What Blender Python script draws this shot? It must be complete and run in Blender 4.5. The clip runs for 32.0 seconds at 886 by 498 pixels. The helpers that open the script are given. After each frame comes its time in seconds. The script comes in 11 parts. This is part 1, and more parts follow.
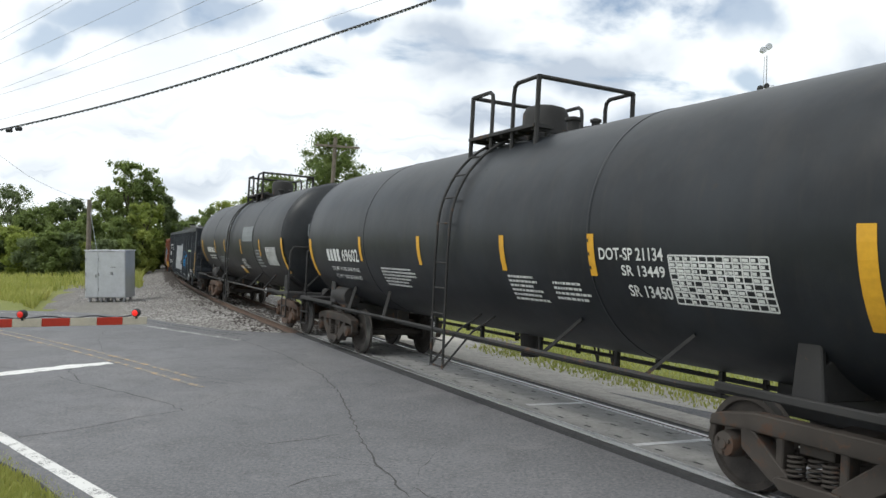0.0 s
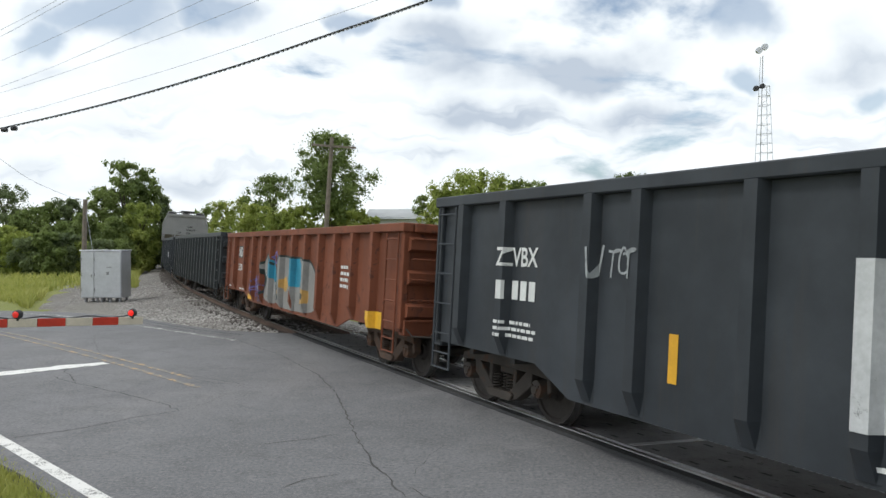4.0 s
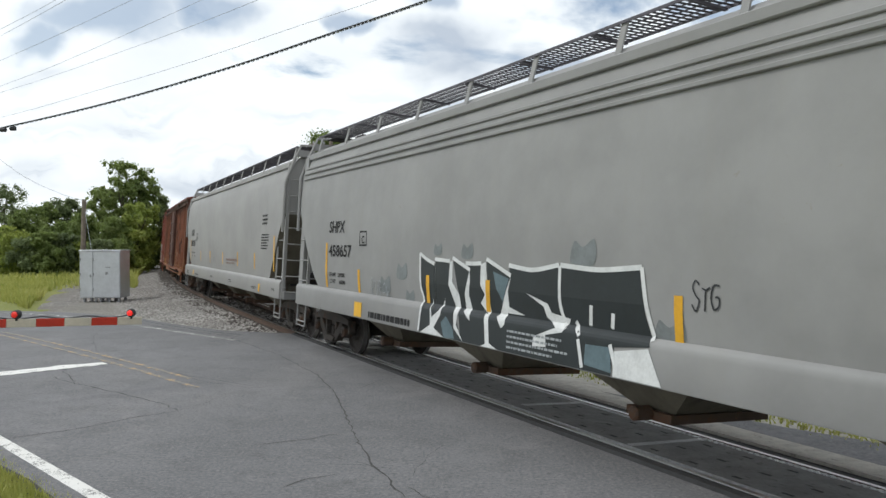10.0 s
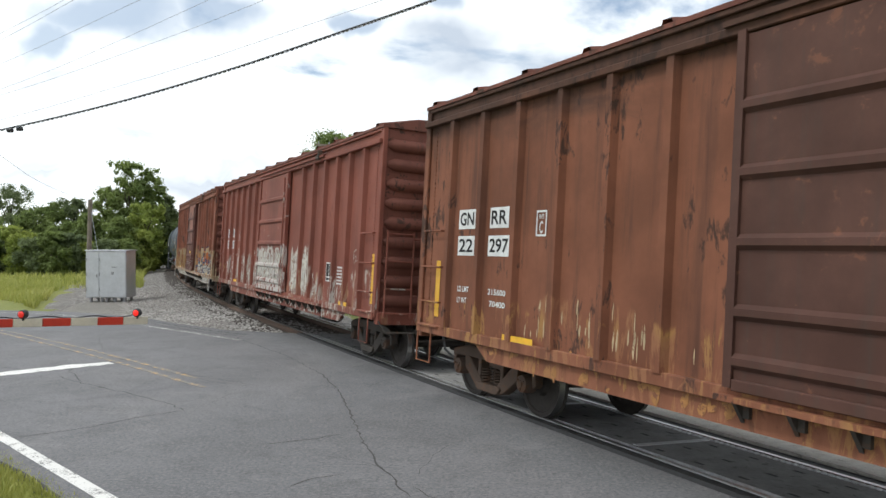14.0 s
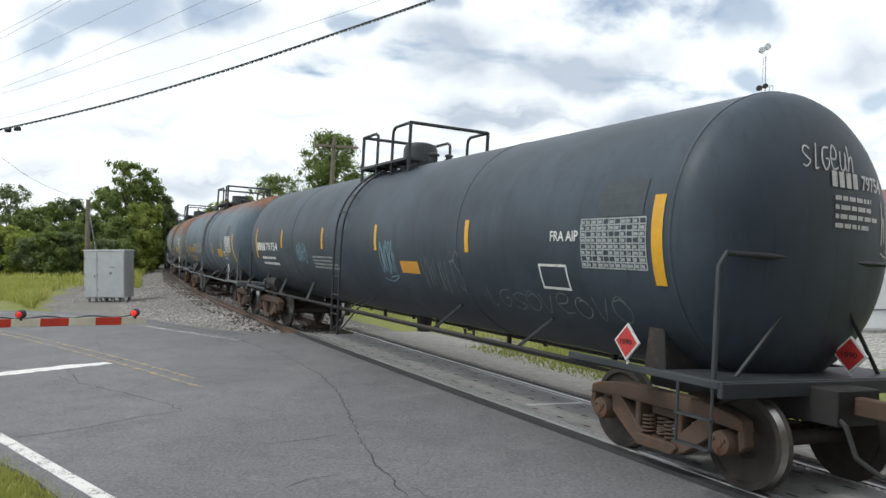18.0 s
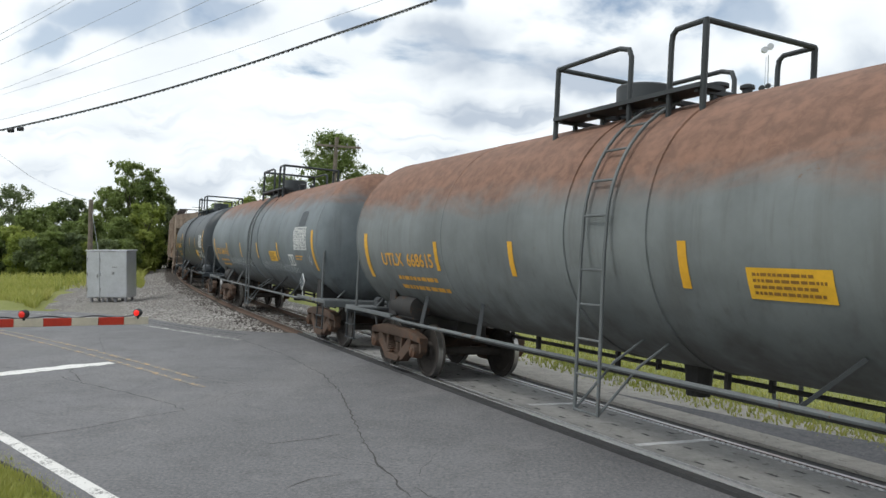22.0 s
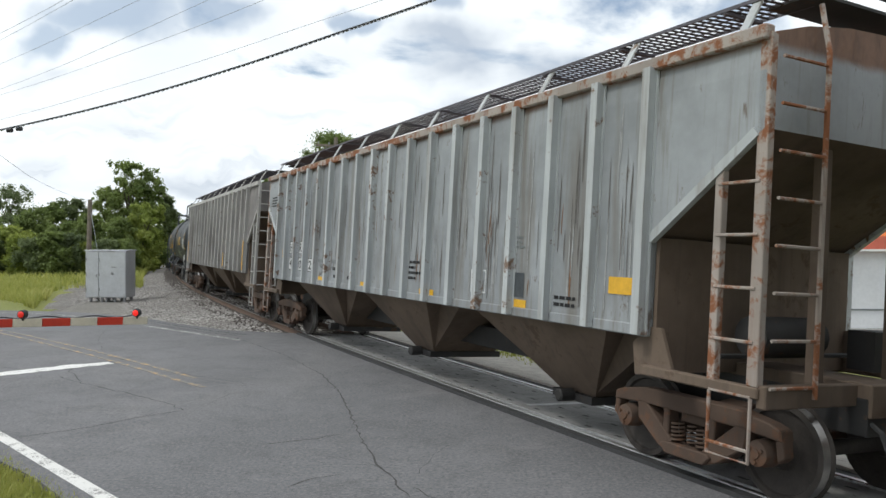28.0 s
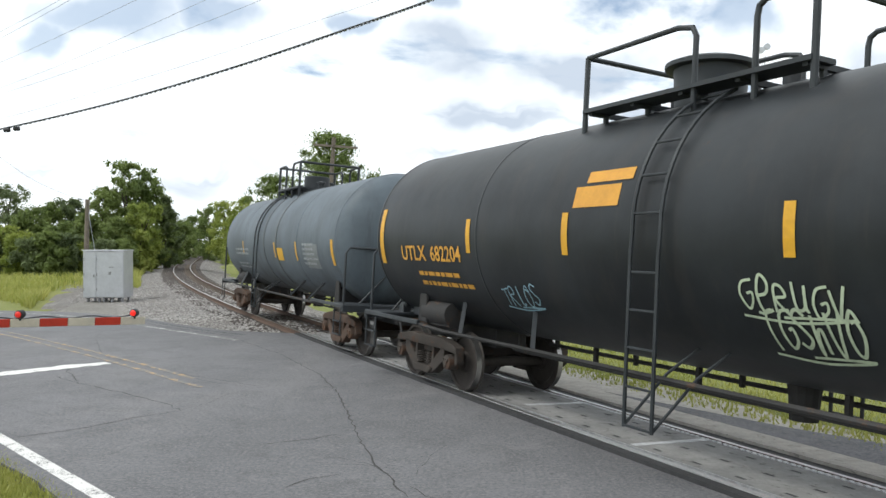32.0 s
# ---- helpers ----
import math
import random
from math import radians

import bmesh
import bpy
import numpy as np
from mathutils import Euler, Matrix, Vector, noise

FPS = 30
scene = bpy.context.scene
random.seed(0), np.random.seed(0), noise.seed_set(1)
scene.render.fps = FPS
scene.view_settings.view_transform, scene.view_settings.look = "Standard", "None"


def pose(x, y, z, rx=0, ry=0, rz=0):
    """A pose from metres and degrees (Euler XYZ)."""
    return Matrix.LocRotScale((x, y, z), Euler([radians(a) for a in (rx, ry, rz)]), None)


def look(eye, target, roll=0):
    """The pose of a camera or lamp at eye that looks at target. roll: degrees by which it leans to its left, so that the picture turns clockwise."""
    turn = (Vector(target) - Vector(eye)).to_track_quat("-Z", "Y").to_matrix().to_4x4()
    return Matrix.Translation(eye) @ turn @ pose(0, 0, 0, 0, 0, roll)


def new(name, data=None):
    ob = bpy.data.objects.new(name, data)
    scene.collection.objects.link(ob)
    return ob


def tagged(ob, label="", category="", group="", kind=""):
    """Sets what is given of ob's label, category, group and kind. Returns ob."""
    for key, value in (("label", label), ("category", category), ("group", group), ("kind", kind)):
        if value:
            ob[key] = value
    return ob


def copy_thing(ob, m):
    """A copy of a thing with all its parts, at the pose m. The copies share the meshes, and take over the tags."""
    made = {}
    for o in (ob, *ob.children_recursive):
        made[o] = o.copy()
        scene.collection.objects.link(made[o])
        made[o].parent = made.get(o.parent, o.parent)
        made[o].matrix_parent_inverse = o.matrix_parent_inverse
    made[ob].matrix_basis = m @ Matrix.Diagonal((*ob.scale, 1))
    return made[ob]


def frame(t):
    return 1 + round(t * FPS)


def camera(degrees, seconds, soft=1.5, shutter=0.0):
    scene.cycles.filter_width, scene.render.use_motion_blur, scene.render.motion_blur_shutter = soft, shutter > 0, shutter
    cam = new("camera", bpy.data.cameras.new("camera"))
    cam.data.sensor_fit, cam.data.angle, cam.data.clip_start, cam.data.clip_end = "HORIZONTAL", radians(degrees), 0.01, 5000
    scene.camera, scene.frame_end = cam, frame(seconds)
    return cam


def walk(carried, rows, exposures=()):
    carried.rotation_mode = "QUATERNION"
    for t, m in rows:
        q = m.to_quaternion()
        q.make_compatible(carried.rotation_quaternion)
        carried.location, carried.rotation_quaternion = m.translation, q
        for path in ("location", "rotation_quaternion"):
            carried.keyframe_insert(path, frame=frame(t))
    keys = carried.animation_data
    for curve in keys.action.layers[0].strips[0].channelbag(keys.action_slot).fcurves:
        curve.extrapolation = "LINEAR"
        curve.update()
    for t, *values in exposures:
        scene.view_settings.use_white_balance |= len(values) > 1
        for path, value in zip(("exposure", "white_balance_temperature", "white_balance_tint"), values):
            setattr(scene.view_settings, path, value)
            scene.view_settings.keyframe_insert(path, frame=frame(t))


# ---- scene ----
cam = camera(59.54, 32.0, soft=1.5)
EYE_Z = 2.40
# the hand-held camera stays in one place and sways a fraction of a degree
SWAY = ((0, 2.5), (0.5, 2.5), (1, -0.5), (1.5, -2.5), (2, -2.5), (2.5, -5), (3.5, -5), (5.5, -4), (6, -2.5), (9, -2.5), (9.5, -3), (10, -7), (10.5, 2), (11, 4), (14, 4), (14.5, 0.5),
        (16.5, 4), (17.5, 4), (18, 0.5), (19, 0.5), (19.5, -0.5), (20, 6.5), (20.5, 5.5), (22.5, 5), (23, 0.5), (24, 0.5), (24.5, -5.5), (25.5, -5), (27.5, 3.5), (29, 3.5), (31.5, 4), (32, -1))
walk(cam, [(t, pose(0, 0, EYE_Z, 90 - 0.40, 0, 0.0345 * k)) for t, k in SWAY],
     exposures=[(t, stops - 0.08, 6300, 6.0) for t, stops in ((0, 0.05), (1, 0.07), (2, 0.18), (3, 0.1), (4.6, -0.05), (5.6, -0.14), (6, -0.04), (9, 0.0), (12, 0.01), (13, -0.06), (13.6, 0.05), (14, 0.2), (18, 0.05), (19, -0.1), (20, -0.04), (23, -0.02), (25, 0.0), (28, 0.03), (31.5, 0.1), (32, 0.25))])


# ---- light ----
def nodes_of(tree):
    tree.nodes.clear()

    def add(kind, inputs=(), **props):
        n = tree.nodes.new(kind)
        for k, v in props.items():
            setattr(n, k, v)
        for k, v in dict(inputs).items():
            if isinstance(v, bpy.types.NodeSocket):
                tree.links.new(v, n.inputs[k])
            else:
                n.inputs[k].default_value = v
        return n
    return add


def math_node(add, op, a, b=0.0, c=0.0, clamp=False):
    return add("ShaderNodeMath", {0: a, 1: b, 2: c}, operation=op, use_clamp=clamp).outputs[0]


def mix_color(add, fac, a, b, blend="MIX"):
    n = add("ShaderNodeMix", {0: fac, 6: a, 7: b}, data_type="RGBA", blend_type=blend, clamp_factor=True)
    return n.outputs[2]


def smooth(add, v, lo, hi, a=0.0, b=1.0):
    return add("ShaderNodeMapRange", {0: v, 1: lo, 2: hi, 3: a, 4: b}, interpolation_type="SMOOTHSTEP").outputs[0]


SUN_ELEVATION, SUN_AZIMUTH = 56.0, 250.0      # degrees; the azimuth turns from +y towards +x


def build_world():
    world = bpy.data.worlds.new("sky")
    scene.world = world
    world.use_nodes = True
    add = nodes_of(world.node_tree)
    sky = add("ShaderNodeTexSky", sky_type="NISHITA", sun_disc=False, sun_elevation=radians(SUN_ELEVATION),
              sun_rotation=radians(SUN_AZIMUTH), air_density=1.0, dust_density=1.5)
    blue = mix_color(add, 1.0, sky.outputs[0], (0.13, 0.13, 0.13, 1), "MULTIPLY")
    way = add("ShaderNodeTexCoord").outputs["Generated"]
    sep = add("ShaderNodeSeparateXYZ", {0: way})
    # clouds lie on a flat layer: the direction over its height
    up = math_node(add, "MAXIMUM", sep.outputs[2], 0.03)
    px = math_node(add, "DIVIDE", sep.outputs[0], math_node(add, "ADD", up, 0.25))
    py = math_node(add, "DIVIDE", sep.outputs[1], math_node(add, "ADD", up, 0.25))
    plane = add("ShaderNodeCombineXYZ", {0: px, 1: py, 2: 0.0}).outputs[0]
    wide = add("ShaderNodeTexNoise", {"Vector": plane, "Scale": 1.15, "Detail": 7.0, "Roughness": 0.55, "Distortion": 0.3}).outputs[0]
    holes = smooth(add, wide, 0.36, 0.46)
    tone = add("ShaderNodeTexNoise", {"Vector": add("ShaderNodeVectorMath", {0: plane, 1: (3.1, 1.7, 0.4)}, operation="ADD").outputs[0],
                                      "Scale": 2.1, "Detail": 6.0, "Roughness": 0.55, "Distortion": 0.5}).outputs[0]
    # grey undersides of the larger clouds: centre (x/y, z/y), half sizes, depth
    a = math_node(add, "DIVIDE", sep.outputs[0], math_node(add, "MAXIMUM", math_node(add, "ABSOLUTE", sep.outputs[1]), 0.05))
    b = math_node(add, "DIVIDE", sep.outputs[2], math_node(add, "MAXIMUM", math_node(add, "ABSOLUTE", sep.outputs[1]), 0.05))
    flat = add("ShaderNodeCombineXYZ", {0: a, 1: b, 2: 0.0}).outputs[0]
    warp = add("ShaderNodeTexNoise", {"Vector": flat, "Scale": 9.0, "Detail": 4.0, "Roughness": 0.5})
    off = add("ShaderNodeVectorMath", {0: warp.outputs["Color"], 1: (0.5, 0.5, 0.5)}, operation="SUBTRACT").outputs[0]
    off = add("ShaderNodeVectorMath", {0: off, 1: (0.16, 0.11, 0.0)}, operation="MULTIPLY").outputs[0]
    bent = add("ShaderNodeVectorMath", {0: flat, 1: off}, operation="ADD").outputs[0]
    dark = None
    for cx, cz, rx, rz, depth in ((0.005, 0.262, 0.085, 0.062, 0.95), (0.175, 0.232, 0.125, 0.045, 1.1), (0.06, 0.172, 0.11, 0.032, 0.85),
                                  (0.275, 0.162, 0.11, 0.030, 0.85), (-0.50, 0.225, 0.06, 0.022, 0.35), (-0.40, 0.155, 0.07, 0.012, 0.35),
                                  (0.54, 0.25, 0.07, 0.05, 0.7), (-0.34, 0.09, 0.06, 0.02, 0.5), (0.0, 0.11, 0.08, 0.014, 0.35),
                                  (-0.52, 0.10, 0.06, 0.03, 0.45), (0.20, 0.09, 0.12, 0.012, 0.3)):
        v = add("ShaderNodeVectorMath", {0: bent, 1: (cx, cz, 0)}, operation="SUBTRACT").outputs[0]
        v = add("ShaderNodeVectorMath", {0: v, 1: (1 / rx, 1 / rz, 0)}, operation="MULTIPLY").outputs[0]
        d = add("ShaderNodeVectorMath", {0: v}, operation="LENGTH").outputs["Value"]
        # bright crowns over darker flat bases
        lift = add("ShaderNodeSeparateXYZ", {0: v}).outputs[1]
        m = math_node(add, "MULTIPLY", smooth(add, d, 1.3, 0.0, 0.0, depth * 1.25), smooth(add, lift, 1.1, -0.5, 0.35, 1.0))
        dark = m if dark is None else math_node(add, "MAXIMUM", dark, m)
    grey = smooth(add, tone, 0.42, 0.75, 0.0, 0.27)
    # billows inside the clouds and thin bands low over the horizon
    puff = add("ShaderNodeTexNoise", {"Vector": add("ShaderNodeVectorMath", {0: bent, 1: (1.0, 2.2, 1.0)}, operation="MULTIPLY").outputs[0], "Scale": 8.0, "Detail": 4.0, "Roughness": 0.5}).outputs[0]
    dark = math_node(add, "MULTIPLY", dark, smooth(add, puff, 0.30, 0.62, 0.68, 1.12))
    band = add("ShaderNodeTexNoise", {"Vector": add("ShaderNodeVectorMath", {0: bent, 1: (1.0, 5.5, 1.0)}, operation="MULTIPLY").outputs[0], "Scale": 6.5, "Detail": 6.0, "Roughness": 0.55}).outputs[0]
    low_sky = math_node(add, "MULTIPLY", smooth(add, b, 0.23, 0.14), smooth(add, band, 0.46, 0.66, 0.0, 0.42))
    grey = math_node(add, "MAXIMUM", grey, low_sky)
    shade = math_node(add, "ADD", dark, grey, clamp=True)
    front = smooth(add, sep.outputs[1], 0.0, 0.2)
    # gaps of blue between the clouds
    blue_gap = None
    for cx, cz, rx, rz in ((0.38, 0.30, 0.05, 0.05), (0.40, 0.205, 0.03, 0.02), (-0.44, 0.30, 0.12, 0.035), (-0.30, 0.31, 0.07, 0.03), (-0.52, 0.27, 0.06, 0.03), (0.0, 0.33, 0.05, 0.03), (-0.10, 0.29, 0.04, 0.015), (0.56, 0.19, 0.05, 0.02)):
        v = add("ShaderNodeVectorMath", {0: bent, 1: (cx, cz, 0)}, operation="SUBTRACT").outputs[0]
        v = add("ShaderNodeVectorMath", {0: v, 1: (1 / rx, 1 / rz, 0)}, operation="MULTIPLY").outputs[0]
        d = add("ShaderNodeVectorMath", {0: v}, operation="LENGTH").outputs["Value"]
        m = smooth(add, d, 1.2, 0.4, 0.0, 0.62)
        blue_gap = m if blue_gap is None else math_node(add, "MAXIMUM", blue_gap, m)
    blue_gap = math_node(add, "MULTIPLY", blue_gap, front)
    shade = math_node(add, "MULTIPLY", shade, math_node(add, "ADD", math_node(add, "MULTIPLY", front, 0.5), 0.5))
    cloud = mix_color(add, shade, (1.14, 1.15, 1.17, 1), (0.60, 0.655, 0.755, 1))
    color = mix_color(add, math_node(add, "MULTIPLY", holes, math_node(add, "SUBTRACT", 1.0, blue_gap)), blue, cloud)
    back = add("ShaderNodeBackground", {"Color": color, "Strength": 1.0})
    add("ShaderNodeOutputWorld", {"Surface": back.outputs[0]})
    return world


build_world()
sun = new("sun", bpy.data.lights.new("sun", "SUN"))
sun.data.energy, sun.data.angle, sun.data.color = 1.7, radians(11), (1.0, 0.96, 0.90)
sun.matrix_basis = look((0, 0, 60), (-math.sin(radians(SUN_AZIMUTH)) * 40, -math.cos(radians(SUN_AZIMUTH)) * 40,
                                    60 - 40 * math.tan(radians(SUN_ELEVATION))))


# ---- the track's line ----
GRID = np.arange(-460.0, 460.5, 0.5)
BEND = np.interp(GRID, [-20, 10, 35, 60, 90, 130], [0.00066, 0.00146, 0.00274, 0.00235, 0.00111, 0.0])
TURN = np.concatenate([[0], np.cumsum((BEND[1:] + BEND[:-1]) / 4)])
HEAD = 2.04845 - (TURN - np.interp(0.0, GRID, TURN))
LINE_X = np.concatenate([[0], np.cumsum((np.cos(HEAD[1:]) + np.cos(HEAD[:-1])) / 4)])
LINE_Y = np.concatenate([[0], np.cumsum((np.sin(HEAD[1:]) + np.sin(HEAD[:-1])) / 4)])
LINE_X += 3.614 - np.interp(0.0, GRID, LINE_X)
LINE_Y += 7.689 - np.interp(0.0, GRID, LINE_Y)
CANT = 0.061                                   # the near rail lies higher


def on_track(s, u=0.0, w=0.0):
    """A point s metres along the track, u to the near side and w above the rails."""
    x, y, h = np.interp(s, GRID, LINE_X), np.interp(s, GRID, LINE_Y), np.interp(s, GRID, HEAD)
    side, z = u * math.cos(CANT) - w * math.sin(CANT), u * math.sin(CANT) + w * math.cos(CANT)
    return (float(x - math.sin(h) * side), float(y + math.cos(h) * side), z)


def near_track(x, y):
    """The way along the track and the distance to its near side of a point of the ground."""
    i = int(np.argmin((LINE_X - x) ** 2 + (LINE_Y - y) ** 2))
    h = HEAD[i]
    return GRID[i], -(x - LINE_X[i]) * math.sin(h) + (y - LINE_Y[i]) * math.cos(h)


def travel(t):
    d = t - 16.0
    return 10.767 * d + 0.01408 * d * d / 2 - 0.00168 * d ** 3 / 6


# ---- mesh helpers ----
class Geo:
    def __init__(self):
        self.v, self.f = [], []

    def add(self, verts, faces):
        n = len(self.v)
        self.v.extend(tuple(p) for p in verts)
        self.f.extend(tuple(i + n for i in f) for f in faces)
        return self

    def box(self, x, y, z, sx, sy, sz, turn=None):
        """A box by its centre and sizes."""
        pts = [Vector((a * sx / 2, b * sy / 2, c * sz / 2)) for a in (-1, 1) for b in (-1, 1) for c in (-1, 1)]
        if turn is not None:
            pts = [turn @ p for p in pts]
        return self.add([(p.x + x, p.y + y, p.z + z) for p in pts],
                        [(0, 1, 3, 2), (4, 6, 7, 5), (0, 4, 5, 1), (2, 3, 7, 6), (0, 2, 6, 4), (1, 5, 7, 3)])

    def beam(self, p, q, wide, high):
        """A straight bar of square section from p to q."""
        p, q = Vector(p), Vector(q)
        way = q - p
        m = way.to_track_quat("X", "Z").to_matrix()
        c = (p + q) / 2
        return self.box(c.x, c.y, c.z, way.length, wide, high, m)

    def tube(self, pts, r, n=8, closed=False, cap=True, r2=None):
        pts = [Vector(p) for p in pts]
        rings, k = [], len(pts)
        ref = None
        for i, p in enumerate(pts):
            a, b = pts[max(i - 1, 0)], pts[min(i + 1, k - 1)]
            if closed:
                a, b = pts[i - 1], pts[(i + 1) % k]
            d = (b - a).normalized()
            if ref is None:
                ref = Vector((0, 0, 1)) if abs(d.z) < 0.9 else Vector((1, 0, 0))
            e1 = (ref - d * ref.dot(d)).normalized()
            ref = e1
            e2 = d.cross(e1)
            rr = r if r2 is None else r + (r2 - r) * i / max(k - 1, 1)
            rings.append([p + (e1 * math.cos(2 * math.pi * j / n) + e2 * math.sin(2 * math.pi * j / n)) * rr for j in range(n)])
        verts = [q for ring in rings for q in ring]
        faces = []
        for i in range(k if closed else k - 1):
            i2 = (i + 1) % k
            for j in range(n):
                j2 = (j + 1) % n
                faces.append((i * n + j, i * n + j2, i2 * n + j2, i2 * n + j))
        if cap and not closed:
            faces.append(tuple(reversed(range(n))))
            faces.append(tuple((k - 1) * n + j for j in range(n)))
        return self.add(verts, faces)

    def prism(self, poly, a, b, axis="y"):
        """A flat outline drawn out from a to b along an axis; the outline runs in the other two."""
        n = len(poly)

        def at(p, d):
            return (p[0], d, p[1]) if axis == "y" else (d, p[0], p[1]) if axis == "x" else (p[0], p[1], d)
        verts = [at(p, a) for p in poly] + [at(p, b) for p in poly]
        faces = [tuple(range(n)), tuple(reversed(range(n, 2 * n)))]
        faces += [(i, i + n, (i + 1) % n + n, (i + 1) % n) for i in range(n)]
        return self.add(verts, faces)

    def lathe(self, profile, axis="x", n=32, centre=(0, 0, 0)):
        """A profile of (along, radius) turned round an axis."""
        verts, faces, m = [], [], len(profile)
        for a, r in profile:
            for j in range(n):
                c, s = math.cos(2 * math.pi * j / n) * r, math.sin(2 * math.pi * j / n) * r
                p = (a, c, s) if axis == "x" else (c, a, s) if axis == "y" else (c, s, a)
                verts.append((p[0] + centre[0], p[1] + centre[1], p[2] + centre[2]))
        for i in range(m - 1):
            for j in range(n):
                j2 = (j + 1) % n
                faces.append((i * n + j, i * n + j2, (i + 1) * n + j2, (i + 1) * n + j))
        faces.append(tuple(range(n)))
        faces.append(tuple((m - 1) * n + j for j in range(n)))
        return self.add(verts, faces)

    def mesh(self, name, material, soft=False, bevel=0.0):
        me = bpy.data.meshes.new(name)
        me.from_pydata(self.v, [], self.f)
        bm = bmesh.new()
        bm.from_mesh(me)
        bmesh.ops.recalc_face_normals(bm, faces=bm.faces)
        if bevel:
            edges = [e for e in bm.edges if len(e.link_faces) == 2 and e.calc_face_angle(0) > 0.5]
            bmesh.ops.bevel(bm, geom=edges, offset=bevel, segments=1, affect="EDGES", clamp_overlap=True)
        bm.to_mesh(me)
        bm.free()
        if soft:
            me.shade_smooth() if soft is True else me.set_sharp_from_angle(angle=soft)
            if soft is not True:
                me.shade_smooth()
                me.set_sharp_from_angle(angle=soft)
        if material is not None:
            me.materials.append(material)
        return me


def link_part(name, me, parent, label="", at=None):
    ob = new(name, me)
    ob.parent = parent
    if at is not None:
        ob.matrix_basis = at
    if label:
        ob["label"] = label
    return ob


def part(name, geo, material, parent, label="", soft=False, bevel=0.0):
    if isinstance(geo, tuple):
        return [part(name, g, material, parent, label, soft, bevel) for g in geo][-1]
    ob = link_part(name, geo.mesh(name, material, soft, bevel), parent, label)
    return tagged(ob, kind="stuff") if name == "stencil_block" else ob


def thing(name, label, category, group="", kind="", at=None):
    ob = new(name)
    ob.empty_display_size = 0.3
    if at is not None:
        ob.matrix_basis = at
    return tagged(ob, label, category, group, kind)


def single(name, geo, material, label="", category="", group="", kind="", soft=False, bevel=0.0):
    return tagged(new(name, geo.mesh(name, material, soft, bevel)), label, category, group, kind)
# ---- materials ----
def surface(name, rough=0.6, metal=0.0):
    m = bpy.data.materials.new(name)
    m.use_nodes = True
    add = nodes_of(m.node_tree)
    bsdf = add("ShaderNodeBsdfPrincipled", {"Roughness": rough, "Metallic": metal})
    add("ShaderNodeOutputMaterial", {"Surface": bsdf.outputs[0]})
    return m, add, bsdf, m.node_tree.links.new


def coords(add, scale=(1, 1, 1), shift=(0, 0, 0), kind="Object"):
    t = add("ShaderNodeTexCoord").outputs[kind]
    return add("ShaderNodeMapping", {"Vector": t, "Scale": scale, "Location": shift}).outputs[0]


def noise_of(add, vec, scale, detail=6.0, rough=0.6, distort=0.0):
    return add("ShaderNodeTexNoise", {"Vector": vec, "Scale": scale, "Detail": detail, "Roughness": rough, "Distortion": distort}).outputs[0]


def bump_on(add, link, bsdf, height, strength=0.3, distance=0.02):
    b = add("ShaderNodeBump", {"Height": height, "Strength": strength, "Distance": distance})
    link(b.outputs[0], bsdf.inputs["Normal"])


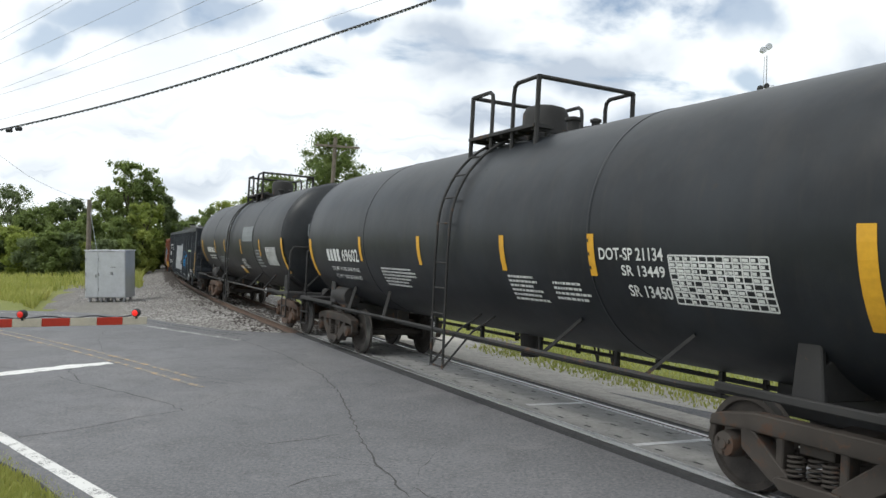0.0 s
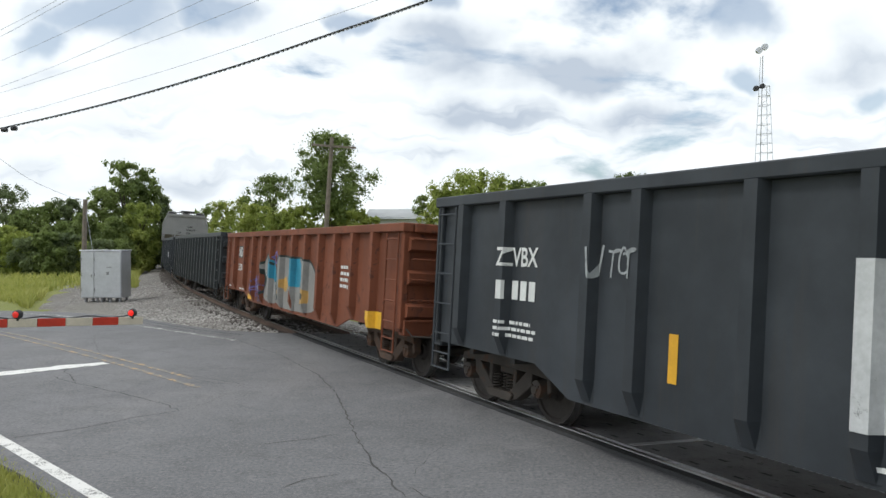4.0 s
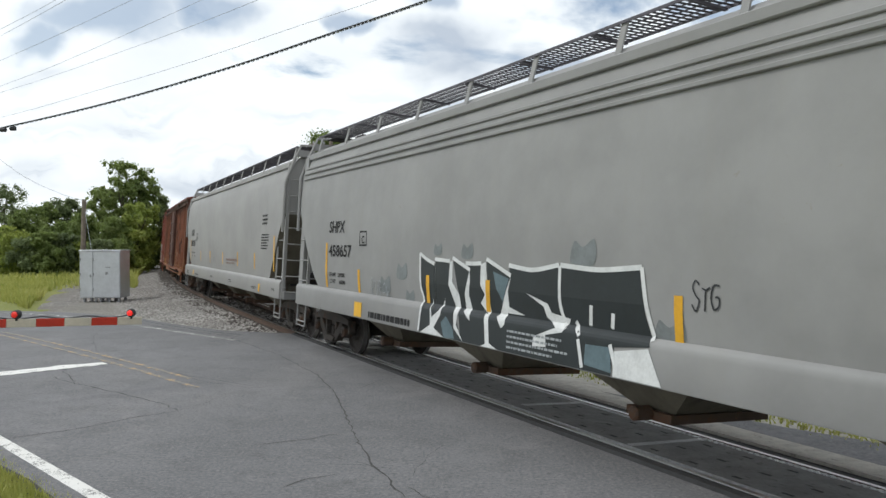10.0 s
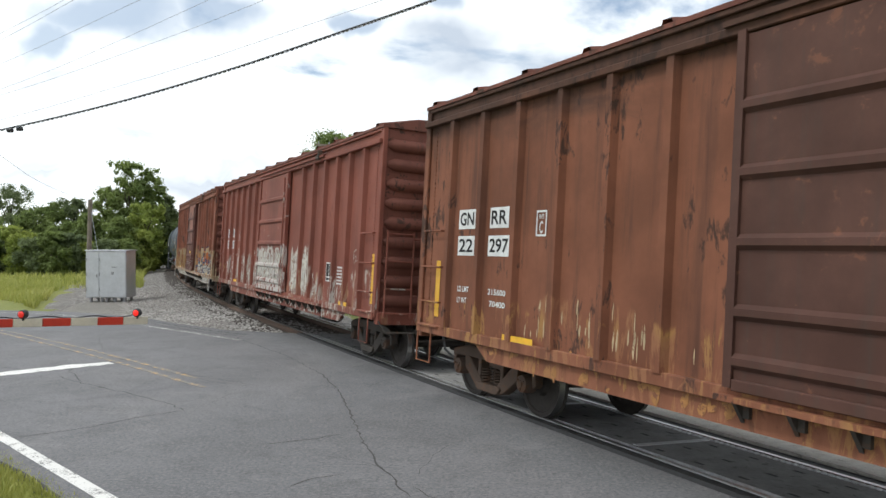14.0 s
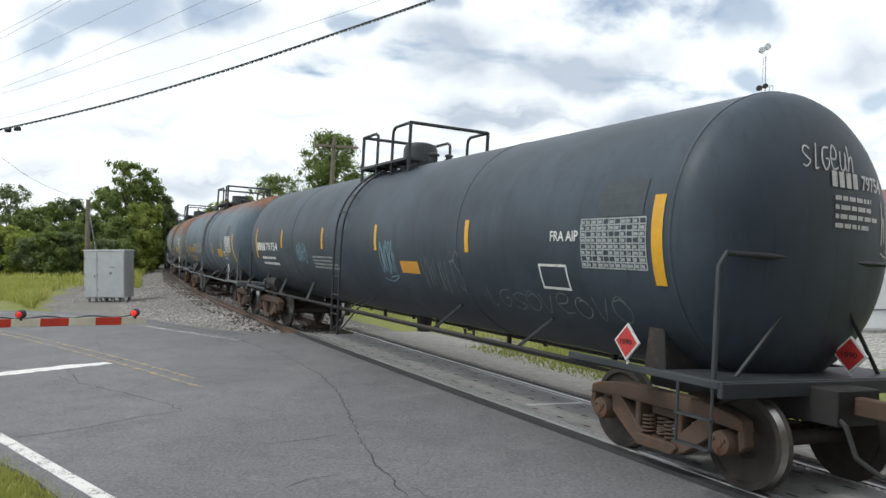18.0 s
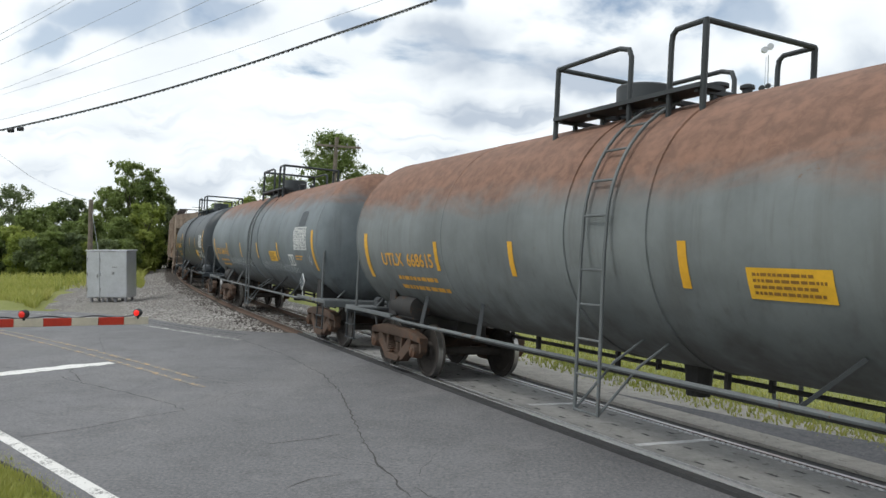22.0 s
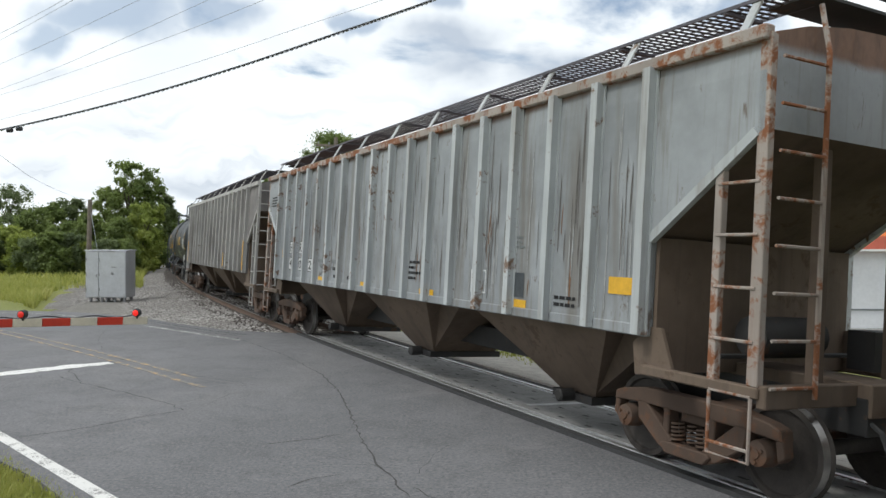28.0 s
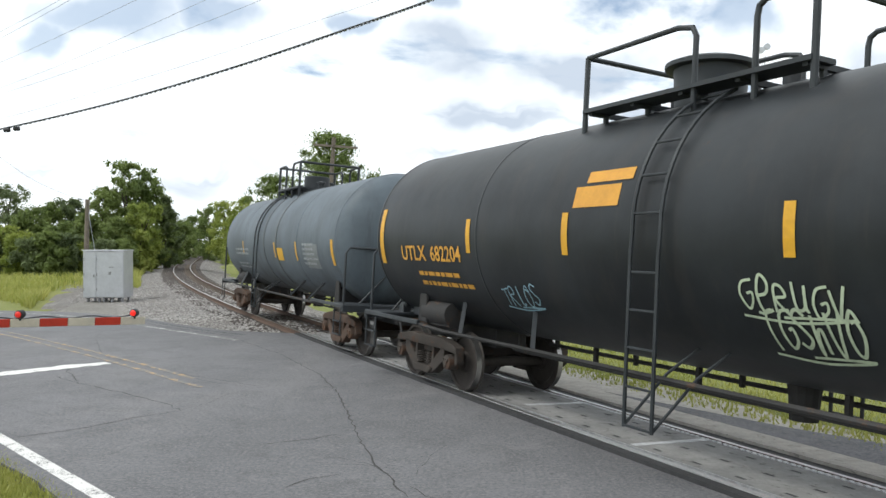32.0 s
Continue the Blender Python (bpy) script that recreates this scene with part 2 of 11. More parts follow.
def paint(name, base, rust=(0.20, 0.075, 0.035), amount=0.2, streak=0.35, rough=0.5, fade=0.25, grime=(0.05, 0.042, 0.036), seed=0.0, top=None, low=None, tags=None, run=1.0):
    """Weathered paint on steel: faded patches, drips that run down, flakes of rust. top: (height, rust colour, depth)
    where rust comes down from the crown; low: (height, colour) of a second tone over the lower part."""
    m, add, bsdf, link = surface(name, rough)
    bsdf.inputs["Specular IOR Level"].default_value = 0.32
    vec = coords(add, shift=(seed, seed * 0.7, seed * 0.3))
    patch = noise_of(add, vec, 0.7, 7, 0.62)
    faded = tuple(min(1, c * (1 + fade) + 0.02 * fade) for c in base)
    dull = tuple(c * (1 - fade * 0.8) for c in base)
    col = mix_color(add, smooth(add, patch, 0.3, 0.7), (*dull, 1), (*faded, 1))
    runs = noise_of(add, coords(add, (5.0, 5.0, 0.30), (seed, 0, 0)), 1.6, 6, 0.65)
    drip = smooth(add, runs, 0.52, 0.75, 0.0, streak)
    col = mix_color(add, drip, col, (*grime, 1))
    broad = noise_of(add, coords(add, (2.6, 2.6, 0.22), (seed * 3, 2, 0)), 1.0, 7, 0.62, 0.3)
    col = mix_color(add, smooth(add, broad, 0.50, 0.68, 0.0, min(0.8, streak * 0.85)), col, (*grime, 1))
    fine = noise_of(add, coords(add, (1, 1, run), (seed, seed * 0.7, seed * 0.3)), 5.5, 8, 0.7, 0.4)
    both = math_node(add, "ADD", math_node(add, "MULTIPLY", fine, 0.6), math_node(add, "MULTIPLY", patch, 0.4))
    edge = 0.66 - amount * 0.28
    flake = smooth(add, both, edge, edge + 0.035 + amount * 0.06, 0.0, min(1.0, 0.55 + amount))
    col = mix_color(add, flake, col, (*rust, 1))
    zed = add("ShaderNodeSeparateXYZ", {0: add("ShaderNodeTexCoord").outputs["Object"]}).outputs[2]
    rusted = flake
    if top:
        z0, tint, reach = top
        blot = noise_of(add, coords(add, (0.55, 0.8, 1.3), (seed * 2, 0, 0)), 1.3, 7, 0.62, 0.6)
        level = math_node(add, "ADD", zed, math_node(add, "MULTIPLY", math_node(add, "SUBTRACT", blot, 0.5), reach * 2.6))
        shed = smooth(add, level, z0 - reach * 0.75, z0 + reach * 0.75, 0.0, 0.88)
        hue = mix_color(add, smooth(add, fine, 0.35, 0.65), (*tint, 1), (*(c * 0.62 for c in tint), 1))
        col = mix_color(add, shed, col, hue)
        rusted = math_node(add, "MAXIMUM", rusted, shed)
    if tags:
        # sprayed and half-gone lettering on the lower panels
        z0, tint, second, share = tags
        spray = noise_of(add, coords(add, (2.6, 2.6, 0.55), (seed, 9, 1)), 1.6, 9, 0.72, 0.8)
        hue2 = noise_of(add, coords(add, (1.6, 1.6, 1.0), (seed, 5, 7)), 0.9, 4, 0.6)
        rim = math_node(add, "ADD", zed, math_node(add, "MULTIPLY", math_node(add, "SUBTRACT", hue2, 0.5), 1.2))
        here = math_node(add, "MULTIPLY", smooth(add, rim, z0 + 0.06, z0 - 0.06), smooth(add, spray, 0.62 - share * 0.3, 0.68 - share * 0.3, 0, 0.8))
        col = mix_color(add, here, col, mix_color(add, smooth(add, hue2, 0.42, 0.58), (*tint, 1), (*second, 1)))
    # second tone from the bottom up; dark ones paint belly shade in with grime
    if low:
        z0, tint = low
        low_edge = noise_of(add, coords(add, (2.5, 2.5, 0.8), (seed, 3, 0)), 1.0, 6, 0.6)
        level = math_node(add, "ADD", zed, math_node(add, "MULTIPLY", math_node(add, "SUBTRACT", low_edge, 0.5), 1.4))
        low_mix = smooth(add, level, z0 + 0.35, z0 - 0.35, 0.0, 0.75)
        col = mix_color(add, low_mix, col, (*tint, 1))
    link(col, bsdf.inputs["Base Color"])
    link(math_node(add, "ADD", math_node(add, "MULTIPLY", rusted, 0.85 - rough), rough), bsdf.inputs["Roughness"])
    dent = noise_of(add, vec, 1.1, 3, 0.5)
    grain = noise_of(add, vec, 60.0, 4, 0.6)
    bump_on(add, link, bsdf, math_node(add, "ADD", math_node(add, "MULTIPLY", dent, 1.0),
                                       math_node(add, "ADD", math_node(add, "MULTIPLY", grain, 0.04), math_node(add, "MULTIPLY", rusted, 0.06))), 0.35, 0.03)
    return m


def plain(name, base, rough=0.6, metal=0.0, vary=0.25, scale=8.0, bump=0.2, wear=None):
    m, add, bsdf, link = surface(name, rough, metal)
    vec = coords(add)
    n1, n2 = noise_of(add, vec, scale, 6, 0.65), noise_of(add, vec, scale * 7, 4, 0.6)
    both = math_node(add, "ADD", math_node(add, "MULTIPLY", n1, 0.65), math_node(add, "MULTIPLY", n2, 0.35))
    col = mix_color(add, smooth(add, both, 0.3, 0.7), (*(c * (1 - vary) for c in base), 1), (*(min(1, c * (1 + vary)) for c in base), 1))
    if wear:
        tint, share = wear
        col = mix_color(add, smooth(add, noise_of(add, vec, scale * 2.3, 8, 0.7, 0.5), 0.68 - share * 0.3, 0.74 - share * 0.3, 0, 0.9), col, (*tint, 1))
    link(col, bsdf.inputs["Base Color"])
    if bump:
        bump_on(add, link, bsdf, both, bump, 0.02)
    return m


def leaf_mat(name, a, b, thin=0.0):
    m, add, bsdf, link = surface(name, 0.55)
    r = add("ShaderNodeNewGeometry").outputs["Random Per Island"]
    big = noise_of(add, coords(add), 0.25, 4, 0.6)
    k = math_node(add, "ADD", math_node(add, "MULTIPLY", r, 0.5), math_node(add, "MULTIPLY", smooth(add, big, 0.35, 0.65), 0.5))
    hue = mix_color(add, k, (*a, 1), (*b, 1))
    link(hue, bsdf.inputs["Base Color"])
    if thin:
        # leaves let part of the light through
        glow = add("ShaderNodeBsdfTranslucent", {"Color": hue})
        both = add("ShaderNodeMixShader", {0: thin, 1: bsdf.outputs[0], 2: glow.outputs[0]})
        add("ShaderNodeOutputMaterial", {"Surface": both.outputs[0]}).is_active_output = True
    return m


def asphalt_mat():
    m, add, bsdf, link = surface("asphalt", 0.85)
    vec = coords(add)
    wide, mid, grit = noise_of(add, vec, 0.22, 5, 0.6), noise_of(add, vec, 1.3, 7, 0.7, 0.6), noise_of(add, vec, 24.0, 5, 0.8)
    lanes = noise_of(add, coords(add, (0.9, 0.12, 1), kind="Object"), 1.0, 4, 0.5)
    blot = noise_of(add, vec, 6.0, 8, 0.75, 0.8)
    # worn, scuffed patches with ragged rims
    scuff = noise_of(add, coords(add, (1, 1, 1), (7.3, 2.1, 0)), 0.55, 9, 0.72, 1.2)
    col = mix_color(add, smooth(add, wide, 0.3, 0.7), (0.120, 0.120, 0.126, 1), (0.164, 0.163, 0.171, 1))
    col = mix_color(add, smooth(add, mid, 0.46, 0.68, 0, 0.55), col, (0.090, 0.090, 0.094, 1))
    col = mix_color(add, smooth(add, scuff, 0.52, 0.58, 0, 0.35), col, (0.104, 0.104, 0.109, 1))
    col = mix_color(add, smooth(add, scuff, 0.43, 0.36, 0, 0.4), col, (0.205, 0.198, 0.200, 1))
    col = mix_color(add, smooth(add, blot, 0.54, 0.66, 0, 0.5), col, (0.080, 0.078, 0.082, 1))
    col = mix_color(add, smooth(add, blot, 0.46, 0.34, 0, 0.35), col, (0.225, 0.218, 0.215, 1))
    col = mix_color(add, smooth(add, lanes, 0.5, 0.7, 0, 0.3), col, (0.19, 0.184, 0.184, 1))
    col = mix_color(add, smooth(add, grit, 0.51, 0.63, 0, 0.5), col, (0.27, 0.255, 0.25, 1))
    col = mix_color(add, smooth(add, grit, 0.48, 0.37, 0, 0.6), col, (0.048, 0.052, 0.056, 1))
    link(col, bsdf.inputs["Base Color"])
    bump_on(add, link, bsdf, math_node(add, "ADD", math_node(add, "ADD", grit, mid), math_node(add, "MULTIPLY", blot, 0.6)), 0.45, 0.012)
    return m


def road_paint(name, color, wear):
    m, add, bsdf, link = surface(name, 0.8)
    vec = coords(add)
    n = noise_of(add, vec, 4.0, 8, 0.75, 0.3)
    grit = noise_of(add, vec, 45.0, 3, 0.7)
    k = math_node(add, "ADD", math_node(add, "MULTIPLY", n, 0.6), math_node(add, "MULTIPLY", grit, 0.4))
    link(mix_color(add, smooth(add, k, 0.68 - wear * 0.35, 0.74 - wear * 0.3), (*color, 1), (0.16, 0.16, 0.155, 1)), bsdf.inputs["Base Color"])
    bump_on(add, link, bsdf, grit, 0.2, 0.005)
    return m


def ground_mat():
    m, add, bsdf, link = surface("field_grass", 0.9)
    vec = coords(add)
    wide, mid, fine = noise_of(add, vec, 0.06, 5, 0.6), noise_of(add, vec, 0.9, 7, 0.65), noise_of(add, coords(add, (1, 1, 1)), 22.0, 4, 0.7)
    col = mix_color(add, smooth(add, wide, 0.35, 0.65), (0.160, 0.185, 0.042, 1), (0.225, 0.235, 0.060, 1))
    col = mix_color(add, smooth(add, mid, 0.5, 0.72, 0, 0.6), col, (0.25, 0.255, 0.07, 1))
    col = mix_color(add, smooth(add, fine, 0.55, 0.3, 0, 0.5), col, (0.05, 0.07, 0.018, 1))
    link(col, bsdf.inputs["Base Color"])
    bump_on(add, link, bsdf, math_node(add, "ADD", fine, mid), 0.8, 0.06)
    return m


def gravel_mat(name, a, b, c, size=14.0):
    m, add, bsdf, link = surface(name, 0.92)
    vec = coords(add)
    cell = add("ShaderNodeTexVoronoi", {"Vector": vec, "Scale": size, "Randomness": 1.0})
    tone = add("ShaderNodeSeparateColor", {0: cell.outputs["Color"]}).outputs[0]
    wide = noise_of(add, vec, 0.5, 5, 0.6)
    col = mix_color(add, tone, (*a, 1), (*b, 1))
    col = mix_color(add, smooth(add, wide, 0.4, 0.68, 0, 0.7), col, (*c, 1))
    # shade in the gaps between stones is put into the colour
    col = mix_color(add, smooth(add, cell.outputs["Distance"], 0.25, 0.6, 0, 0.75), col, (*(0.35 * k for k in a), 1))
    link(col, bsdf.inputs["Base Color"])
    bump_on(add, link, bsdf, math_node(add, "SUBTRACT", 1.0, cell.outputs["Distance"]), 0.9, 0.05)
    return m


def glow_mat(name, color, strength):
    m, add, bsdf, link = surface(name, 0.3)
    bsdf.inputs["Base Color"].default_value = (*color, 1)
    bsdf.inputs["Emission Color"].default_value = (*color, 1)
    bsdf.inputs["Emission Strength"].default_value = strength
    return m


ASPHALT, GRASS = asphalt_mat(), ground_mat()
WHITE_LINE, YELLOW_LINE = road_paint("white_road_paint", (0.66, 0.65, 0.63), 0.50), road_paint("yellow_road_paint", (0.52, 0.33, 0.14), 0.79)
GONE_LINE = road_paint("half_gone_white_paint", (0.58, 0.57, 0.55), 0.80)
STOP_PAINT = road_paint("thick_white_road_paint", (0.70, 0.69, 0.67), 0.42)
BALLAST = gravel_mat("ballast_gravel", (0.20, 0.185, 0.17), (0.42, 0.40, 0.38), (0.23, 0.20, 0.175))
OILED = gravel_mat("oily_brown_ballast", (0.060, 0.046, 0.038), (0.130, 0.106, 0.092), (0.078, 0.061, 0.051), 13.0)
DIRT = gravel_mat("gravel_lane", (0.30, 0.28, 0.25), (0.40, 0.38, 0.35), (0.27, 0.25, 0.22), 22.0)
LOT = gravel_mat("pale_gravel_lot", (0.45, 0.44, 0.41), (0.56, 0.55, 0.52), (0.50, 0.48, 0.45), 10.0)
LANE = plain("packed_gravel_fines", (0.40, 0.375, 0.335), 0.92, 0, 0.22, 5.0, 0.5, wear=((0.17, 0.16, 0.15), 0.3))
RAIL_TOP = plain("polished_rail_head", (0.42, 0.41, 0.40), 0.35, 0.9, 0.15, 20.0, 0.05)
RAIL_RUST = plain("rusty_rail", (0.11, 0.07, 0.05), 0.85, 0.0, 0.35, 14.0, 0.3)
TIE_WOOD = plain("weathered_tie_wood", (0.13, 0.105, 0.085), 0.9, 0, 0.4, 10.0, 0.6)
CONCRETE = plain("crossing_concrete", (0.255, 0.25, 0.243), 0.85, 0, 0.22, 3.0, 0.3, wear=((0.13, 0.125, 0.12), 0.35))
RUBBER = plain("crossing_rubber", (0.035, 0.035, 0.036), 0.75, 0, 0.3, 12.0, 0.3)
STEEL_EDGE = plain("worn_steel_edge", (0.45, 0.45, 0.45), 0.5, 0.4, 0.3, 15.0, 0.2)
JOINT_PALE = plain("pale_worn_joint", (0.52, 0.52, 0.53), 0.6, 0.1, 0.2, 9.0, 0.2, wear=((0.25, 0.25, 0.25), 0.25))
CRACK_EDGE = plain("crack_edge_dark", (0.055, 0.054, 0.053), 0.95, 0, 0.3, 10.0, 0.0)
GALV = plain("galvanised_cabinet", (0.50, 0.51, 0.54), 0.42, 0.55, 0.10, 1.5, 0.1)
GREY_METAL = plain("grey_metal", (0.30, 0.30, 0.31), 0.5, 0.5, 0.2, 6.0, 0.1)
POLE_WOOD = plain("weathered_pole_wood", (0.16, 0.135, 0.11), 0.9, 0, 0.35, 5.0, 0.5)
CABLE = plain("black_cable", (0.03, 0.03, 0.035), 0.6, 0, 0.2, 8.0, 0.0)
WIRE = plain("aluminium_wire", (0.42, 0.44, 0.48), 0.5, 0.4, 0.1, 8.0, 0.0)
BARK = plain("bark", (0.085, 0.07, 0.055), 0.95, 0, 0.4, 7.0, 0.8)
LEAF_A = leaf_mat("leaves_mid_green", (0.120, 0.170, 0.050), (0.260, 0.320, 0.100), 0.5)
LEAF_B = leaf_mat("leaves_dark_green", (0.112, 0.150, 0.070), (0.215, 0.262, 0.115), 0.5)
LEAF_C = leaf_mat("leaves_yellow_green", (0.20, 0.26, 0.05), (0.40, 0.44, 0.11), 0.5)
BLADE = leaf_mat("grass_blades", (0.25, 0.29, 0.05), (0.46, 0.45, 0.14), 0.4)
STONE = leaf_mat("loose_stones", (0.17, 0.155, 0.14), (0.42, 0.40, 0.38))
IRON = paint("cast_truck_iron", (0.050, 0.042, 0.036), (0.085, 0.05, 0.034), 0.5, 0.2, 0.75, 0.3, seed=1.0)
IRON_RUST = paint("rusty_truck_iron", (0.085, 0.056, 0.041), (0.115, 0.062, 0.038), 0.55, 0.2, 0.8, 0.3, seed=2.0)
WHEEL = plain("wheel_steel", (0.034, 0.028, 0.024), 0.8, 0.0, 0.3, 9.0, 0.2)
TREAD = plain("wheel_tread", (0.40, 0.39, 0.38), 0.3, 0.9, 0.15, 9.0, 0.05)
UNDER = paint("underframe_black", (0.028, 0.027, 0.027), (0.10, 0.06, 0.04), 0.35, 0.2, 0.7, 0.3, seed=3.0)
STRIPE = plain("yellow_reflective_strip", (0.62, 0.33, 0.02), 0.45, 0, 0.12, 3.0, 0.0, wear=((0.35, 0.20, 0.03), 0.15))
STENCIL = plain("white_stencil_paint", (0.62, 0.63, 0.62), 0.6, 0, 0.15, 5.0, 0.0, wear=((0.22, 0.23, 0.24), 0.25))
STENCIL_DIM = plain("faded_white_stencil", (0.30, 0.32, 0.33), 0.6, 0, 0.25, 5.0, 0.0, wear=((0.13, 0.14, 0.15), 0.35))
STENCIL_Y = plain("yellow_stencil_paint", (0.62, 0.32, 0.045), 0.6, 0, 0.2, 5.0, 0.0, wear=((0.25, 0.18, 0.06), 0.2))
STENCIL_K = plain("black_stencil_paint", (0.012, 0.012, 0.013), 0.9, 0, 0.2, 5.0, 0.0)
# ---- the ground ----
ROAD_ALONG, ROAD_ACROSS = Vector((-0.7071, 0.7071)), Vector((0.7071, 0.7071))


def road_pt(along, across, z=0.0):
    p = ROAD_ALONG * along + ROAD_ACROSS * across
    return (p.x, p.y, z)


def ground_height(x, y):
    if not (-120 < x < 60 and -60 < y < 200):
        return -0.45
    s, u = near_track(x, y)
    blend = min(1.0, max(0.0, (s - 11.0) / 5.0))
    if u >= 0:
        far = -0.36 if u > 7.5 else -0.62
        near = -0.07 if (x + y) * 0.7071 < 2.0 else -0.35
        return near + (far - near) * blend
    near = -0.12 - 0.42 * min(1.0, max(0.0, (-2.5 - u) / 8.0))
    far = -0.95 if u > -5.0 else -0.55
    return near + (far - near) * blend


def build_ground():
    def spread():
        a = list(np.arange(-60, 61, 2.5))
        far = [75, 95, 120, 150, 200, 280, 400, 700, 1300, 3000]
        return [-v for v in reversed(far)] + a + far
    xs, ys = spread(), [v + 40 for v in spread()]
    g = Geo()
    for y in ys:
        for x in xs:
            bump = 0.05 * noise.noise((x * 0.13, y * 0.13, 0)) if abs(x) < 70 and y > 30 else 0
            g.v.append((float(x), float(y), ground_height(x, y) + bump))
    n = len(xs)
    for j in range(len(ys) - 1):
        for i in range(n - 1):
            g.f.append((j * n + i, j * n + i + 1, (j + 1) * n + i + 1, (j + 1) * n + i))
    single("ground", g, GRASS, "mown yellow-green grass field beside the track", "ground", kind="structure", soft=True)


build_ground()


def slab(pts, z0, z1):
    """A flat sheet with thickness from an outline."""
    return Geo().prism(pts, z0, z1, axis="z")


def strip(s0, s1, u0, u1, z0, z1, step=1.0):
    """A band that follows the track from u0 to u1, its top at z1 above the rails."""
    g, n = Geo(), max(1, int((s1 - s0) / step))
    for i in range(n + 1):
        s = s0 + (s1 - s0) * i / n
        g.v.extend([on_track(s, u0, z1), on_track(s, u1, z1), on_track(s, u1, z0), on_track(s, u0, z0)])
    for i in range(n):
        for j in range(4):
            g.f.append((i * 4 + j, i * 4 + (j + 1) % 4, i * 4 + 4 + (j + 1) % 4, i * 4 + 4 + j))
    g.f += [(0, 1, 2, 3), tuple(n * 4 + j for j in (3, 2, 1, 0))]
    return g


def build_road():
    # the near pavement runs up to the rubber beside the near rail
    rim = [on_track(s, 0.94)[:2] for s in np.arange(-16.5, 15.6, 1.5)]
    # past the crossing the road bends towards the near side
    far_edge = [road_pt(a, c)[:2] for a, c in ((17.6, 11.75), (19.3, 10.9), (22.0, 10.75), (24.5, 10.8), (26.5, 10.5), (28.2, 10.0), (29.7, 9.2), (31.2, 8.2), (36.0, 4.8), (50.0, -6.0), (90.0, -38.0))]
    near_edge = [road_pt(a, c)[:2] for a, c in ((90.0, -46.0), (50.0, -14.0), (36.0, -3.0), (30.0, 0.8), (26.0, 2.2))]
    near_edge += [road_pt(a, 2.58 + 0.05 * math.sin(a * 1.7))[:2] for a in (22, 20, 17, 14, 12, 10, 8.5, 7.5, 6, 3, -3, -8)]
    g = Geo()
    pts = rim + far_edge + near_edge
    g.prism(pts, -0.3, 0.0, axis="z")
    single("road", g, ASPHALT, "worn grey asphalt road with cracks, crossing the track", "road", kind="structure")
    back = [on_track(s, -1.0)[:2] for s in np.arange(-16.5, 7.1, 1.5)]
    single("pavement", slab(back + [road_pt(8.5, 11.2)[:2], road_pt(4, 10.6)[:2], road_pt(-90, 10.4)[:2], road_pt(-90, 2.5)[:2]], -0.5, -0.065), ASPHALT,
           "grey asphalt road beyond the rails", "road", kind="structure")


build_road()


def painted(name, pts, material, label, z=0.005):
    return single(name, slab(pts, z - 0.004, z), material, label, "road marking", kind="structure")


def line_along(a0, a1, c, wide, material, label, name="road_line"):
    return painted(name, [road_pt(a0, c - wide / 2)[:2], road_pt(a1, c - wide / 2)[:2], road_pt(a1, c + wide / 2)[:2], road_pt(a0, c + wide / 2)[:2]], material, label)


def line_through(spots, wide, material, label, name="road_line"):
    """A painted line that bends with the road."""
    left, right = [], []
    for i, (a, c) in enumerate(spots):
        p, q = spots[max(i - 1, 0)], spots[min(i + 1, len(spots) - 1)]
        d = Vector((q[0] - p[0], q[1] - p[1])).normalized()
        left.append(road_pt(a - d.y * wide / 2, c + d.x * wide / 2)[:2])
        right.append(road_pt(a + d.y * wide / 2, c - d.x * wide / 2)[:2])
    return painted(name, left + right[::-1], material, label)


line_along(-10, 24, 2.89, 0.15, WHITE_LINE, "white edge line on the asphalt")
line_through([(12.0, 6.27), (14.0, 6.33), (16.5, 6.38), (20.0, 6.34), (24.0, 6.2), (27.0, 5.8), (30.0, 4.9)], 0.10, YELLOW_LINE, "worn yellow centre line on the asphalt")
line_through([(12.9, 6.60), (15.0, 6.66), (18.0, 6.68), (22.0, 6.58), (25.0, 6.35), (27.5, 5.9), (30.5, 5.0)], 0.10, YELLOW_LINE, "worn yellow centre line on the asphalt")
line_through([(17.2, 10.0), (20.0, 9.86), (22.9, 9.76), (25.5, 9.6), (27.8, 9.2), (29.5, 8.4), (31.5, 7.1)], 0.15, GONE_LINE, "worn white edge line on the asphalt")


def build_stop_line():
    rng = random.Random(12)
    n = 26
    low = [road_pt(15.60 + rng.uniform(-0.05, 0.04), 3.0 + 3.25 * k / n)[:2] for k in range(n + 1)]
    high = [road_pt(16.04 + rng.uniform(-0.05, 0.05) - 0.16 * max(0, k - 20) / 6, 3.0 + 3.25 * k / n)[:2] for k in range(n + 1)]
    painted("stop_line", low + high[::-1], STOP_PAINT, "worn white stop line across the lane")


build_stop_line()


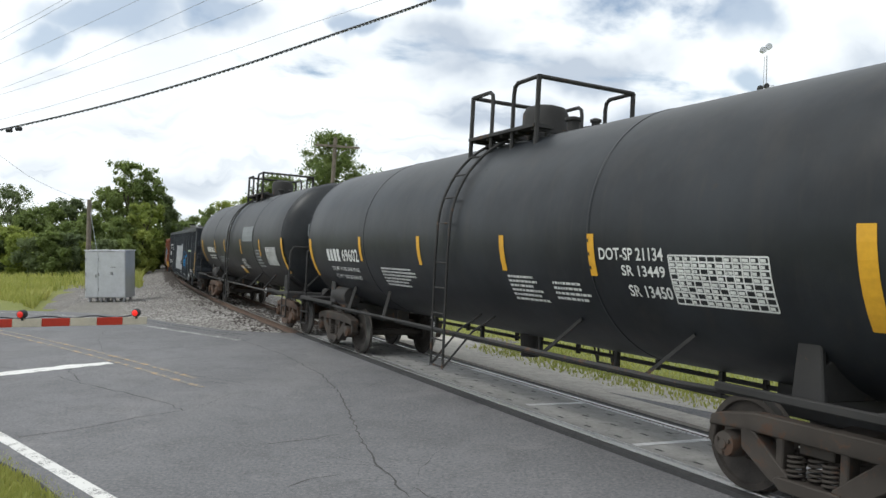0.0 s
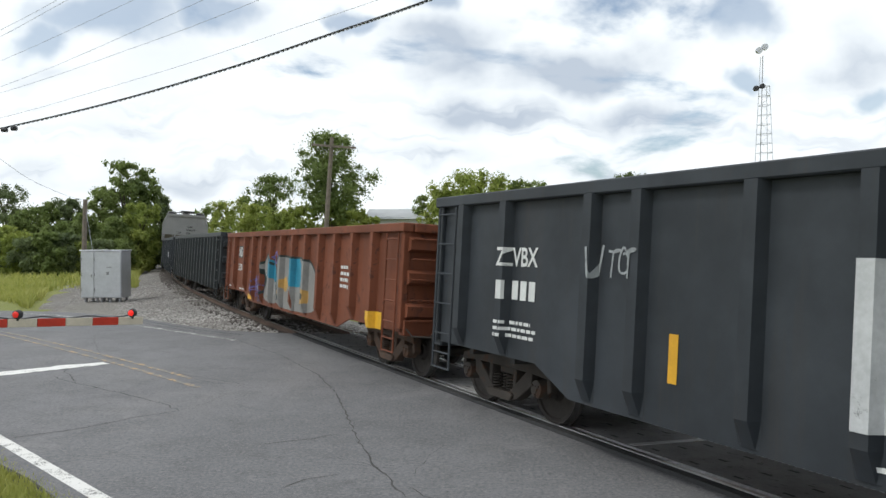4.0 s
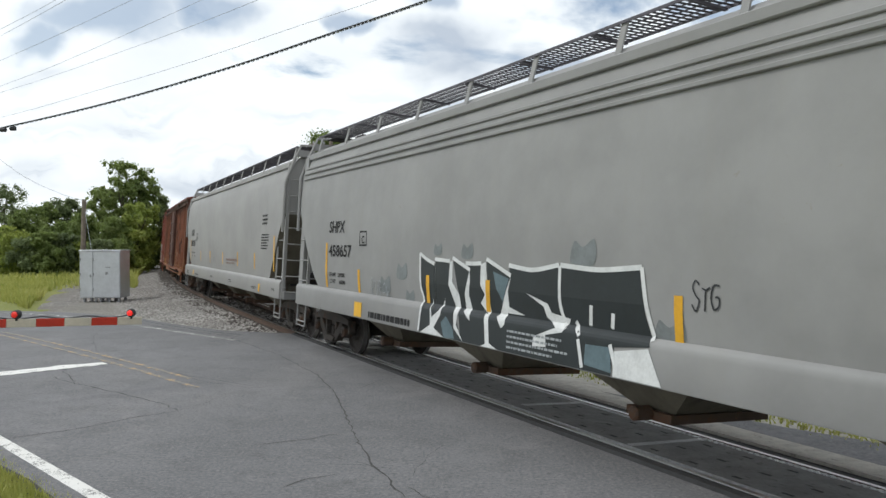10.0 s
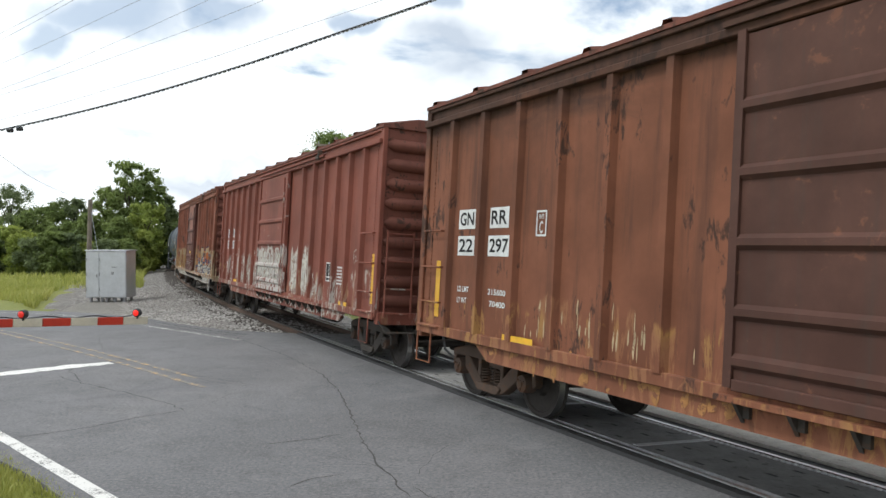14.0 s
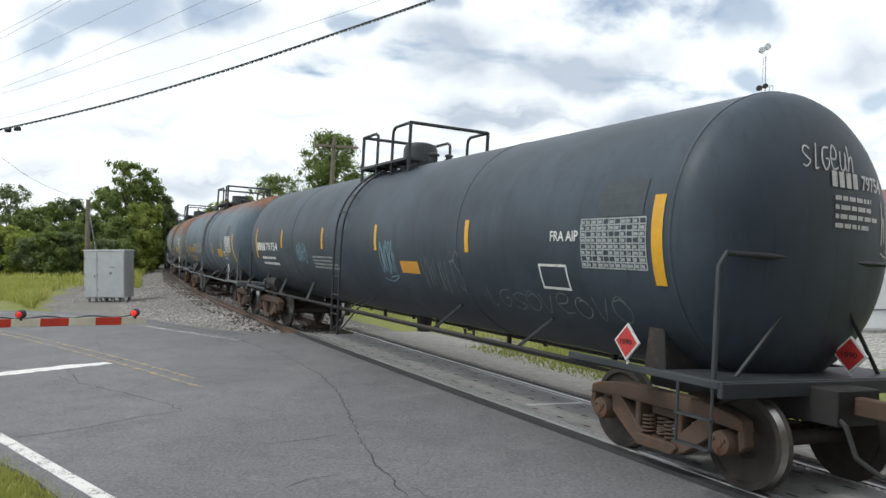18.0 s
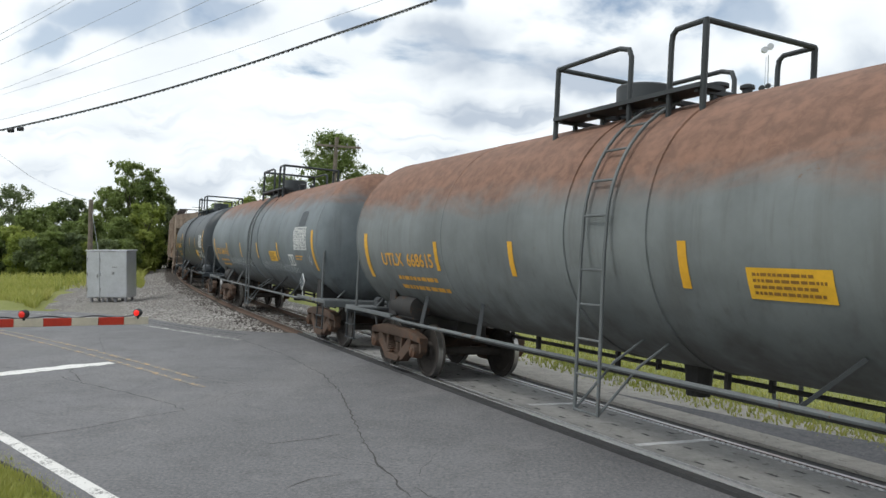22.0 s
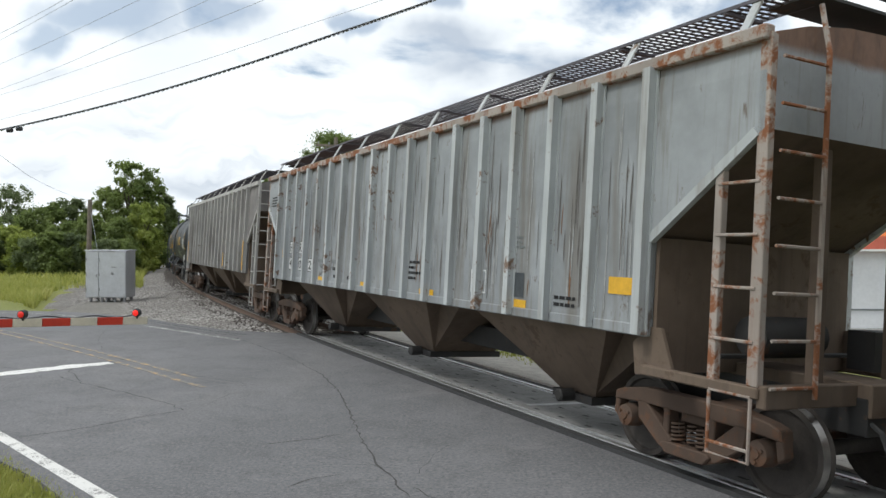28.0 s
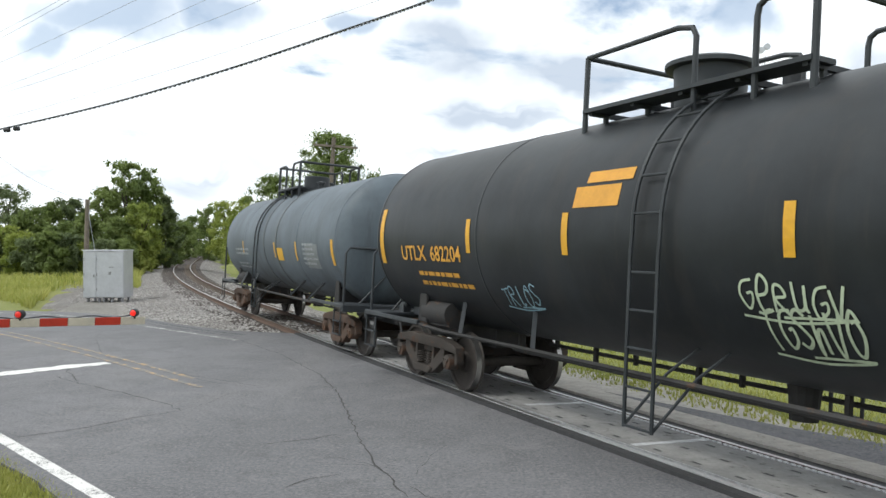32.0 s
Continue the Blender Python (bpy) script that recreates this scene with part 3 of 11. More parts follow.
def crack(points, wide, name="road_crack_edge"):
    g, rng = Geo(), random.Random(len(points) * 7 + int(points[0][0] * 10))
    fine = []
    for (x0, y0), (x1, y1) in zip(points, points[1:]):
        n = max(2, int(math.hypot(x1 - x0, y1 - y0) / 0.12))
        fine += [(x0 + (x1 - x0) * i / n + rng.uniform(-0.025, 0.025), y0 + (y1 - y0) * i / n + rng.uniform(-0.03, 0.03)) for i in range(n)]
    fine.append(points[-1])
    for i, (x, y) in enumerate(fine):
        a, b = fine[max(i - 1, 0)], fine[min(i + 1, len(fine) - 1)]
        d = Vector((b[0] - a[0], b[1] - a[1], 0)).normalized()
        w = wide * rng.uniform(0.4, 1.2) * (0.3 if i in (0, len(fine) - 1) else 1)
        g.v.extend([(x - d.y * w, y + d.x * w, 0.003), (x + d.y * w, y - d.x * w, 0.003)])
        if i:
            g.f.append((2 * i - 2, 2 * i - 1, 2 * i + 1, 2 * i))
    return single(name, g, CRACK_EDGE, "jagged dark crack and edge shadow line in the asphalt", "road crack", kind="structure")
def ground_pt(px, py):
    """A point of the road plane from a bearing and a dip, both as tangents."""
    return (px * EYE_Z / py, EYE_Z / py)


# bearings and dips of the long cracks
crack([ground_pt(a, b) for a, b in ((-0.270, 0.122), (-0.205, 0.145), (-0.158, 0.170), (-0.135, 0.193), (-0.118, 0.230), (-0.103, 0.262), (-0.083, 0.290), (-0.045, 0.328))], 0.0115)
crack([ground_pt(a, b) for a, b in ((-0.500, 0.172), (-0.465, 0.182), (-0.405, 0.195), (-0.360, 0.206), (-0.338, 0.216), (-0.400, 0.226), (-0.470, 0.240), (-0.560, 0.252))], 0.012)
crack([ground_pt(a, b) for a, b in ((-0.475, 0.155), (-0.485, 0.166), (-0.470, 0.178))], 0.013)
crack([ground_pt(a, b) for a, b in ((-0.125, 0.246), (-0.180, 0.254), (-0.240, 0.260))], 0.010)
crack([ground_pt(a, b) for a, b in ((-0.130, 0.298), (-0.170, 0.304), (-0.205, 0.316))], 0.010)
crack([ground_pt(a, b) for a, b in ((-0.575, 0.160), (-0.520, 0.166), (-0.470, 0.160), (-0.430, 0.153), (-0.412, 0.149))], 0.014)
crack([ground_pt(a, b) for a, b in ((-0.44, 0.146), (-0.405, 0.152), (-0.35, 0.166), (-0.29, 0.176), (-0.24, 0.184))], 0.008)
crack([ground_pt(a, b) for a, b in ((-0.30, 0.128), (-0.27, 0.122), (-0.255, 0.118))], 0.012)


# the ragged edge of the asphalt by the ballast, its shadow drawn as dark strips
for shift in (0.0, 0.30):
    crack([road_pt(a, c - shift)[:2] for a, c in ((26.0, 10.25), (24.0, 10.5), (21.8, 10.45), (19.6, 10.5), (18.0, 10.7))], 0.035 - 0.05 * shift)


def fine_cracks():
    rng = random.Random(44)
    for k in range(34):
        a, b = rng.uniform(-0.58, 0.05), rng.uniform(0.11, 0.33)
        if b > 0.36 + a * 0.55 or (a > -0.05 and b < 0.25):
            continue
        way = rng.choice((0.25, 2.9, 1.2)) + rng.uniform(-0.5, 0.5)
        pts = [(a, b)]
        for j in range(rng.randint(2, 5)):
            way += rng.uniform(-0.6, 0.6)
            step = rng.uniform(0.012, 0.035)
            a, b = a + math.cos(way) * step, b + math.sin(way) * step * 0.4
            pts.append((a, b))
        crack([ground_pt(p, q) for p, q in pts], rng.uniform(0.003, 0.0075))


fine_cracks()


# ---- the track ----
def build_track():
    bed = Geo()
    s_all = list(np.arange(-120, 14.9, 3)) + list(np.arange(15, 200, 2.0))
    for i, s in enumerate(s_all):
        prof = [(-5.4, -1.0), (-2.5, -0.42), (-1.4, -0.26), (-0.5, -0.20), (0.5, -0.13), (1.4, -0.09), (2.1, -0.12), (3.6, -0.30), (5.2, -0.40), (7.6, -0.46)]
        prof = [(u, (z if s > 15 else -0.45) - u * CANT) for u, z in prof]
        for u, w in prof:
            wob = 0.03 * noise.noise((s * 0.6, u * 1.1, 2.0)) if abs(u) > 1.5 else 0
            bed.v.append(on_track(s, u, w + wob))
        if i:
            n = len(prof)
            for j in range(n - 1):
                bed.f.append(((i - 1) * n + j, (i - 1) * n + j + 1, i * n + j + 1, i * n + j))
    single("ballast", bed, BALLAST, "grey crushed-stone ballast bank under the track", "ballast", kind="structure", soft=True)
    stain = Geo()
    prof = [(-1.75, -0.30), (-1.4, -0.25), (-0.82, -0.205), (-0.5, -0.19), (0.5, -0.12), (0.82, -0.10), (1.4, -0.078), (1.7, -0.095)]
    for i, s in enumerate(np.arange(15.2, 200, 1.0)):
        for u, w in prof:
            edge = 0.16 * noise.noise((s * 0.8, u, 7.0)) if abs(u) > 1.5 else 0.0
            stain.v.append(on_track(s, u + edge, w - u * CANT + 0.02 * noise.noise((s * 1.3, u * 2, 4.0))))
        if i:
            n = len(prof)
            stain.f += [((i - 1) * n + j, (i - 1) * n + j + 1, i * n + j + 1, i * n + j) for j in range(n - 1)]
    single("oiled_ballast", stain, OILED, "dark brown oily ballast along the rails", "ballast", kind="structure", soft=True)
    for u, say in ((0.7525, "near"), (-0.7525, "far")):
        rail = thing("rail", "steel rail with polished head and rusty web", "rail", "track rails")
        lower = Geo()
        n = 0
        for s in np.arange(-130, 200.1, 1.5):
            outline = [(-0.07, -0.17), (0.07, -0.17), (0.07, -0.155), (0.012, -0.13), (0.012, -0.045), (0.035, -0.035), (0.035, -0.006),
                       (-0.035, -0.006), (-0.035, -0.035), (-0.012, -0.045), (-0.012, -0.13), (-0.07, -0.155)]
            for a, w in outline:
                lower.v.append(on_track(s, u + a, w))
            if n:
                for j in range(12):
                    lower.f.append(((n - 1) * 12 + j, (n - 1) * 12 + (j + 1) % 12, n * 12 + (j + 1) % 12, n * 12 + j))
            n += 1
        part("rail_web", lower, RAIL_RUST, rail)
        part("rail_head", strip(-130, 200, u - 0.034, u + 0.034, -0.005, 0.0, 1.5), RAIL_TOP, rail, "polished steel running surface")
    rng = random.Random(5)
    first = None
    for i in range(150):
        s = 15.4 + i * 0.53
        x, y, z = on_track(s, rng.uniform(-0.04, 0.04), -0.245)
        h = float(np.interp(s, GRID, HEAD))
        m = pose(x, y, z, math.degrees(CANT), 0, math.degrees(h) + 90 + rng.uniform(-1, 1))
        if first is None:
            g = Geo().box(0, 0, 0, 2.59, 0.23, 0.16)
            first = tagged(new("railroad_tie", g.mesh("railroad_tie", TIE_WOOD, bevel=0.012)), "weathered grey-brown wooden railroad tie in ballast", "railroad tie", "track ties")
            first.matrix_basis = m
        else:
            copy_thing(first, m)


build_track()


def build_crossing():
    deck = thing("crossing_deck", "grey concrete crossing panels set between the rails", "level crossing", kind="structure")
    for k in range(-8, 5):
        s0, s1 = 1.95 + k * 2.52 - 0.03, 1.95 + (k + 1) * 2.52 - 0.055
        if s1 > 14.6:
            continue
        part("panel", strip(s0, s1, -0.62, 0.62, -0.2, -0.012, 0.6), CONCRETE, deck)
        part("panel_edge", strip(s1 - 0.05, s1 + 0.05, -0.60, 0.56 if k % 2 else 0.40, -0.2, -0.006, 0.6), JOINT_PALE if k in (-3, -2, -1, 0) else CONCRETE, deck, "worn steel edge between panels")
        holes = Geo()
        for fx in (0.14, 0.38, 0.62, 0.86):
            for u in (-0.42, 0.0, 0.42):
                s = s0 + (s1 - s0) * fx
                a, b = on_track(s, u, -0.008), on_track(s + 0.13, u, -0.008)
                c, d = on_track(s + 0.13, u + 0.05, -0.008), on_track(s, u + 0.05, -0.008)
                holes.add([a, b, c, d], [(0, 1, 2, 3)])
        part("lifting_pocket", holes, RUBBER, deck, "dark recessed bolt pockets")
    for u0, u1, nm in ((0.80, 0.95, "rubber_strip"), (-1.0, -0.80, "rubber_strip"), (0.60, 0.68, "flangeway_strip"), (-0.68, -0.60, "flangeway_strip")):
        part(nm, strip(-40, 14.8, u0, u1, -0.15, -0.012 if abs(u0) > 0.7 else -0.03, 1.5), RUBBER, deck, "black rubber strip along the rail")
    for u in (0.785, -0.665, 0.615, -0.80):
        part("steel_bead", strip(-40, 14.8, u, u + 0.012, -0.03, -0.004, 1.5), STEEL_EDGE, deck, "thin bright steel edge")
    teeth = Geo()
    for row, u in enumerate((-0.60, -0.645)):
        for k in range(250):
            s = -14.0 + k * 0.088 + row * 0.044
            a, b = on_track(s, u, -0.004), on_track(s + 0.046, u, -0.004)
            c, d = on_track(s + 0.046, u - 0.04, -0.004), on_track(s, u - 0.04, -0.004)
            teeth.add([a, b, c, d, on_track(s, u, -0.03), on_track(s + 0.046, u, -0.03), on_track(s + 0.046, u - 0.04, -0.03), on_track(s, u - 0.04, -0.03)],
                      [(0, 1, 2, 3), (0, 4, 5, 1), (1, 5, 6, 2), (2, 6, 7, 3), (3, 7, 4, 0)])
    tagged(part("steel_tooth", teeth, JOINT_PALE, deck, "row of bright steel teeth by the rail"), kind="stuff")
    single("gravel_lane", strip(-30, 15, -3.1, -1.0, -0.35, 0.03, 1.0), LANE, "compacted grey-brown gravel beside the rail", "gravel", kind="structure")
    single("gravel_lot", slab([(6.0, 18.6), (60, 10.0), (60, 27.0), (6.5, 27.0)], -0.9, -0.50), LOT, "pale gravel yard before the white building", "gravel", kind="structure")


build_crossing()
# ---- the train: lettering ----
WORDS = ["69602", "LD LMT 191100 LB 86700 KG", "LT WT 71900 LB 32600 KG", "DOT-SP 21134", "SR 13449", "SR 13450", "88621", "IL    52-6", "IW     9-8", "IH     6-5",
         "CU FT 3267", "2 INCH HF COMP SHOES", "LINED CAR-WEAR RUBBER SHOES WHEN ENTERING CAR", "SHARP OBJECTS MUST NOT CONTACT LINING.", "CU FT 2701", "206600", "HAUS", "NDYX", "320613", "ZVBX", "6257", "64", "LD LMT", "LT WT", "CU FT", "223300", "62700", "2743", "1072", "219500", "66500", "S", "T", "O", "E", "N",
         "EMPTY LOAD", "PLATE", "C", "SHPX", "458657", "219200", "66800", "DAKX", "395285", "221400", "64600", "GN", "RR", "22", "297", "318", "215600", "70400", "79754", "UTLX", "666599",
         "668615", "666596", "667518", "25", "93", "87", "HK", "RX", "40", "00", "21", "14", "682204", "2312", "1090", "FRA AIP", "34 SPRINGS", "CAPY", "PULL HERE"]


def build_words():
    made = {}
    obs = []
    for word in WORDS:
        c = bpy.data.curves.new("lettering", "FONT")
        c.body, c.size, c.resolution_u, c.offset = word, 1.0, 3, 0.018
        obs.append((word, new("lettering", c)))
    bpy.context.view_layer.update()
    deps = bpy.context.evaluated_depsgraph_get()
    for word, ob in obs:
        me = bpy.data.meshes.new_from_object(ob.evaluated_get(deps))
        pts = [(v.co.x, v.co.y) for v in me.vertices]
        x0, x1 = min(p[0] for p in pts), max(p[0] for p in pts)
        y0, y1 = min(p[1] for p in pts), max(p[1] for p in pts)
        made[word] = ([((x - x0) / (x1 - x0), (y - y0) / (y1 - y0)) for x, y in pts], [tuple(f.vertices) for f in me.polygons])
        bpy.data.meshes.remove(me)
    for word, ob in obs:
        c = ob.data
        bpy.data.objects.remove(ob)
        bpy.data.curves.remove(c)
    return made


LETTERS = build_words()


def flat_side(y):
    """Places (x, z) on the near side wall of a car; lift in millimetres."""
    return lambda x, z, lift=5.0: (x, -y - lift / 1000.0, z)


def round_side(r, zc):
    def put(x, z, lift=7.0):
        k = max(-0.98, min(0.98, (z - zc) / r))
        rr = r + lift / 1000.0
        return (x, -rr * math.sqrt(1 - k * k), zc + rr * k)
    return put


def end_face(x0, zc=None, r=None, depth=0.0):
    """Places (across, z) on the leading end; across runs to the viewer's right."""
    def put(a, z, lift=6.0):
        x = x0
        if r:
            d = min(0.97, math.hypot(a, z - zc) / r)
            x = x0 + depth * math.sqrt(1 - d ** 2.5)
        return (x + lift / 1000.0, a, z)
    return put


def slide(put, dx):
    return lambda x, z, lift=6.0: put(x + dx, z, lift)


def drape(g, ribs, depth, foot):
    """Cuts a mark on a flat side at the stakes and lays it over them."""
    cuts = sorted(r + o for r in ribs for o in (-0.106, -0.072, 0.072, 0.106))
    px = [c + 0.0 for c in cuts]
    py = [(0.0, depth, depth, 0.0)[i % 4] for i in range(len(cuts))]
    out = Geo()

    def clip(poly, x, keep_left):
        res = []
        for i, p in enumerate(poly):
            q = poly[(i + 1) % len(poly)]
            pin, qin = (p[0] <= x) == keep_left, (q[0] <= x) == keep_left
            if pin:
                res.append(p)
            if pin != qin:
                f = (x - p[0]) / (q[0] - p[0])
                res.append(tuple(a + (b - a) * f for a, b in zip(p, q)))
        return res
    for f in g.f:
        rest = [g.v[i] for i in f]
        lo, hi = min(p[0] for p in rest), max(p[0] for p in rest)
        pieces = []
        for c in cuts:
            if lo < c < hi:
                left = clip(rest, c, True)
                if len(left) > 2:
                    pieces.append(left)
                rest = clip(rest, c, False)
                if len(rest) < 3:
                    break
        if len(rest) > 2:
            pieces.append(rest)
        for poly in pieces:
            mid = sum(p[0] for p in poly) / len(poly)
            verts = []
            for x, y, z in poly:
                rise = float(np.interp(x + (mid - x) * 1e-4, px, py)) * min(1.0, max(0.1, (z - foot) / 0.24))
                verts.append((x, y - rise, z))
            out.add(verts, [tuple(range(len(verts)))])
    return out


def patch(put, x0, z0, x1, z1, lift=5.0, n=1, m=None, slant=0.0):
    g = Geo()
    m = m or max(1, int(abs(z1 - z0) / 0.12))
    for j in range(m + 1):
        for i in range(n + 1):
            f = j / m
            g.v.append(put(x0 + (x1 - x0) * i / n + slant * f, z0 + (z1 - z0) * f, lift))
    for j in range(m):
        for i in range(n):
            a = j * (n + 1) + i
            g.f.append((a, a + 1, a + n + 2, a + n + 1))
    return g


def shape(put, pts, lift=6.0):
    return Geo().add([put(x, z, lift) for x, z in pts], [tuple(range(len(pts)))])


def letters(put, word, x0, z0, x1, z1, lift=9.0):
    pts, faces = LETTERS[word]
    return Geo().add([put(x0 + (x1 - x0) * a, z0 + (z1 - z0) * b, lift) for a, b in pts], faces)


def merge(*geos):
    out = Geo()
    for g in geos:
        out.add(g.v, g.f)
    return out


def bars(put, x0, z0, x1, z1, lines, seed=0, lift=8.0, fill=0.5):
    """Small lettering that cannot be read, as broken bars."""
    g, rng = Geo(), random.Random(seed)
    pitch = (z1 - z0) / lines
    for k in range(lines):
        z = z1 - pitch * (k + 0.5)
        x, end = x0, x0 + (x1 - x0) * rng.uniform(0.65, 1.0)
        while x < end:
            w = rng.uniform(0.4, 1.6) * pitch
            p = patch(put, x, z - pitch * fill / 2, min(end, x + w), z + pitch * fill / 2, lift, m=1)
            g.add(p.v, p.f)
            x += w + pitch * 0.25
    return g


def letter_blocks(put, x0, z0, x1, z1, count, lift=8.0):
    """A maker's mark drawn as plain upright blocks."""
    g, step = Geo(), (x1 - x0) / count
    for k in range(count):
        p = patch(put, x0 + step * (k + 0.1), z0, x0 + step * (k + 0.82), z1, lift)
        g.add(p.v, p.f)
        # a notch in each block keeps it from being a solid slab
    return g


def table_grid(put, x0, z0, x1, z1, cols, rows, seed=0):
    g, rng = Geo(), random.Random(seed)
    for k in range(rows + 1):
        z = z0 + (z1 - z0) * k / rows
        p = patch(put, x0, z - 0.008, x1, z + 0.008, 9.0, m=1)
        g.add(p.v, p.f)
    for k in range(cols + 1):
        x = x0 + (x1 - x0) * k / cols
        p = patch(put, x - 0.008, z0, x + 0.008, z1, 9.0)
        g.add(p.v, p.f)
    for r in range(rows):
        for c in range(cols):
            if rng.random() < 0.8:
                cx, cz = x0 + (x1 - x0) * (c + 0.12) / cols, z0 + (z1 - z0) * (r + 0.22) / rows
                p = patch(put, cx, cz, cx + (x1 - x0) / cols * rng.uniform(0.4, 0.75), cz + (z1 - z0) / rows * 0.5, 9.0, m=1)
                g.add(p.v, p.f)
    return g


def stroke(put, pts, wide, lift=8.0):
    """A painted stroke of even width through the points."""
    g, fine = Geo(), []
    n = len(pts)
    for i in range(n - 1):
        p0, p1, p2, p3 = (Vector(pts[max(i - 1, 0)]), Vector(pts[i]), Vector(pts[i + 1]), Vector(pts[min(i + 2, n - 1)]))
        for k in range(5):
            t = k / 5
            fine.append(0.5 * ((2 * p1) + (p2 - p0) * t + (2 * p0 - 5 * p1 + 4 * p2 - p3) * t * t + (3 * p1 - p0 - 3 * p2 + p3) * t ** 3))
    fine.append(Vector(pts[-1]))
    for i, p in enumerate(fine):
        d = fine[min(i + 1, len(fine) - 1)] - fine[max(i - 1, 0)]
        d = d.normalized() if d.length > 1e-6 else Vector((1, 0))
        a, b = p + Vector((-d.y, d.x)) * wide / 2, p - Vector((-d.y, d.x)) * wide / 2
        g.v.extend([put(a.x, a.y, lift), put(b.x, b.y, lift)])
        if i:
            g.f.append((2 * i - 2, 2 * i - 1, 2 * i + 1, 2 * i))
    return g


GLYPHS = ([(0.1, 0.95), (0.15, 0.5), (0.1, 0.02), (0.3, 0.55), (0.6, 0.6), (0.65, 0.05)], [(0.75, 0.75), (0.4, 0.98), (0.08, 0.6), (0.2, 0.1), (0.6, 0.02), (0.85, 0.4), (0.6, 0.8), (0.3, 0.75)],
          [(0.8, 0.85), (0.4, 1.0), (0.12, 0.75), (0.5, 0.5), (0.82, 0.28), (0.5, 0.0), (0.08, 0.15)], [(0.08, 0.45), (0.6, 0.5), (0.75, 0.8), (0.4, 0.98), (0.1, 0.55), (0.3, 0.05), (0.85, 0.12)],
          [(0.05, 0.95), (0.3, 0.1), (0.42, 0.05), (0.75, 1.0)], [(0.4, 1.0), (0.38, 0.5), (0.42, 0.0), (0.7, 0.08)], [(0.1, 0.0), (0.15, 0.9), (0.6, 0.95), (0.7, 0.65), (0.2, 0.5), (0.75, 0.0)],
          [(0.05, 0.9), (0.5, 0.85), (0.9, 0.95), (0.5, 0.86), (0.45, 0.4), (0.5, -0.1)], [(0.1, 0.95), (0.15, 0.3), (0.35, 0.02), (0.65, 0.1), (0.75, 0.9), (0.78, 0.1), (0.9, 0.0)],
          [(0.85, 0.9), (0.3, 0.85), (0.12, 0.4), (0.4, 0.0), (0.8, 0.2), (0.8, 0.48), (0.5, 0.46)])


def scrawl(put, x0, z0, x1, z1, count, wide, seed):
    """A sprayed tag: a row of looping, illegible letter shapes."""
    g, rng = Geo(), random.Random(seed)
    step, high = (x1 - x0) / count, z1 - z0
    last = -1
    for k in range(count):
        pick = rng.randrange(len(GLYPHS))
        if pick == last:
            pick = (pick + 3) % len(GLYPHS)
        last = pick
        tall, drop, lean = rng.uniform(0.7, 1.0) * high, rng.uniform(0.0, 0.14) * high, rng.uniform(0.0, 0.25)
        pts = [(x0 + step * (k + 0.02 + 1.05 * a + lean * b) + rng.uniform(-0.05, 0.05) * step, z0 + drop + tall * b + rng.uniform(-0.04, 0.04) * high) for a, b in GLYPHS[pick]]
        p = stroke(put, pts, wide * 0.62 * rng.uniform(0.8, 1.15), 8.0 + k % 3)
        g.add(p.v, p.f)
    if rng.random() < 0.5:
        p = stroke(put, [(x0, z0 - 0.08 * high), ((x0 + x1) / 2, z0 - 0.16 * high), (x1, z0 + 0.02 * high), (x0 + (x1 - x0) * 0.4, z0 - 0.05 * high)], wide * 0.5, 8.5)
        g.add(p.v, p.f)
    return g


def blob(put, pts, lift):
    """A closed painted patch with a rounded outline."""
    n, out = len(pts), []
    for i in range(n):
        p0, p1, p2, p3 = (Vector(pts[(i + k) % n]) for k in (-1, 0, 1, 2))
        for k in range(4):
            t = k / 4
            out.append(0.5 * ((2 * p1) + (p2 - p0) * t + (2 * p0 - 5 * p1 + 4 * p2 - p3) * t * t + (3 * p1 - p0 - 3 * p2 + p3) * t ** 3))
    c = sum(out, Vector((0, 0))) / len(out)
    g = Geo().add([put(p.x, p.y, lift) for p in out] + [put(c.x, c.y, lift)], [(i, (i + 1) % len(out), len(out)) for i in range(len(out))])
    return g


def round_blob(put, cx, cz, rx, rz, lift, n=10, seed=0):
    rng = random.Random(seed)
    return blob(put, [(cx + rx * math.cos(2 * math.pi * k / n) * rng.uniform(0.85, 1.1), cz + rz * math.sin(2 * math.pi * k / n) * rng.uniform(0.85, 1.1)) for k in range(n)], lift)


# ---- the train: trucks ----
TRAIN, WHEELS, WHEEL_R = [], [], 0.4572
SHARED = {}


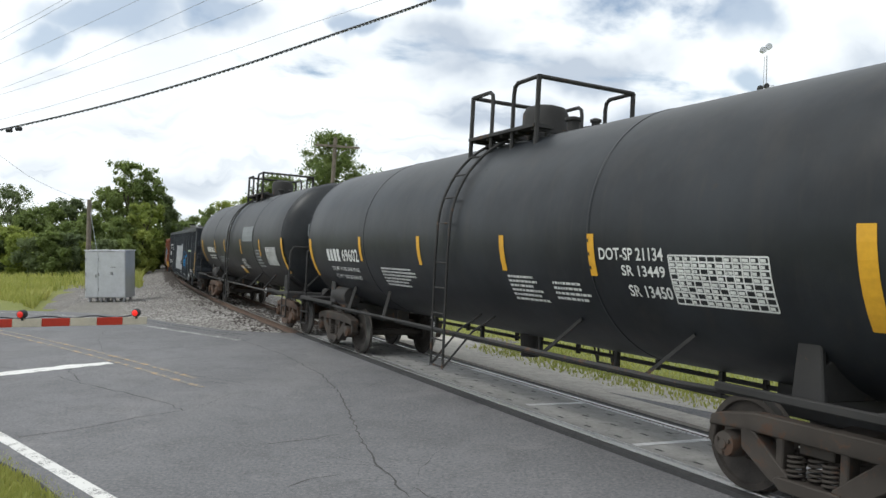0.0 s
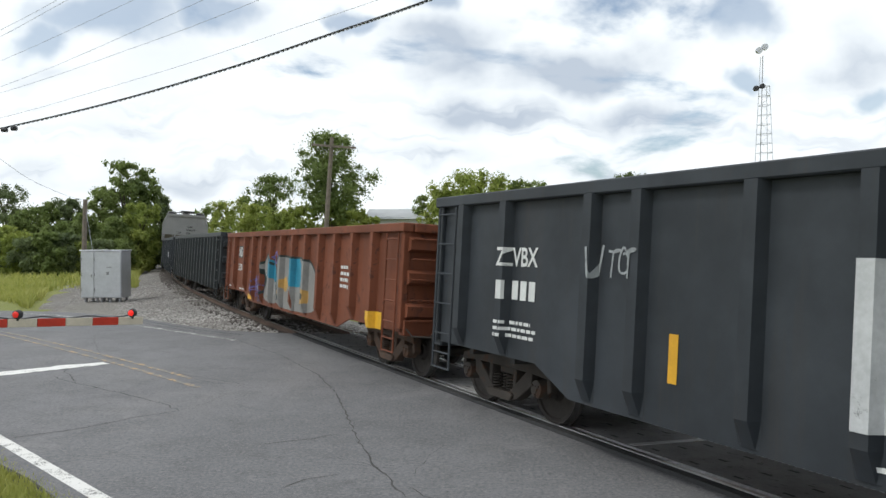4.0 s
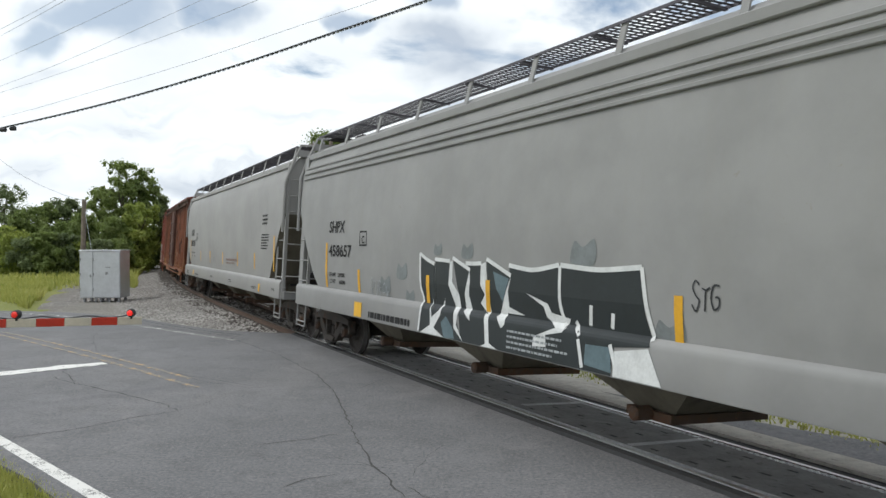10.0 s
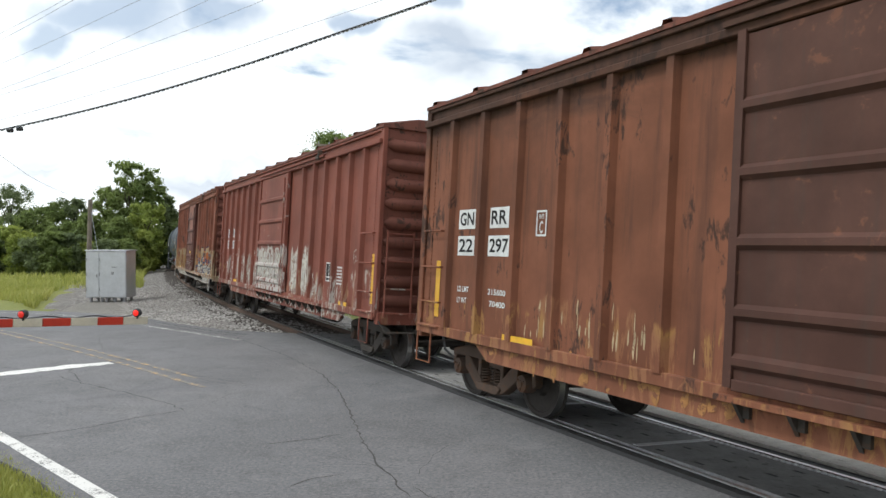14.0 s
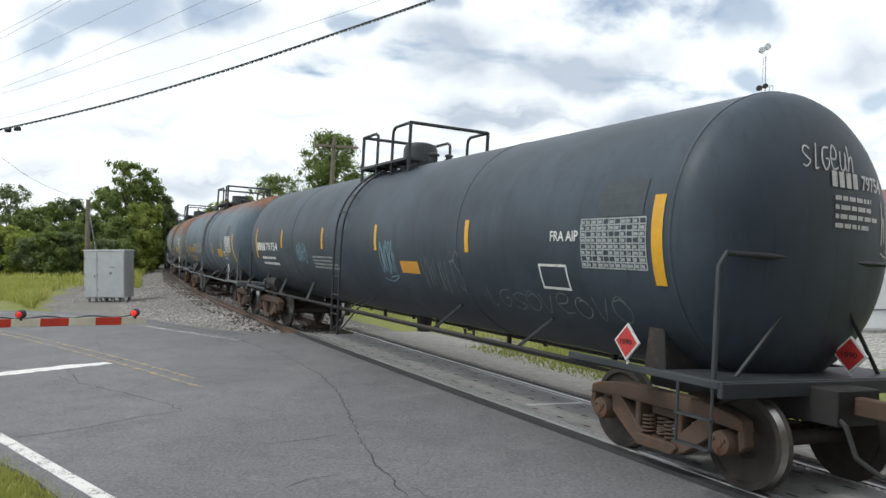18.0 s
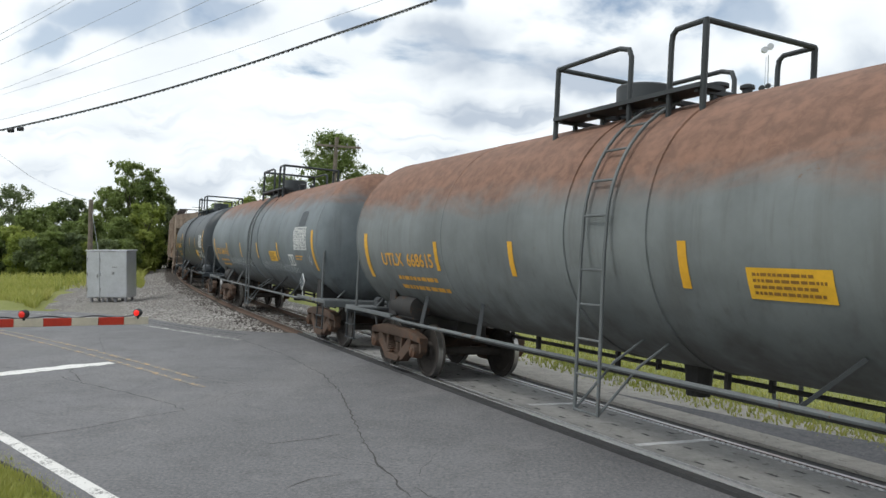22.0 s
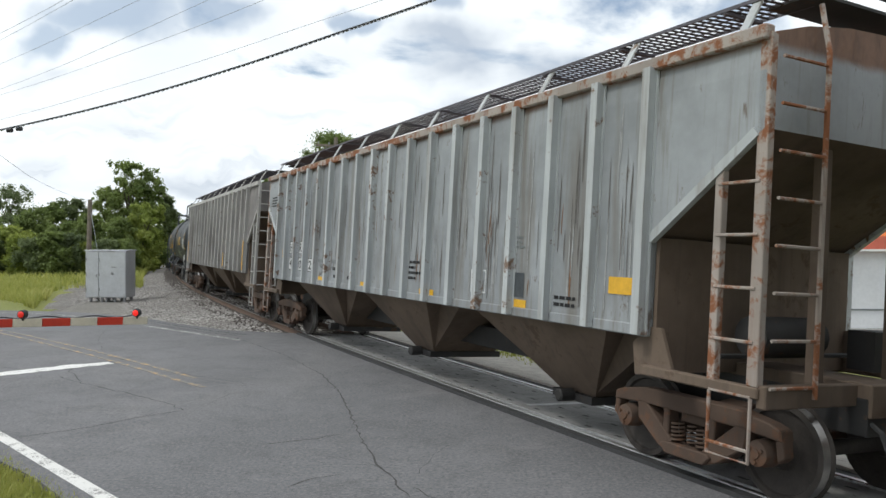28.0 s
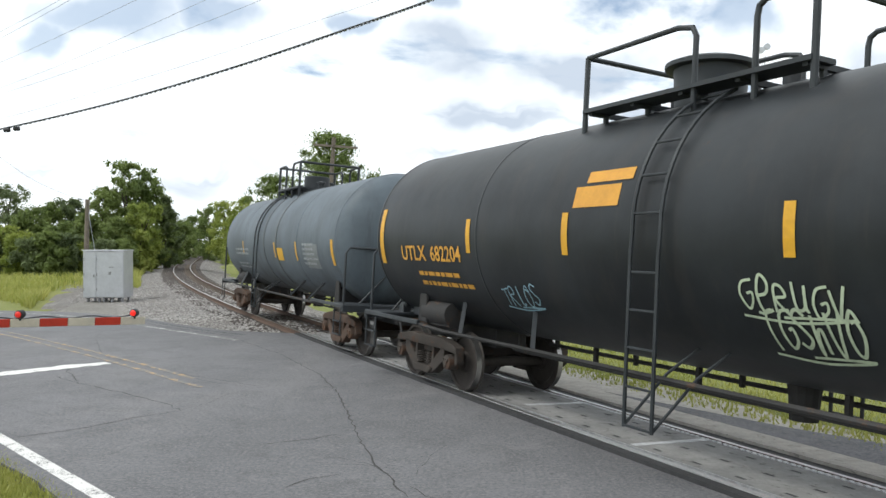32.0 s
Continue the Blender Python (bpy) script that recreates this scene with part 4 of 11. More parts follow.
def truck_meshes(iron):
    if iron.name in SHARED:
        return SHARED[iron.name]
    frame_geo = Geo()
    y0, y1 = -0.085, 0.085
    frame_geo.prism([(-1.12, 0.60), (-1.10, 0.70), (-0.98, 0.74), (-0.62, 0.80), (0.62, 0.80), (0.98, 0.74), (1.10, 0.70), (1.12, 0.60), (0.66, 0.63), (-0.66, 0.63)], y0, y1)
    for sx in (-1, 1):
        frame_geo.prism([(sx * 1.12, 0.62), (sx * 1.14, 0.46), (sx * 1.07, 0.40), (sx * 1.04, 0.60)], y0 * 0.8, y1 * 0.8)
        frame_geo.prism([(sx * 0.74, 0.66), (sx * 0.62, 0.66), (sx * 0.20, 0.32), (sx * 0.28, 0.20), (sx * 0.40, 0.24), (sx * 0.72, 0.46)], y0, y1)
        frame_geo.prism([(sx * 0.35, 0.66), (sx * 0.27, 0.66), (sx * 0.27, 0.30), (sx * 0.35, 0.36)], y0 * 0.9, y1 * 0.9)
    frame_geo.prism([(-0.34, 0.27), (-0.26, 0.19), (0.26, 0.19), (0.34, 0.27), (0.30, 0.31), (-0.30, 0.31)], y0 * 1.5, y1 * 1.5)
    side = frame_geo.mesh("sideframe", iron, bevel=0.012)
    coil = Geo()
    for cx in (-0.17, 0.0, 0.17):
        pts = [(cx + 0.068 * math.cos(a), (0.03 if cx == 0 else -0.02) + 0.068 * math.sin(a), 0.315 + 0.20 * a / (2 * math.pi * 5)) for a in np.linspace(0, 2 * math.pi * 5, 51)]
        coil.tube(pts, 0.014, 5)
    spring = coil.mesh("spring_nest", iron, soft=True)
    bol = Geo().prism([(-1.0, 0.53), (-1.0, 0.64), (-0.35, 0.74), (0.35, 0.74), (1.0, 0.64), (1.0, 0.53), (0.4, 0.46), (-0.4, 0.46)], -0.17, 0.17, axis="x")
    bol.box(0, 0, 0.40, 1.5, 0.12, 0.10)
    bol.lathe([(0.72, 0.20), (0.82, 0.20)], "z", 16)
    for sx in (-1, 1):
        bol.box(sx * 0.42, 0, 0.42, 0.10, 1.50, 0.14)
    bolster = bol.mesh("truck", iron, bevel=0.01)
    cap = Geo().lathe([(-1.13, 0.085), (-1.12, 0.115), (-1.06, 0.125), (-0.95, 0.13)], "y", 16)
    cap.lathe([(-1.145, 0.045), (-1.13, 0.05)], "y", 8)
    for k in range(3):
        a = 2 * math.pi * k / 3 + 0.5
        cap.lathe([(-1.15, 0.018), (-1.13, 0.02)], "y", 6, (0.075 * math.cos(a), 0, 0.075 * math.sin(a)))
    adapter = cap.mesh("bearing_cap", iron, soft=0.6)
    wheel = Geo()
    for s in (-1, 1):
        wheel.lathe([(s * 0.66, 0.10), (s * 0.66, 0.13), (s * 0.70, 0.15), (s * 0.715, 0.34), (s * 0.68, 0.385), (s * 0.682, 0.470), (s * 0.70, 0.483), (s * 0.718, 0.468),
                     (s * 0.728, 0.4572), (s * 0.815, 0.452), (s * 0.818, 0.395), (s * 0.79, 0.38), (s * 0.765, 0.28), (s * 0.775, 0.17), (s * 0.83, 0.14), (s * 0.83, 0.085)], "y", 32)
    wheel.lathe([(-1.02, 0.075), (-0.83, 0.085), (-0.6, 0.075), (0.6, 0.075), (0.83, 0.085), (1.02, 0.075)], "y", 12)
    for k in range(4):
        a = math.pi * k / 2
        wheel.lathe([(-0.835, 0.018), (-0.82, 0.02)], "y", 6, (0.11 * math.cos(a), 0, 0.11 * math.sin(a)))
    me = wheel.mesh("wheelset", WHEEL, soft=0.6)
    me.materials.append(TREAD)
    for f in me.polygons:
        r = math.hypot(f.center.x, f.center.z)
        if r > 0.43 and 0.72 < abs(f.center.y) < 0.816 and abs(f.normal.y) < 0.4:
            f.material_index = 1
    SHARED[iron.name] = (bolster, side, spring, adapter, me)
    return SHARED[iron.name]


def truck(car, x, q, iron):
    """A two-axle truck at x along the car; q is its place along the train."""
    bolster, side, spring, adapter, wheel = truck_meshes(iron)
    tr = link_part("truck", bolster, car, "cast-iron freight truck", pose(x, 0, 0))
    for y, turn in ((-1.0, 0), (1.0, 180)):
        link_part("sideframe", side, tr, "", pose(0, y, 0, 0, 0, turn))
        link_part("spring_nest", spring, tr, "coil springs", pose(0, y, 0, 0, 0, turn))
        for dx in (-0.889, 0.889):
            link_part("bearing_cap", adapter, tr, "", pose(dx, 0, WHEEL_R, 0, 0, turn))
    for dx in (-0.889, 0.889):
        w = link_part("wheelset", wheel, tr, "steel wheels on their axle", pose(dx, 0, WHEEL_R))
        WHEELS.append((w, dx, q - dx))


def coupler_geo(x, d):
    """A knuckle coupler that reaches from x in the direction d."""
    g = Geo().box(x + d * 0.25, 0, 0.88, 0.5, 0.13, 0.17)
    g.prism([(x + d * 0.45, -0.10), (x + d * 0.50, 0.16), (x + d * 0.68, 0.17), (x + d * 0.72, 0.06), (x + d * 0.62, 0.02), (x + d * 0.60, -0.06), (x + d * 0.72, -0.14), (x + d * 0.60, -0.19)], 0.74, 1.02, axis="z")
    return g


def ladder(put_line, posts, rungs, rail=0.018, rung=0.012):
    """Posts: lists of points; rungs: pairs of points."""
    g = Geo()
    for pts in posts:
        g.tube(pts, rail, 6)
    for a, b in rungs:
        g.tube([a, b], rung, 6)
    return g


def hoses(x, d):
    g = Geo()
    for y in (-0.25,):
        g.tube([(x, y, 0.78), (x + d * 0.10, y, 0.72), (x + d * 0.22, y, 0.45), (x + d * 0.40, y * 0.6, 0.32), (x + d * 0.55, 0, 0.38)], 0.025, 6)
    return g


def running_gear(car, mid, half, end, iron, sill_z=0.95, sill_h=0.34, sill=True):
    """Centre sill, couplers, hoses and trucks that all the cars have. end: the striker."""
    q = mid
    if sill:
        part("centre_sill", Geo().box(0, 0, sill_z - sill_h / 2 + 0.05, end * 2, 0.62, sill_h), UNDER, car, bevel=0.01)
    for d in (-1, 1):
        part("coupler", coupler_geo(d * end, d), IRON_RUST, car, "rusty knuckle coupler", bevel=0.012)
        part("air_hose", hoses(d * end, d), RUBBER, car, "black rubber air hose")
        truck(car, d * half, mid - d * half, iron)
# ---- the train: tank cars ----
def tank_car(label, q0, q1, body, iron, r=1.53, zc=2.50, shell=(0.0, 7.1), deck_x=(-1.8, 0.85), dome="round", ladder_x=0.1, trim=None, rails=UNDER, band=None, end_rail=None, rail_in=0.0, dome_x=0.0, hoops=(0.34, 0.34)):
    """A tank car with its trucks at q0 and q1 of the train's line."""
    mid, half = (q0 + q1) / 2, (q1 - q0) / 2
    car = thing("tank_car", label, "tank car", "freight train")
    trim, end_rail = trim or UNDER, end_rail or trim or UNDER
    off, c = shell
    deep = 0.55
    prof = [(off - c - deep * math.sin(a), r * math.cos(a) ** 0.8) for a in np.linspace(1.55, 0.0, 10)]
    prof += [(off + x, r) for x in np.linspace(-c, c, 12)[1:-1]]
    prof += [(off + c + deep * math.sin(a), r * math.cos(a) ** 0.8) for a in np.linspace(0.0, 1.55, 10)]
    part("tank", Geo().lathe(prof, "x", 64, (0, 0, zc)), body, car, soft=True)
    for x in (off - c, off - c * 0.5, off + c * 0.5, off + c):
        seams = Geo().lathe([(x - 0.02, r), (x - 0.016, r + 0.006), (x + 0.016, r + 0.006), (x + 0.02, r)], "x", 64, (0, 0, zc))
        part("jacket_seam", seams, body, car, soft=True)
    if band:
        for bx in (-0.55, 0.85):
            part("jacket_band", Geo().lathe([(bx - 0.05, r), (bx - 0.045, r + 0.018), (bx + 0.045, r + 0.018), (bx + 0.05, r)], "x", 64, (0, 0, zc)), band, car, "pale steel band round the tank", soft=0.6)
    top = zc + r
    # platform, railing and fittings on the crown
    px0, px1, py, pz = deck_x[0], deck_x[1], 0.85, top + 0.03
    mx = (px0 + px1) / 2
    deck = Geo()
    for y in (-py, py):
        deck.box((px0 + px1) / 2, y * 0.86, pz - 0.03, px1 - px0, 0.34, 0.05)
    for k in range(5):
        deck.beam((px0 + 0.1 + k * (px1 - px0 - 0.2) / 4, -py, pz - 0.06), (px0 + 0.1 + k * (px1 - px0 - 0.2) / 4, py, pz - 0.06), 0.06, 0.06)
        for y in (-0.6, 0.6):
            x = px0 + 0.1 + k * (px1 - px0 - 0.2) / 4
            deck.beam((x, y, pz - 0.06), (x, y, zc + math.sqrt(r * r - y * y) - 0.02), 0.05, 0.05)
    part("walkway_platform", deck, trim, car)
    rz = top + 0.69
    for x, d in ((px0, 1), (px1, -1)):
        rail = Geo()
        foot = zc + math.sqrt(r * r - py * py) - 0.05
        rail.tube([(x, -py, foot), (x, -py, rz)], 0.036, 8)
        rail.tube([(x, py, foot), (x, py, rz)], 0.036, 8)
        rail.tube([(x, -py, rz), (x, py, rz)], 0.034, 8)
        for y in (-py, py):
            reach = d * (px1 - px0) * hoops[0 if d > 0 else 1]
            rail.tube([(x, y, rz), (x + reach * 0.85, y, rz), (x + reach * 0.97, y, rz - 0.05), (x + reach, y, rz - 0.15), (x + reach, y, foot + 0.02)], 0.032, 8)
        part("guard_rail", rail, trim, car, "bent pipe guard rail", soft=0.7)
    fit = Geo()
    if dome == "round":
        fit.lathe([(top - 0.05, 0.36), (top + 0.40, 0.36), (top + 0.50, 0.31), (top + 0.54, 0.18)], "z", 24, (mx - 0.1 + dome_x, 0, 0))
    elif dome == "wide":
        fit.lathe([(top - 0.05, 0.40), (top + 0.42, 0.43), (top + 0.43, 0.53), (top + 0.48, 0.53), (top + 0.53, 0.4)], "z", 28, (mx - 0.1 + dome_x, 0, 0))
    else:
        fit.lathe([(top - 0.05, 0.37), (top + 0.41, 0.37), (top + 0.43, 0.35)], "z", 28, (mx - 0.1 + dome_x, 0, 0))
        fit.lathe([(top + 0.02, 0.42), (top + 0.07, 0.42)], "z", 28, (mx - 0.1 + dome_x, 0, 0))
    part("manway_dome", fit, trim, car, soft=0.6)
    for vx, vy, vr, vh in ((0.85, -0.15, 0.09, 0.22), (1.05, 0.1, 0.06, 0.20), (0.6, 0.35, 0.08, 0.18), (-0.9, 0.0, 0.10, 0.2), (-1.1, -0.2, 0.07, 0.24)):
        valves = Geo().lathe([(top - 0.05, vr), (top + vh * 0.7, vr), (top + vh * 0.72, vr * 1.4), (top + vh * 0.9, vr * 1.4), (top + vh, vr * 0.6)], "z", 12, (mx + vx, vy, 0))
        part("valve", valves, trim, car, soft=0.6)
    # ladders that follow the shell
    for s in (-1, 1):
        lad = Geo()
        xs = (ladder_x - 0.20, ladder_x + 0.20)

        def shell(x, a, gap=0.07):
            return (x, s * (r + gap) * math.sin(a), zc + (r + gap) * math.cos(a))
        for x in xs:
            pts = [shell(x, a) for a in np.linspace(0.42, 1.62, 12)]
            pts += [(x, s * (r + 0.08), 2.2), (x, s * (r + 0.07), 1.3), (x, s * (r + 0.06), 0.46)]
            lad.tube(pts, 0.022, 6)
            lad.tube([(x, s * (r + 0.05), 0.48), (x + 0.22, s * (r - 0.28), 1.02), (x + 0.3, s * (r - 0.62), zc - r * 0.80)], 0.016, 6)
        side = part("ladder", lad, end_rail, car, "steel side ladder", soft=0.7)
        for a in np.linspace(0.5, 1.5, 5):
            part("rung", Geo().tube([shell(xs[0], a), shell(xs[1], a)], 0.014, 6), end_rail, side)
        for z in (2.02, 1.64, 1.26, 0.87, 0.48):
            part("rung", Geo().tube([(xs[0], s * (r + 0.07), z), (xs[1], s * (r + 0.07), z)], 0.014, 6), end_rail, side)
    # underframe
    for d in (-1, 1):
        stub = Geo().box(d * (half + 0.25), 0, 0.86, 2.5, 0.60, 0.34)
        stub.prism([(-1.15, 1.30), (-1.05, 1.02), (1.05, 1.02), (1.15, 1.30), (0.85, 1.45), (0.45, 1.08), (-0.45, 1.08), (-0.85, 1.45)], d * half - 0.13, d * half + 0.13, axis="x")
        for y in (-0.95, 0.95):
            stub.prism([(d * (half + 0.16), 1.02), (d * (half - 0.16), 1.02), (d * (half - 0.11), zc - r * 0.62), (d * (half + 0.11), zc - r * 0.62)], y - 0.03 + (0.17 if y > 0 else -0.17), y + 0.03 + (0.17 if y > 0 else -0.17))
        part("end_frame", stub, UNDER, car, bevel=0.012)
        xr = off + d * (c + 0.50)
        plat = Geo().box(xr - d * 0.22, 0, 1.06, 0.75, 2.9, 0.05)
        for y in (-1.42, 1.42):
            plat.box(xr - d * 1.0, y, 1.04, 2.25, 0.07, 0.07)
        plat.box(xr + d * 0.14, 0, 1.0, 0.06, 2.9, 0.14)
        part("end_platform", plat, end_rail, car, bevel=0.008)
        hz = 2.24
        for y in (-1.38,):
            hr = Geo()
            x0 = xr - d * rail_in
            hr.tube([(x0, -1.38, 1.06), (x0, -1.38, hz - 0.12), (x0, -1.30, hz), (x0, 1.30, hz), (x0, 1.38, hz - 0.12), (x0, 1.38, 1.06)], 0.027, 8)
            hr.tube([(x0, 0.05, hz), (x0 - d * 0.1, -1.0, 1.08)], 0.022, 6)
            hr.tube([(x0, 0.05, hz), (x0 - d * 0.1, 1.1, 1.08)], 0.022, 6)
            part("end_hand_rail", hr, end_rail, car, "bent pipe hand rail", soft=0.7)
        for y in (-1.44, 1.44):
            step = Geo()
            for x in (xr - d * 0.38, xr + d * 0.05):
                step.tube([(x, y, 1.02), (x, y, 0.45)], 0.016, 6)
            for z in (0.45, 0.72):
                step.box(xr - d * 0.165, y, z, 0.45, 0.07, 0.02)
            part("sill_step", step, trim, car)
    pipe = Geo()
    for y in (-1.40, 1.40):
        pipe.tube([(-half - 0.2, y, 1.03), (-half + 1.2, y, 0.98), (half - 1.2, y, 0.98), (half + 0.2, y, 1.03)], 0.028, 8)
    part("side_pipe_sill", pipe, rails, car, "long pipe along the underside")
    for k in (-0.72, -0.42, 0.42, 0.72):
        for y in (-1.38, 1.38):
            braces = Geo().beam((k * half, y, 0.98), (k * half + 0.38 * (1 if k > 0 else -1), y * 0.80, zc - r * 0.70), 0.06, 0.035)
            part("diagonal_brace", braces, trim, car)
    plumb = Geo()
    plumb.tube([(-half + 1.4, 0.5, 0.80), (half - 1.6, 0.5, 0.80)], 0.03, 6)
    plumb.tube([(-half + 1.4, -0.2, 0.72), (half - 1.6, -0.2, 0.72)], 0.025, 6)
    plumb.lathe([(0.62, 0.14), (0.9, 0.16), (1.1, 0.2)], "z", 14, (0.2, 0, 0))
    for x in np.linspace(-half + 1.6, half - 1.8, 6):
        plumb.box(float(x), -0.2, 0.85, 0.05, 0.06, 0.30).box(float(x), 0.5, 0.88, 0.05, 0.06, 0.28)
    part("outlet_piping", plumb, UNDER, car)
    tankr = Geo().lathe([(-half - 0.05, 0.05), (-half - 0.02, 0.20), (-half + 0.85, 0.20), (-half + 0.88, 0.05)], "x", 16, (0, -0.98, 1.20))
    tankr.box(-half + 0.4, -0.98, 1.03, 0.9, 0.2, 0.06)
    part("brake_reservoir", tankr, UNDER, car, "steel air cylinder on the end frame", soft=0.6)
    rig = Geo()
    for dx, dy, dz, w in ((0.9, -0.7, 1.2, 0.3), (1.2, -0.5, 1.16, 0.22), (1.35, -0.85, 1.14, 0.2)):
        rig.box(-half - dx, dy, dz, w, w * 0.8, w * 0.9)
        rig.lathe([(-half - dx - w * 0.6, w * 0.25), (-half - dx + w * 0.6, w * 0.25)], "x", 10, (0, dy, dz + w * 0.4))
    part("brake_valve", rig, trim, car, bevel=0.012)
    running_gear(car, mid, half, half + 1.45, iron, sill=False)
    TRAIN.append((car, q0, q1))
    return car, round_side(r, zc), end_face(off + c, zc, r, deep)


def reflect(car, put, spots, wide=0.115):
    for x, z0, z1 in spots:
        part("reflective_strip", patch(put, x - wide / 2, z0, x + wide / 2, z1, 7.0, slant=0.0), STRIPE, car, "yellow reflective strip")


def rim_strip(car, put, x, z0, z1):
    part("reflective_strip", patch(put, x, z0, x + 0.16, z1, 7.0), STRIPE, car, "tall yellow reflective strip")


def placard(car, x, y, z, size, face, rim, put=None, word=None):
    """A diamond hazard board on a short stem."""
    g = Geo().prism([(x - size, z), (x, z - size), (x + size, z), (x, z + size)], y - 0.012, y + 0.012)
    g.tube([(x, y + 0.02, z - size), (x, y + 0.02, 1.06)], 0.015, 6)
    part("placard_holder", g, rim, car, "diamond placard holder")
    k = size * 0.86
    part("placard", Geo().prism([(x - k, z), (x, z - k), (x + k, z), (x, z + k)], y - 0.016, y - 0.0125), face, car)
    if word:
        part("placard_number", letters(lambda a, b, lift=4: (a, y - 0.020, b), word, x - k * 0.55, z - k * 0.18, x + k * 0.55, z + k * 0.18), STENCIL_K, car)


BLACK_A = paint("tank_black_gloss", (0.013, 0.0155, 0.0195), (0.05, 0.045, 0.042), 0.12, 0.25, 0.42, 0.35, seed=4.0)
BLACK_B = paint("tank_black_scuffed", (0.014, 0.016, 0.019), (0.07, 0.075, 0.08), 0.16, 0.25, 0.45, 0.3, seed=5.0)
# low darkens these bellies: grime, with underside shade put into the colour
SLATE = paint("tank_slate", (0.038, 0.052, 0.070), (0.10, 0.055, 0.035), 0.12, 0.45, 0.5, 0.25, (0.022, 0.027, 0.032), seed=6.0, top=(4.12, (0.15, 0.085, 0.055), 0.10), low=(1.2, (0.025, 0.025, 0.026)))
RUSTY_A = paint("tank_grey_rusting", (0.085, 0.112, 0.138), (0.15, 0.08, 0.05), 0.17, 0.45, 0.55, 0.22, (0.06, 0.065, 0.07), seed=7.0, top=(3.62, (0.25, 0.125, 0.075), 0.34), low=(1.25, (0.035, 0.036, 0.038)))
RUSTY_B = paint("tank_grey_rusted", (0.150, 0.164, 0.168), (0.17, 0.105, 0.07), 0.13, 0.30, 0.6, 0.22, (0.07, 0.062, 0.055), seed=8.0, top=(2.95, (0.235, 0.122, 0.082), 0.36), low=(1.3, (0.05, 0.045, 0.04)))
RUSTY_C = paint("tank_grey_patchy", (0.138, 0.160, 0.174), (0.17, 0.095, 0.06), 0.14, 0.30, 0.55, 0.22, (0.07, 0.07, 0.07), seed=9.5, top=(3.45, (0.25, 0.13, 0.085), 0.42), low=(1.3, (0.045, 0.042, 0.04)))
BLACK_C = paint("tank_black_clean", (0.036, 0.045, 0.053), (0.05, 0.05, 0.05), 0.08, 0.2, 0.45, 0.25, seed=10.0)
BLACK_D = paint("tank_black_warm", (0.016, 0.019, 0.022), (0.11, 0.06, 0.04), 0.10, 0.25, 0.45, 0.3, seed=11.0, top=(4.02, (0.12, 0.06, 0.045), 0.06))
BLUE_GREY = paint("tank_blue_grey", (0.10, 0.122, 0.142), (0.12, 0.10, 0.09), 0.10, 0.35, 0.55, 0.22, (0.05, 0.055, 0.06), seed=12.0, low=(1.25, (0.05, 0.048, 0.046)))
TRIM_GREY = paint("grey_trim", (0.115, 0.125, 0.13), (0.15, 0.09, 0.06), 0.30, 0.3, 0.55, 0.25, seed=13.0)
DARK_TRIM = paint("dark_trim", (0.035, 0.04, 0.045), (0.09, 0.05, 0.035), 0.2, 0.2, 0.5, 0.3, seed=14.0)
FADE_GREY = plain("faded_grey_patch", (0.16, 0.175, 0.18), 0.55, 0, 0.2, 3.0, 0.05)
DARK_PATCH = plain("overpainted_dark_patch", (0.045, 0.055, 0.065), 0.6, 0, 0.25, 3.0, 0.05)
LABEL_Y = plain("yellow_label", (0.66, 0.37, 0.022), 0.5, 0, 0.15, 3.0, 0.0)
LABEL_INK = plain("brown_label_print", (0.22, 0.11, 0.02), 0.6, 0, 0.2, 5.0, 0.0)
LABEL_O = plain("orange_label", (0.58, 0.28, 0.03), 0.5, 0, 0.12, 3.0, 0.0)
LABEL_W = plain("white_label", (0.60, 0.61, 0.61), 0.55, 0, 0.15, 5.0, 0.0)
SHEEN = plain("painted_sheen", (0.055, 0.062, 0.070), 0.45, 0, 0.45, 1.6, 0.0, wear=((0.016, 0.018, 0.021), 0.42))
RED_BOARD = plain("red_placard", (0.42, 0.03, 0.03), 0.45, 0, 0.15, 5.0, 0.0)
CHALK = plain("white_chalk_marks", (0.40, 0.43, 0.44), 0.8, 0, 0.3, 9.0, 0.0)
CHALK_DIM = plain("faint_chalk_marks", (0.17, 0.19, 0.20), 0.8, 0, 0.4, 9.0, 0.0, wear=((0.05, 0.065, 0.08), 0.4))
CHALK_G = plain("pale_green_spray", (0.50, 0.58, 0.42), 0.7, 0, 0.2, 6.0, 0.0)
CHALK_B = plain("pale_blue_spray", (0.25, 0.40, 0.48), 0.7, 0, 0.2, 6.0, 0.0)


def common_marks(car, put, half, number, paint_of, big=True, x_text=-5.3, seed=0, z0=1.96, z1=2.2):
    part("car_mark", letter_blocks(put, x_text - 1.0, z0, x_text - 0.06, z1, 4) if big else letters(put, "UTLX", x_text - 1.05, z0, x_text - 0.15, z1), paint_of, car, "stencilled owner's mark")
    part("car_number", letters(put, number, x_text + 0.02, z0, x_text + (1.25 if big else 1.0), z1), paint_of, car, "stencilled car number")
    part("stencil_block", bars(put, x_text - 0.55, z0 - 0.42, x_text + 1.25, z0 - 0.12, 2, seed, fill=0.42), paint_of, car, "small stencilled lines")


